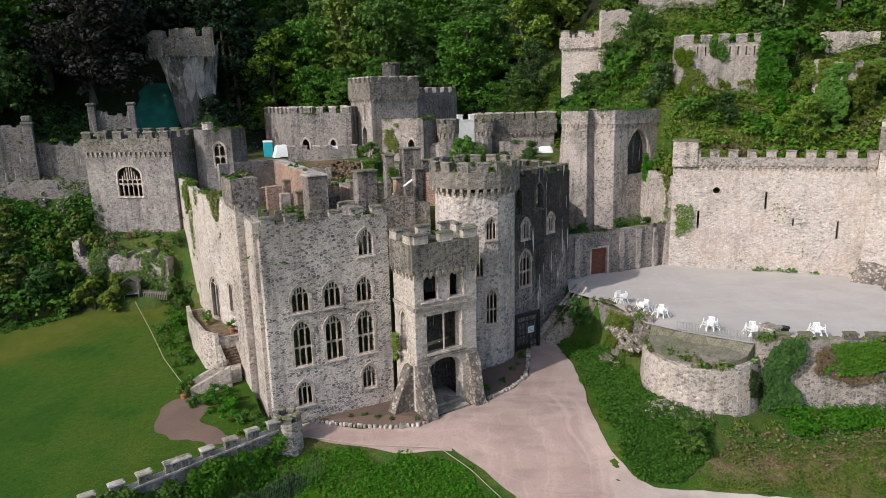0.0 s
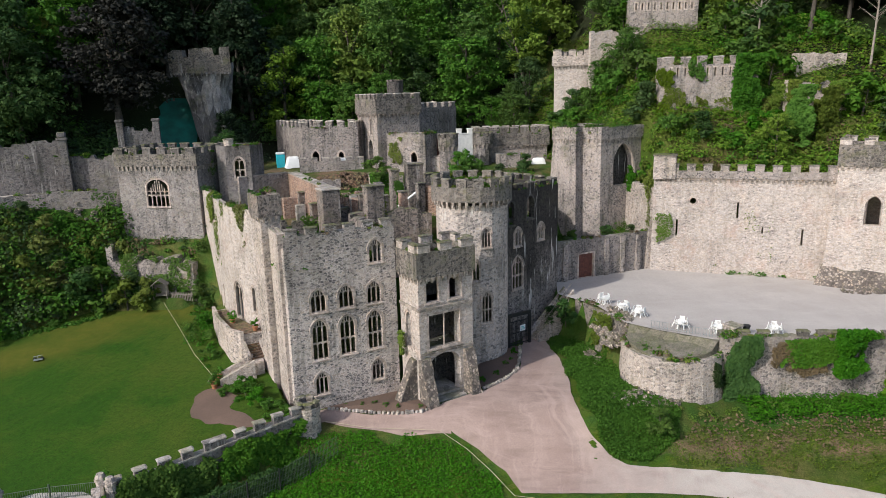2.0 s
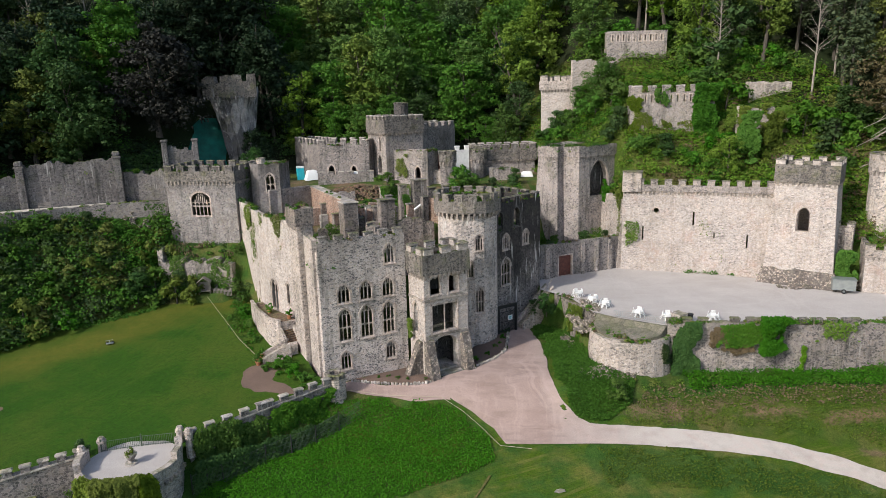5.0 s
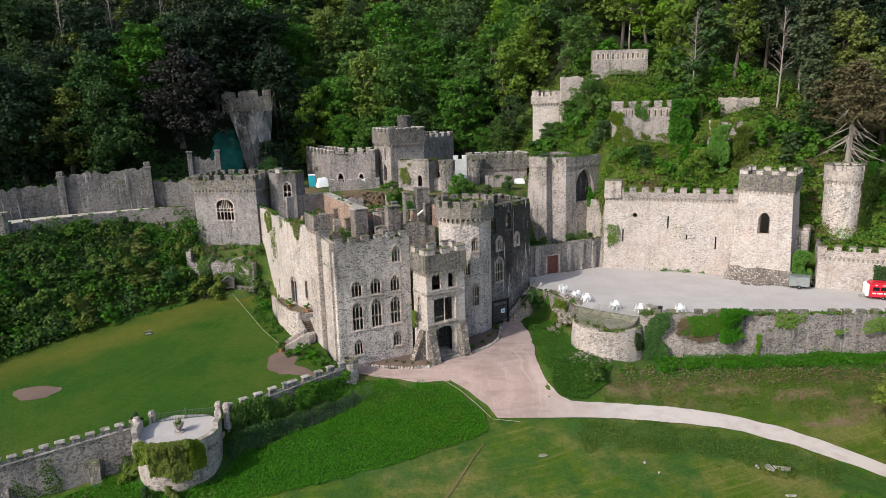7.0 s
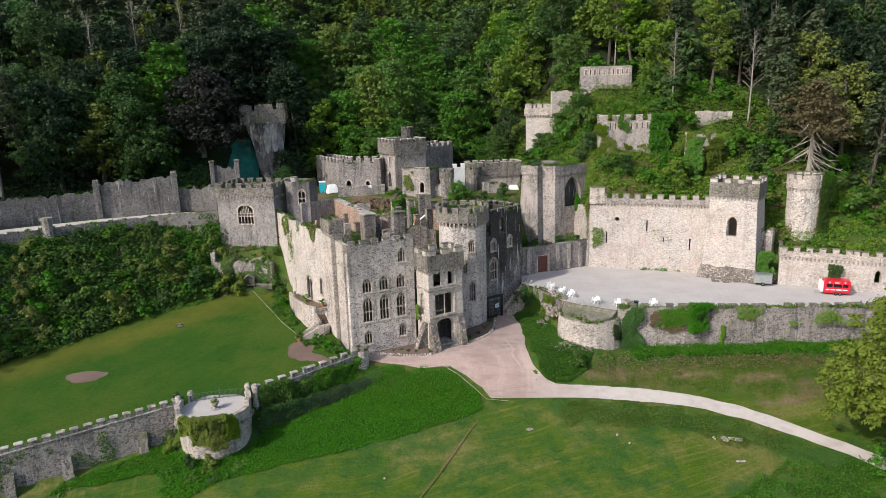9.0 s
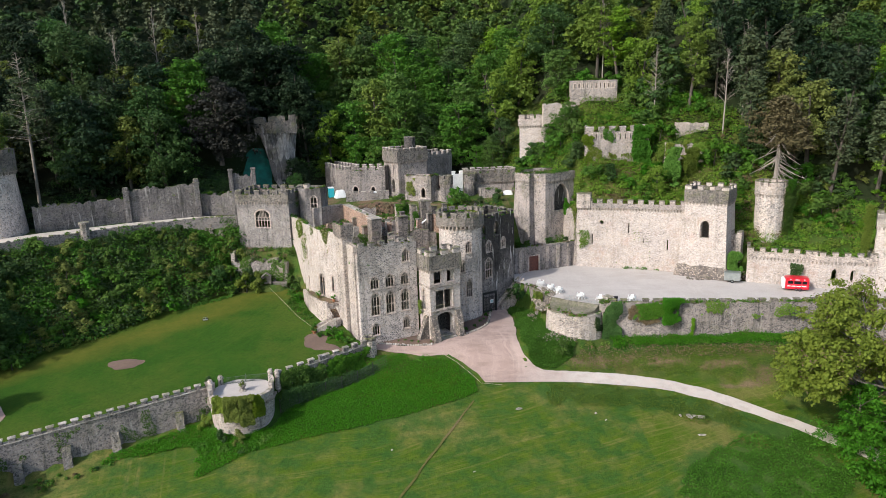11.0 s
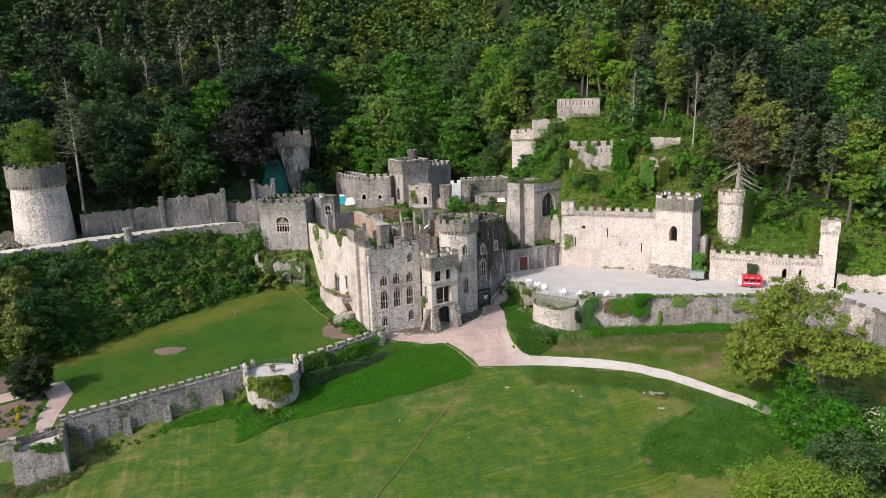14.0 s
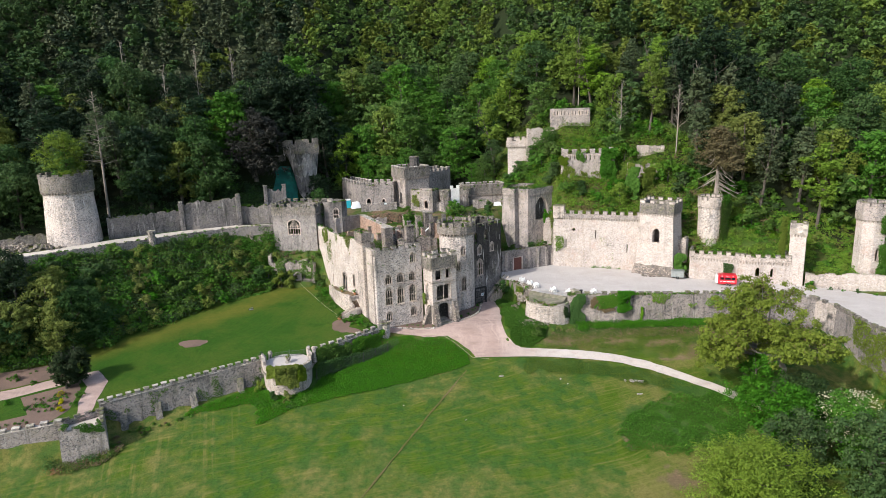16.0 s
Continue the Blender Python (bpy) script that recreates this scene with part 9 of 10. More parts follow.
part("crown", leaf_cards(P + np.array([62.4, 70.9, 0]), N, 0.3, LEAVES["rust"], "crown", 1.5, gen, 3), cedar, "thin brownish-green needles")
scots = bare_tree(-77.6, 76.8, 17.6, 30.0, "tall bare-trunked pine with a thin grey-green head", 0.34, 60, 6.5, 0.45, 0.02)
P, N = crown_points(gen, 9.5, 14, 32.5, 80, 26, 0.0, 0.5)
part("crown", leaf_cards(P + np.array([-77.5, 76.8, 0]), N, 0.26, LEAVES["pine"], "crown", 1.5, gen, 3), scots, "thin grey-green needles")
for x, y, h in ((45.5, 92.0, 15), (57.0, 84.0, 16), (62.5, 88.0, 18), (38.0, 107.0, 17), (-66, 112, 22), (-72, 104, 20), (-84, 108, 22), (-58, 118, 20)):
    bare_tree(x, y, float(ground_z(x, y)), h, "thin pale trunk with bare upper limbs in the wood", 0.17, 34, 3.4, 0.35, 0.1)

# ---- climbing plants ----
creeper("wing_growth", (-26.4, 68.7), (-23.2, 62.1), 8.5, 16.6, 1500, "gold", "thin yellow-green growth on the wing's wall", 0.16, 0.1, -0.25, 4.4)
creeper("wing_growth", (-23.3, 62.0), (-19.6, 57.0), 10.0, 16.6, 1100, "gold", "thin yellow-green growth on the wing's wall", 0.16, 0.1, -0.25, 5.1)
creeper("ruin_growth", (29.5, 83.6), (33.0, 83.5), 22.5, 27.0, 1100, "gold", "yellow-green weeds on the upper ruin", 0.2, 0.3, -0.1, 2.2)
creeper("ruin_growth", (36.0, 83.5), (42.0, 83.4), 21.5, 25.5, 1500, "gold", "yellow-green weeds on the upper ruin", 0.2, 0.3, -0.15, 6.8)
creeper("ruin_ivy", (44.4, 80.4), (49.0, 80.2), 21.5, 27.6, 3000, "gold", "yellow-green ivy on the hillside wall", 0.24, 0.4, 0.15, 2.9)
creeper("ruin_ivy", (48.4, 80.2), (52.8, 80.0), 20.5, 27.2, 3600, "slope", "green ivy on the hillside wall", 0.24, 0.5, 0.2, 3.4)
creeper("turret_ivy", (60.0, 63.8), (62.2, 65.8), 10.5, 20.4, 4200, "shrub", "ivy climbing the side of the round turret", 0.24, 0.9, 0.6, 1.3)
creeper("gate_ivy", (26.0, 74.0), (28.4, 73.0), 7.0, 15.0, 900, "slope", "weeds rooted in the end of the curtain wall", 0.2, 0.35, -0.15, 7.7)
creeper("wall_weeds", (28.7, 73.0), (30.0, 72.5), 9.6, 12.2, 420, "gold", "small sapling rooted in the curtain wall", 0.2, 0.4, 0.0, 3.3)
creeper("wall_weeds", (31.5, 71.9), (43.0, 67.5), 5.0, 9.0, 700, "olive", "tufts of weeds growing from the joints", 0.16, 0.15, -0.42, 8.9)
creeper("wall_weeds", (45.0, 64.9), (46.4, 63.9), 9.0, 12.0, 420, "gold", "yellowish weeds on the wall tower", 0.2, 0.25, 0.0, 6.6)
creeper("wall_ivy", P0, P1, -5.0, 1.0, 5200, "shrub", "dark ivy hanging over the terrace wall", 0.24, 0.9, 0.3, 1.0)
creeper("wall_ivy", P1, P2, -3.4, 1.0, 4600, "shrub", "dark ivy hanging over the terrace wall", 0.24, 0.9, 0.35, 1.7)
creeper("hedge_ivy", (-23.0, 33.6), (-10.6, 42.4), -5.2, -1.4, 6000, "dark", "dark hedge below the terrace wall", 0.24, 0.5, 0.7, 2.2)
for a0, a1, z0, n in ((240, 262, -1.6, 2400), (258, 284, -2.6, 3600), (280, 304, -3.4, 4200), (300, 320, -2.4, 2400)):
    creeper("bastion_ivy", (BC[0] + 4.4 * math.cos(radians(a0)), BC[1] + 4.4 * math.sin(radians(a0))), (BC[0] + 4.4 * math.cos(radians(a1)), BC[1] + 4.4 * math.sin(radians(a1))), z0, 0.6, n, "gold", "yellow-green ivy on the face of the bastion", 0.2, 0.8, 0.75, a0 * 0.1)
creeper("wall_ivy", Q0, Q1, -5.5, -0.5, 2500, "shrub", "patches of ivy on the long terrace wall", 0.2, 0.25, -0.25, 3.5)
creeper("corner_ivy", CB[1], CB[2], -3.6, -0.9, 1500, "ivy", "green ivy over the corner bastion", 0.2, 0.4, 0.0, 4.1)
creeper("court_ivy", (25.0, 49.0), (28.0, 48.7), -1.2, 5.2, 3600, "dark", "thick dark ivy on the court wall", 0.24, 0.6, 0.45, 4.6)
creeper("court_ivy", (29.6, 48.7), (35.0, 48.2), 2.2, 5.2, 2600, "shrub", "green creeper hanging from the court wall", 0.2, 0.3, 0.2, 5.3)
creeper("court_ivy", (29.0, 48.7), (34.6, 48.2), 1.0, 4.9, 2600, "dry", "dry brown creeper stems hanging on the court wall", 0.18, 0.22, 0.1, 5.5)
creeper("court_ivy", (34.2, 48.2), (37.4, 48.0), 1.6, 5.8, 3400, "ivy", "bright ivy bush on the court wall", 0.22, 1.0, 0.4, 5.9)
creeper("court_ivy", (38.4, 47.9), (39.8, 47.8), -1.2, 2.6, 900, "slope", "light green weeds at the foot of the court wall", 0.2, 0.4, 0.2, 6.1)
creeper("court_ivy", (39, 47.9), (66, 44.7), 2.4, 5.4, 4200, "slope", "scattered weeds along the head of the court wall", 0.2, 0.25, -0.2, 6.4)
creeper("court_ivy", (70.7, 31.0), (71.6, 16.0), -5.0, 5.2, 5200, "gold", "yellow-green ivy covering the far court wall", 0.24, 0.7, 0.35, 6.7)
creeper("court_ivy", (15.6, 60.4), (17.0, 55.2), 0.4, 4.9, 2600, "olive", "weeds on the ruined wall above the drive", 0.2, 0.5, -0.02, 7.0)
creeper("bastion_ivy", (23.4, 47.7), (25.9, 50.6), 0.2, 3.6, 2200, "dark", "dark ivy on the side of the court bastion", 0.22, 0.7, 0.4, 7.7)
creeper("ruin_ivy", (28.4, 83.8), (31.2, 83.7), 20.5, 29.5, 2600, "gold", "ivy on the corner of the upper ruin", 0.26, 0.5, 0.15, 8.2)
creeper("ruin_ivy", (38.6, 83.5), (42.6, 83.4), 22.0, 30.8, 4200, "ivy", "thick ivy over the end of the upper ruin", 0.28, 1.0, 0.45, 8.8)
creeper("ruin_ivy", (32.6, 83.6), (35.4, 83.6), 27.4, 30.4, 700, "ivy", "tuft of ivy on the upper ruin", 0.26, 0.5, 0.1, 9.4)
creeper("wall_ivy", (-39.6, 70.0), (-29.0, 68.5), 4.4, 9.4, 2600, "shrub", "ivy hanging over the garden wall", 0.22, 0.5, 0.05, 21.0)
creeper("ruin_ivy", (34.0, 83.6), (38.0, 83.5), 20.5, 25.5, 1600, "gold", "yellow-green ivy at the foot of the upper ruin", 0.24, 0.5, 0.1, 21.7)
creeper("road_ivy", (-66, 59.7), (-38.8, 75.1), 12.5, 16.4, 2600, "ivy", "ivy patches on the road parapet wall", 0.22, 0.4, -0.25, 22.3)
creeper("lodge_ivy", (-27.6, 72.0), (-27.2, 74.2), 15.0, 20.4, 500, "shrub", "weeds on the lodge corner", 0.18, 0.3, 0.0, 22.9)
creeper("gate_ivy", (20.7, 79.6), (27.6, 84.2), 5.0, 11.0, 1500, "shrub", "weeds on the gatehouse foot", 0.2, 0.4, -0.1, 23.4)
creeper("wing_ivy", (-24.6, 65.2), (-21.6, 59.2), 13.4, 16.8, 900, "olive", "yellow-green ivy hanging from the west wing", 0.2, 0.3, -0.05, 24.0)
creeper("stump_ivy", (-8.9, 77.3), (-6.2, 77.8), 12.6, 17.2, 1500, "ivy", "ivy hanging down the wall stump", 0.2, 0.4, 0.3, 31.0)
creeper("room_ivy", (-16.4, 60.5), (-10.2, 63.3), 12.0, 15.0, 1200, "shrub", "ivy over the inner wall", 0.2, 0.3, 0.0, 32.0)
creeper("room_ivy", (-5.2, 67.4), (-4.2, 67.7), 12.6, 17.6, 800, "ivy", "ivy climbing the narrow stack", 0.18, 0.3, 0.2, 33.0)
creeper("arch_ivy", (24.6, 81.4), (25.6, 81.6), 13.4, 17.0, 900, "ivy", "bright ivy column beside the pointed arch", 0.2, 0.7, 0.6, 34.0)
creeper("turret_ivy", (-8.0, 59.6), (-5.6, 60.8), 12.5, 17.8, 900, "gold", "ivy on the ruined chimney stack", 0.2, 0.3, 0.1, 24.6)
creeper("house_ivy", (-7.6, 89.9), (-5.0, 88.6), 15.0, 21.2, 1100, "olive", "ivy on the ruined yard house", 0.22, 0.35, 0.0, 25.1)
creeper("wall_weeds", (33, 71.4), (40, 68.7), 6.0, 13.0, 300, "olive", "small weeds rooted in the great wall", 0.16, 0.25, -0.42, 25.7)
creeper("turret_ivy", (60.4, 63.8), (62.4, 66.6), 12.0, 21.6, 4200, "mid", "ivy smothering one side of the hill turret", 0.26, 0.9, 0.55, 9.9)
creeper("drum_ivy", (44.2, 79.2), (46.8, 77.3), 19, 26.6, 3400, "ivy", "ivy covering the round wall", 0.28, 0.9, 0.5, 10.3)
creeper("drum_ivy", (46.8, 77.3), (50.0, 78.8), 19, 26.6, 3400, "olive", "ivy covering the round wall", 0.28, 0.9, 0.3, 10.9)
creeper("tower_ivy", (85.4, 49.5), (88.8, 50.8), 6, 19, 4200, "mid", "ivy on the octagonal tower", 0.26, 0.8, 0.35, 11.4)
creeper("range_ivy", (58.6, 57.1), (60.4, 56.3), 6.2, 8.4, 500, "dark", "bush growing from the range wall", 0.2, 0.8, 0.35, 12.0)
creeper("range_ivy", (50.2, 62.2), (52.8, 60.9), 4.6, 9.6, 2600, "ivy", "bright ivy between tower and range", 0.24, 1.0, 0.45, 12.6)
creeper("turret_weeds", (69.5, 55.6), (69.7, 53.4), 9.5, 18.4, 1600, "olive", "ivy climbing the back of the square tower", 0.24, 0.7, 0.4, 13.1)
creeper("porch_plant", (-4.15, 50.55), (-3.3, 49.3), 3.0, 6.4, 700, "light", "yellow-green plant on the porch side", 0.2, 0.5, 0.2, 13.7)
creeper("wing_ivy", (-27.4, 70.4), (-24.8, 65.6), 12.4, 16.8, 1100, "olive", "yellow-green ivy hanging from the west wing", 0.22, 0.3, -0.05, 14.2)
creeper("wing_ivy", (-20.8, 58.4), (-18.6, 56.0), 12.0, 16.8, 900, "olive", "yellow-green ivy hanging from the west wing", 0.22, 0.35, 0.05, 14.8)
creeper("wall_weeds", (28.8, 73.1), (30.2, 72.6), 11.2, 14.2, 260, "light", "small yellowish tree growing from the great wall", 0.2, 0.6, 0.1, 15.3)
creeper("wall_weeds", (45.2, 64.8), (46.2, 64.1), 9.2, 12.6, 220, "olive", "weeds growing on the wall tower", 0.2, 0.4, 0.1, 15.9)
creeper("wall_weeds", (26.0, 74.2), (44.2, 67.2), 4.4, 5.1, 700, "ivy", "weeds along the foot of the great wall", 0.16, 0.3, 0.0, 16.4)
creeper("wall_weeds", A, B, 3.4, 5.2, 500, "shrub", "small weeds on the block's ledges", 0.14, 0.15, -0.35, 17.0)
creeper("gate_ivy", (24.4, 82.1), (26.0, 83.2), 9.0, 15.4, 700, "ivy", "ivy below the pointed arch", 0.22, 0.4, 0.0, 17.6)
creeper("gate_ivy", (26.4, 78.8), (26.2, 74.2), 9, 17.5, 2200, "olive", "ivy and weeds between gatehouse and great wall", 0.24, 0.8, 0.05, 18.2)


def tuft(x, y, z, s, kind="bush2", label="weeds growing on the ruined walls"):
    plant(kind, x, y, z, s, label=label, group="weeds on the ruins")


for x, y, z, s, k in ((-7.9, 77.4, 16.8, 0.95, "bush"), (-6.6, 75.0, 14.4, 0.6, "bush2"), (-24.5, 69.5, 12.4, 0.75, "bush"), (-22.5, 66.0, 12.4, 0.5, "bush2"), (-21, 71, 12.4, 0.55, "bush3"), (-14.5, 56.4, 12.6, 0.35, "bush"), (-12.2, 56.6, 12.6, 0.4, "bush2"), (-10.4, 55.0, 12.6, 0.36, "bush"),
                      (-14.6, 53.8, 12.6, 0.3, "bush"), (-8.6, 56.8, 12.6, 0.4, "bush2"), (-15.0, 60.0, 12.4, 0.45, "bush"), (2.0, 61.6, 16.5, 0.45, "bush2"), (4.6, 62.0, 16.5, 0.5, "bush"), (1.6, 58.6, 16.5, 0.3, "bush2"), (5.2, 59.6, 16.5, 0.3, "bush4"), (7.6, 66.0, 12.9, 0.5, "bush"),
                      (3.4, 82.0, 16.0, 1.1, "bush2"), (3.0, 84.6, 17.2, 1.0, "bush2"), (2.2, 80.0, 15.2, 1.0, "bush4"), (4.4, 79.0, 14.8, 0.9, "bush2"), (10.0, 76.0, 12.8, 0.6, "bush"), (-17.6, 82.2, 14.8, 0.6, "bush4"), (-15.2, 62.8, 12.6, 0.5, "bush2"), (-12.8, 64.6, 12.8, 0.5, "bush"), (15.6, 75, 6.2, 0.9, "bush3"), (18.4, 76.4, 6.4, 0.9, "bush"), (21.6, 77.4, 6.6, 0.9, "bush3"), (24.4, 78.6, 7.0, 0.8, "bush3"), (17, 78.4, 7, 0.8, "bush"),
                      (17.0, 86.0, 20.5, 0.5, "bush2"), (20.0, 85.0, 20.5, 0.55, "bush4"), (23.5, 86.6, 20.5, 0.6, "bush2"), (26, 87.0, 20.5, 0.6, "bush"), (-32.5, 33.6, 0.0, 0.45, "bush3"), (-24.6, 36.2, 0.2, 0.4, "bush2"), (20.0, 50.6, 3.0, 0.3, "bush2"), (23.0, 49.6, 3.0, 0.28, "bush4"), (19.2, 52.6, 3.0, 0.3, "bush4"), (17.8, 44.0, -0.9, 0.7, "bush"),
                      (-18.4, 49.2, 1.0, 0.6, "bush2"), (-16.4, 47.2, 0.8, 0.7, "bush2"), (-17.6, 47.8, 0.9, 0.7, "bush2"), (-15.2, 46.0, 0.7, 0.5, "bush2"), (-13.8, 45.4, 0.5, 0.55, "bush2"), (-16.9, 48.6, 0.9, 0.55, "bush2"), (-19.6, 48.4, 0.9, 0.5, "bush2"), (-22.6, 55.0, 1.6, 0.5, "bush2"), (-24.2, 58.6, 2.2, 0.55, "bush"), (-25.8, 62.4, 2.8, 0.65, "bush2"), (-27.4, 66.2, 3.2, 0.7, "bush2"), (-12.9, 44.9, 0.4, 0.4, "bush2"), (-28.6, 67.8, 3.4, 0.6, "bush"), (-14.6, 44.4, 0.4, 0.35, "bush2"),
                      (73.6, 50.4, 4.5, 0.75, "bush2"), (76.2, 48.2, 4.5, 0.25, "bush3"), (78.0, 47.2, 4.5, 0.25, "bush2"), (80.2, 45.8, 4.5, 0.28, "bush3"), (82.6, 44.0, 4.5, 0.28, "bush2"), (13.2, 62.0, 2.2, 0.8, "bush3"), (12.2, 63.4, 1.5, 0.7, "bush3"), (-32.4, 30.4, -5.0, 0.75, "bush4"), (-29.4, 27.6, -5.4, 0.5, "bush3"), (-27.0, 27.4, -5.4, 0.7, "bush4")):
    tuft(x, y, z - 0.1, s, k)

# ---- weeds along wall tops and in the roofless rooms ----
WEEDS = {}


def clump(x, y, z, r, key, leaves=22):
    d = rng.normal(0, 1, (leaves, 3))
    d[:, 2] = np.abs(d[:, 2]) * 0.8 - 0.1
    d /= np.linalg.norm(d, axis=1)[:, None]
    WEEDS.setdefault(key, []).append((np.array([x, y, z]) + d * r * rng.uniform(0.4, 1.2, leaves)[:, None], d + np.array([0, 0, 0.4])))


def fringe(pts, z, per, kinds, r=(0.12, 0.35), closed=False, inward=0.25):
    """Weeds in patches along a wall's top."""
    pts = list(pts) + ([pts[0]] if closed else [])
    for a, b in zip(pts, pts[1:]):
        a, b = Vector(a), Vector(b)
        d = b - a
        for k in range(int(d.length * per)):
            p = a + d * rng.uniform(0, 1)
            q = noise.noise(Vector((p.x * 0.4, p.y * 0.4, z * 0.1 + 3)))
            if q + rng.normal(0, 0.2) < 0:
                continue
            n = Vector((-d.y, d.x)).normalized() * (inward + rng.normal(0, 0.15))
            clump(p.x + n.x, p.y + n.y, z + 0.02, rng.uniform(*r) * (1 + max(q, 0)), kinds[int(rng.integers(len(kinds)))])


def floor_weeds(poly, z, n, kinds, r=(0.2, 0.6)):
    xs, ys = [p[0] for p in poly], [p[1] for p in poly]
    for k in range(n):
        x, y = rng.uniform(min(xs), max(xs)), rng.uniform(min(ys), max(ys))
        if inside(np.array(x), np.array(y), poly) and noise.noise(Vector((x * 0.3, y * 0.3, 6))) + rng.normal(0, 0.2) > -0.1:
            clump(x, y, z if z is not None else gz(x, y), rng.uniform(*r), kinds[int(rng.integers(len(kinds)))])


GREENS = ["shrub", "olive", "dark", "shrub", "dry"]
fringe(WW[:7], 16.4, 5, GREENS, (0.12, 0.4))
fringe([(-17.2, 52.9), (-15.6, 50.0), (-14.1, 50.8), (-15.7, 53.7)], 18.45, 7, GREENS, (0.15, 0.35), True)
fringe(GT, 21.95, 8, ["olive", "shrub", "dark", "ivy"], (0.2, 0.55), True)
floor_weeds(GT, 21.2, 220, ["olive", "shrub", "dark", "dry"], (0.3, 0.7))
fringe(LD, 20.5, 3, GREENS, (0.12, 0.3), True)
fringe([(-27.0, 74.6), (-25.6, 73.6), (-22.8, 74.2), (-22.0, 77.0)], 21.15, 4, GREENS)
fringe([A, B], 15.5, 2.5, GREENS, (0.1, 0.25))
fringe(PO, 13.5, 3, GREENS, (0.1, 0.25), True)
fringe(circle(3.1, 60.0, 3.9, 18)[::1], 17.85, 4, ["olive", "shrub", "gold"], (0.12, 0.3), True)
fringe(DK, 16.6, 3, GREENS, (0.12, 0.3), True)
fringe(CT, 26.1, 2, GREENS, (0.1, 0.25), True)
fringe([(-27.0, 105.5), (-20.6, 94.6), (-12.0, 93.0)], 22.1, 2, GREENS, (0.1, 0.25))
fringe(MW, 20.4, 5, GREENS, (0.15, 0.4), True)
fringe([(13.4, 69.4), (26.3, 75.2)], 9.3, 4, ["dry", "shrub", "olive"], (0.12, 0.3))
fringe([(-19.2, 77.5), (-12.2, 62.6)], 17.4, 1.5, GREENS, (0.1, 0.25))
fringe([(-13.0, 66.5), (-5.4, 69.6), (-3.6, 69.2), (1.6, 66.8)], 15.6, 4, GREENS, (0.15, 0.4))
fringe([(-5.4, 78.6), (-4.6, 69.0)], 16.0, 4, GREENS, (0.15, 0.4))
fringe([(3.0, 75.0), (12.0, 79.2)], 16.2, 5, GREENS, (0.15, 0.45))
fringe([(1.4, 86.5), (1.8, 75.5)], 17.0, 6, ["ivy", "ivy", "shrub"], (0.2, 0.6))
fringe([(-7.6, 90.0), (-2.0, 87.2), (-0.4, 90.0)], 21.2, 6, GREENS, (0.15, 0.4))
fringe([(8.6, 89.6), (12.4, 90.2)], 17.8, 6, GREENS, (0.15, 0.4))
fringe([(-73.5, 67.4), (-60.2, 75.8), (-48.2, 79.8), (-38.0, 81.2)], 20.0, 2, ["shrub", "dark", "olive"], (0.15, 0.4))
fringe(PW, 16.2, 1.6, ["shrub", "ivy", "olive"], (0.12, 0.35))
fringe([(24.6, 49.4), (34, 48.6), (44, 47.6), (57, 46.9), (66.8, 44.7)], 4.9, 5, ["ivy", "shrub", "olive"], (0.15, 0.45))
fringe([(14.4, 63.0), (16.3, 60.0), (17.5, 55.2)], 4.4, 9, ["ivy", "shrub", "dry"], (0.2, 0.5))
fringe(kp, 3.3, 6, ["olive", "shrub", "dry", "ivy"], (0.12, 0.3))
fringe([(28.6, 83.9), (40.6, 83.6)], 29.6, 3, GREENS, (0.12, 0.4))
fringe([(52.6, 60.0), (61.4, 56.0), (62.2, 55.0), (70.2, 52.6)], 10.0, 2, GREENS, (0.12, 0.3))
floor_weeds([A, B, (-8.9, 59.7), (-17.3, 55.1)], 12.65, 260, ["ivy", "shrub", "olive"], (0.2, 0.6))
floor_weeds(WW, 11.9, 520, ["ivy", "shrub", "olive", "dark"], (0.25, 0.8))
floor_weeds(DK, 13.0, 60, ["shrub", "olive"], (0.2, 0.5))
floor_weeds([(-14, 60), (-1, 63), (1, 66), (-3, 80), (-18, 82), (-19, 78)], None, 420, ["ivy", "shrub", "olive", "dry", "dark"], (0.2, 0.7))
floor_weeds([(1, 70), (12, 76), (13, 88), (2, 90)], None, 420, ["ivy", "shrub", "olive", "dark"], (0.3, 0.9))
floor_weeds([(17.3, 53.0), (17.6, 51.0), (19.0, 48.9), (21.4, 48.2), (23.6, 48.7), (22.0, 50.2), (19.4, 51.6)], 3.4, 200, ["olive", "dry", "shrub", "garlic"], (0.12, 0.35))
for poly in ([(-61.5, 20.5), (-62.2, 26.0), (-69, 24.0), (-67, 19.4)], [(-66.4, 31), (-73, 27.6), (-91, 21.6), (-91, 29), (-72, 34.5), (-66, 36)], [(-62, 16.4), (-66, 19.0), (-84, 11.4), (-85, 9.2)]):
    for k in range(90):
        x, y = rng.uniform(min(p[0] for p in poly), max(p[0] for p in poly)), rng.uniform(min(p[1] for p in poly), max(p[1] for p in poly))
        if inside(np.array(x), np.array(y), poly):
            clump(x, y, float(lawn_z(x, y)) + 0.05, rng.uniform(0.15, 0.45), ["shrub", "dark", "ivy", "dry"][k % 4])
for k in range(150):
    u, v = rng.uniform(-1, 1), rng.normal(0, 0.35)
    x, y = -42.0 + u * 3.6, 62.6 + u * 2.2 + v
    clump(x, y, float(lawn_z(x, y)) + 0.02, rng.uniform(0.1, 0.25), "ivy", 14)
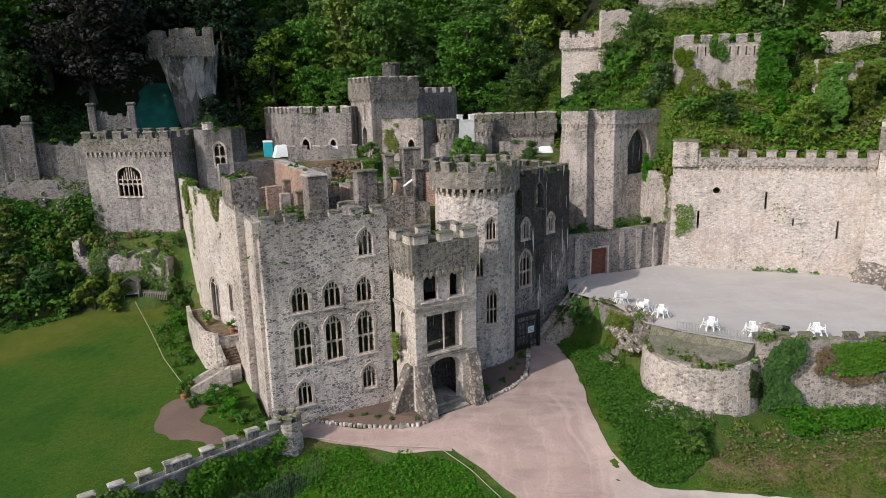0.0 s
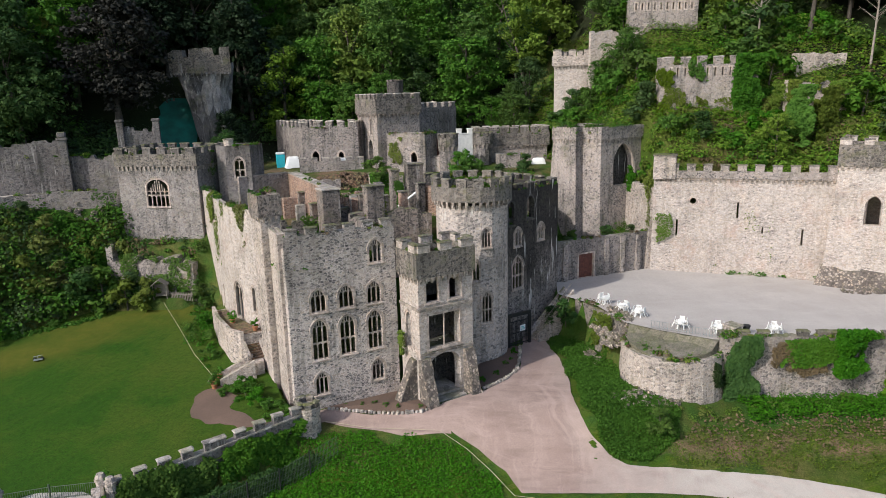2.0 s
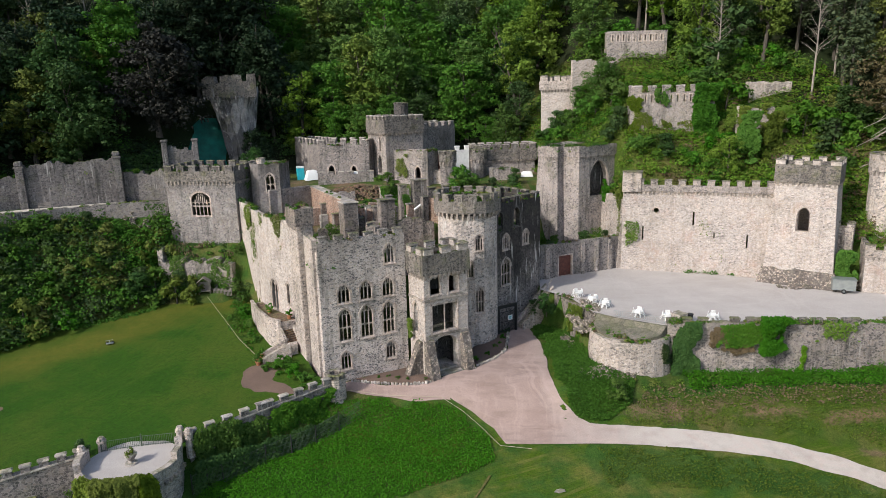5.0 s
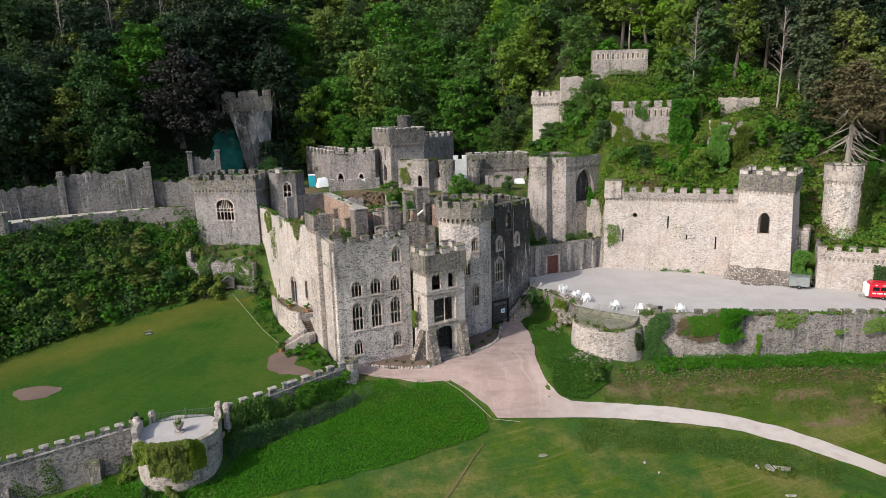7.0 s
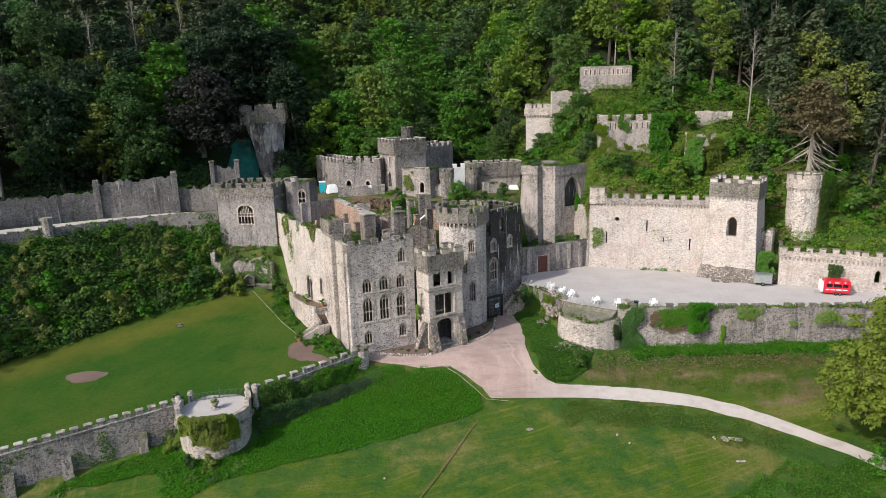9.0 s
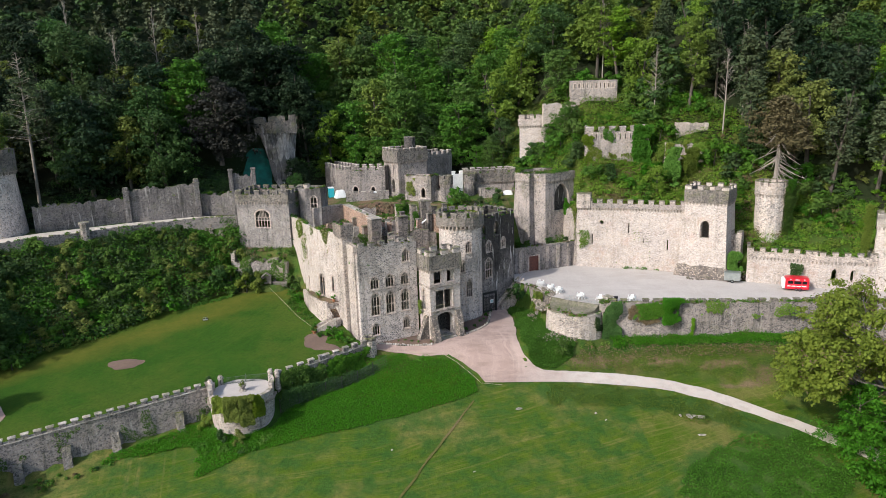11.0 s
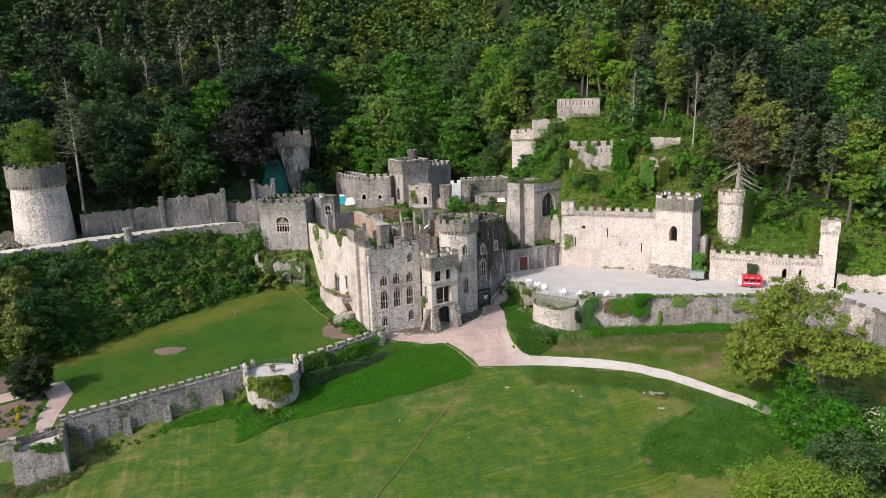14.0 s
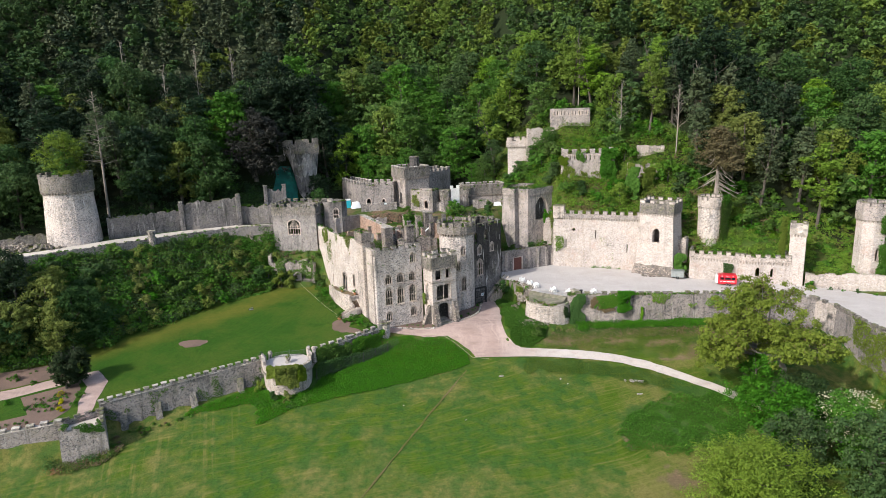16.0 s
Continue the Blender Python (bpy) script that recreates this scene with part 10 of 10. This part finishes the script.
for key, lots in WEEDS.items():
    P, N = np.concatenate([l[0] for l in lots]), np.concatenate([l[1] for l in lots])
    tagged(new("ruin_weeds", leaf_cards(P, N, 0.16, LEAVES[key], "ruin_weeds", 1.6)), "weeds and ivy sprouting from the ruined walls", "weeds", kind="stuff")
rubble("fallen_stones", 16.6, 56.8, 2.2, 3.2, 260, 0.42, ROUGH, "heap of fallen stones from the ruined court wall", lambda x, y: max(gz(x, y), 2.4 if x > 15.4 else -9), 0.9)


for x, y, z, s, k in ((-25.2, 70.4, 12.4, 0.9, "bush"), (-23.4, 68.0, 12.4, 0.8, "bush3"), (-22.2, 71.6, 12.4, 0.8, "bush"), (-20.0, 68.8, 12.4, 0.6, "bush2"), (-18.0, 62.0, 12.4, 0.55, "bush"), (4.0, 86.0, 15.4, 1.0, "bush"), (8.4, 84.0, 14.6, 0.9, "bush3"), (10.6, 81.6, 14.0, 0.9, "bush"), (6.4, 80.6, 14.0, 0.8, "bush2"), (11.6, 86.8, 15.4, 0.8, "bush3"), (-2.0, 82.0, 14.8, 0.6, "bush4"), (-8.2, 83.0, 14.8, 0.6, "bush4")):
    tuft(x, y, z, s, k, "bush grown up inside the roofless ruin")

# ---- netting, site clutter, stones ----
ribbon("safety_netting", [(-42.4, 93.0), (-42.8, 95.0), (-43.6, 97.0), (-44.0, 99.0), (-43.4, 100.6), (-42.4, 102.4)], [(-35.6, 93.0), (-35.8, 95.0), (-36.4, 97.0), (-37.6, 99.0), (-38.8, 101.4), (-40.0, 102.8)], TEAL, "teal netting pinned over the quarry face", "netting", 0.5, 12, 0.8, None, 1.2)
toilet = thing("portable_toilet", (-24.2, 95.2, 16.6), "turquoise portable toilet with a white roof", "toilet")
bm = bmesh.new()
box(bm, (-0.6, -0.6, 16.2), (0.6, 0.6, 18.3), pose(-24.2, 95.2, 0, 0, 0, 20), 0.03)
part("cabin", from_bm("cabin", bm, TURQUOISE), toilet)
bm = bmesh.new()
box(bm, (-0.64, -0.64, 18.3), (0.64, 0.64, 18.6), pose(-24.2, 95.2, 0, 0, 0, 20), 0.1)
part("roof", from_bm("roof", bm, WHITE), toilet)


def tarpaulin(x, y, z, w, d, h, turn):
    ob = thing("tarpaulin", (x, y, z), "white tarpaulin thrown over building materials", "tarpaulin", "site sheets")
    n = 12
    v = []
    for i in range(n + 1):
        for j in range(n + 1):
            a, b = i / n - 0.5, j / n - 0.5
            k = max(0, 1 - max(abs(a), abs(b)) * 2.1)
            v.append(pose(x, y, z, 0, 0, turn) @ Vector((a * w, b * d, h * min(1, k * 3) + 0.12 * noise.noise(Vector((a * 5, b * 5, x))))))
    part("sheet", mesh_of("sheet", v, sheet_faces(n + 1, n + 1), WHITE, True), ob)


tarpaulin(-22.0, 94.0, 16.4, 2.6, 1.8, 1.6, 20)
tarpaulin(-14.6, 91.9, 16.6, 2.4, 1.4, 1.2, 10)
tarpaulin(-28.4, 92.6, 16.4, 2.2, 2.6, 1.6, 60)
tarpaulin(14.6, 92.6, 15.4, 2.6, 1.4, 1.6, 0)


def pale_stone(x, y, s):
    ob = thing("pale_boulder", (x, y, gz(x, y)), "pale flat stone lying in the meadow", "stone", "stones in the meadow")
    bm = bmesh.new()
    bmesh.ops.create_icosphere(bm, subdivisions=1, radius=s * 0.75)
    for q in bm.verts:
        q.co = Vector((q.co.x * 1.5, q.co.y * 0.7, q.co.z * 0.3)) + noise.noise_vector(q.co * 3 + Vector((x, y, 0))) * s * 0.3
    bmesh.ops.transform(bm, matrix=pose(x, y, gz(x, y) + s * 0.2, 0, 0, rng.uniform(0, 180)), verts=bm.verts)
    part("stone", from_bm("stone", bm, COPING), ob)


for x, y, s in ((32.0, 29.6, 0.7), (33.4, 29.4, 0.8), (31.0, 29.8, 0.4), (32.4, 25.8, 0.5), (9.8, 32.4, 0.5), (-23.8, 27.4, 0.6), (21.0, 29.5, 0.25), (20, 31, 0.3), (-50.8, 16.6, 0.5), (3.0, 20.5, 0.2), (-7.2, 24.8, 0.25)):
    pale_stone(x, y, s)
for k, (pts, label) in enumerate((([(-32.0, 66.5), (-28.0, 60.5), (-24.6, 55.0), (-21.6, 51.0), (-21.6, 49.8)], "pale rope along the lawn edge"), ([(-10.6, 45.2), (-6.5, 44.4), (-0.6, 44.0), (1.6, 42.4), (3.4, 40.6), (5.0, 38.2), (8.0, 37.6)], "pale rope along the drive edge"))):
    ob = thing("rope_line", (pts[0][0], pts[0][1], 0), label, "rope")
    bm = bmesh.new()
    for a, b in zip(pts, pts[1:]):
        za, zb = [max(gz(*q), float(lawn_z(*q)) if k == 0 else -99) + 0.4 for q in (a, b)]
        limb(bm, (*a, za), (*b, zb), 0.022, 0.022, 5)
    part("rope", from_bm("rope", bm, ROPE), ob)
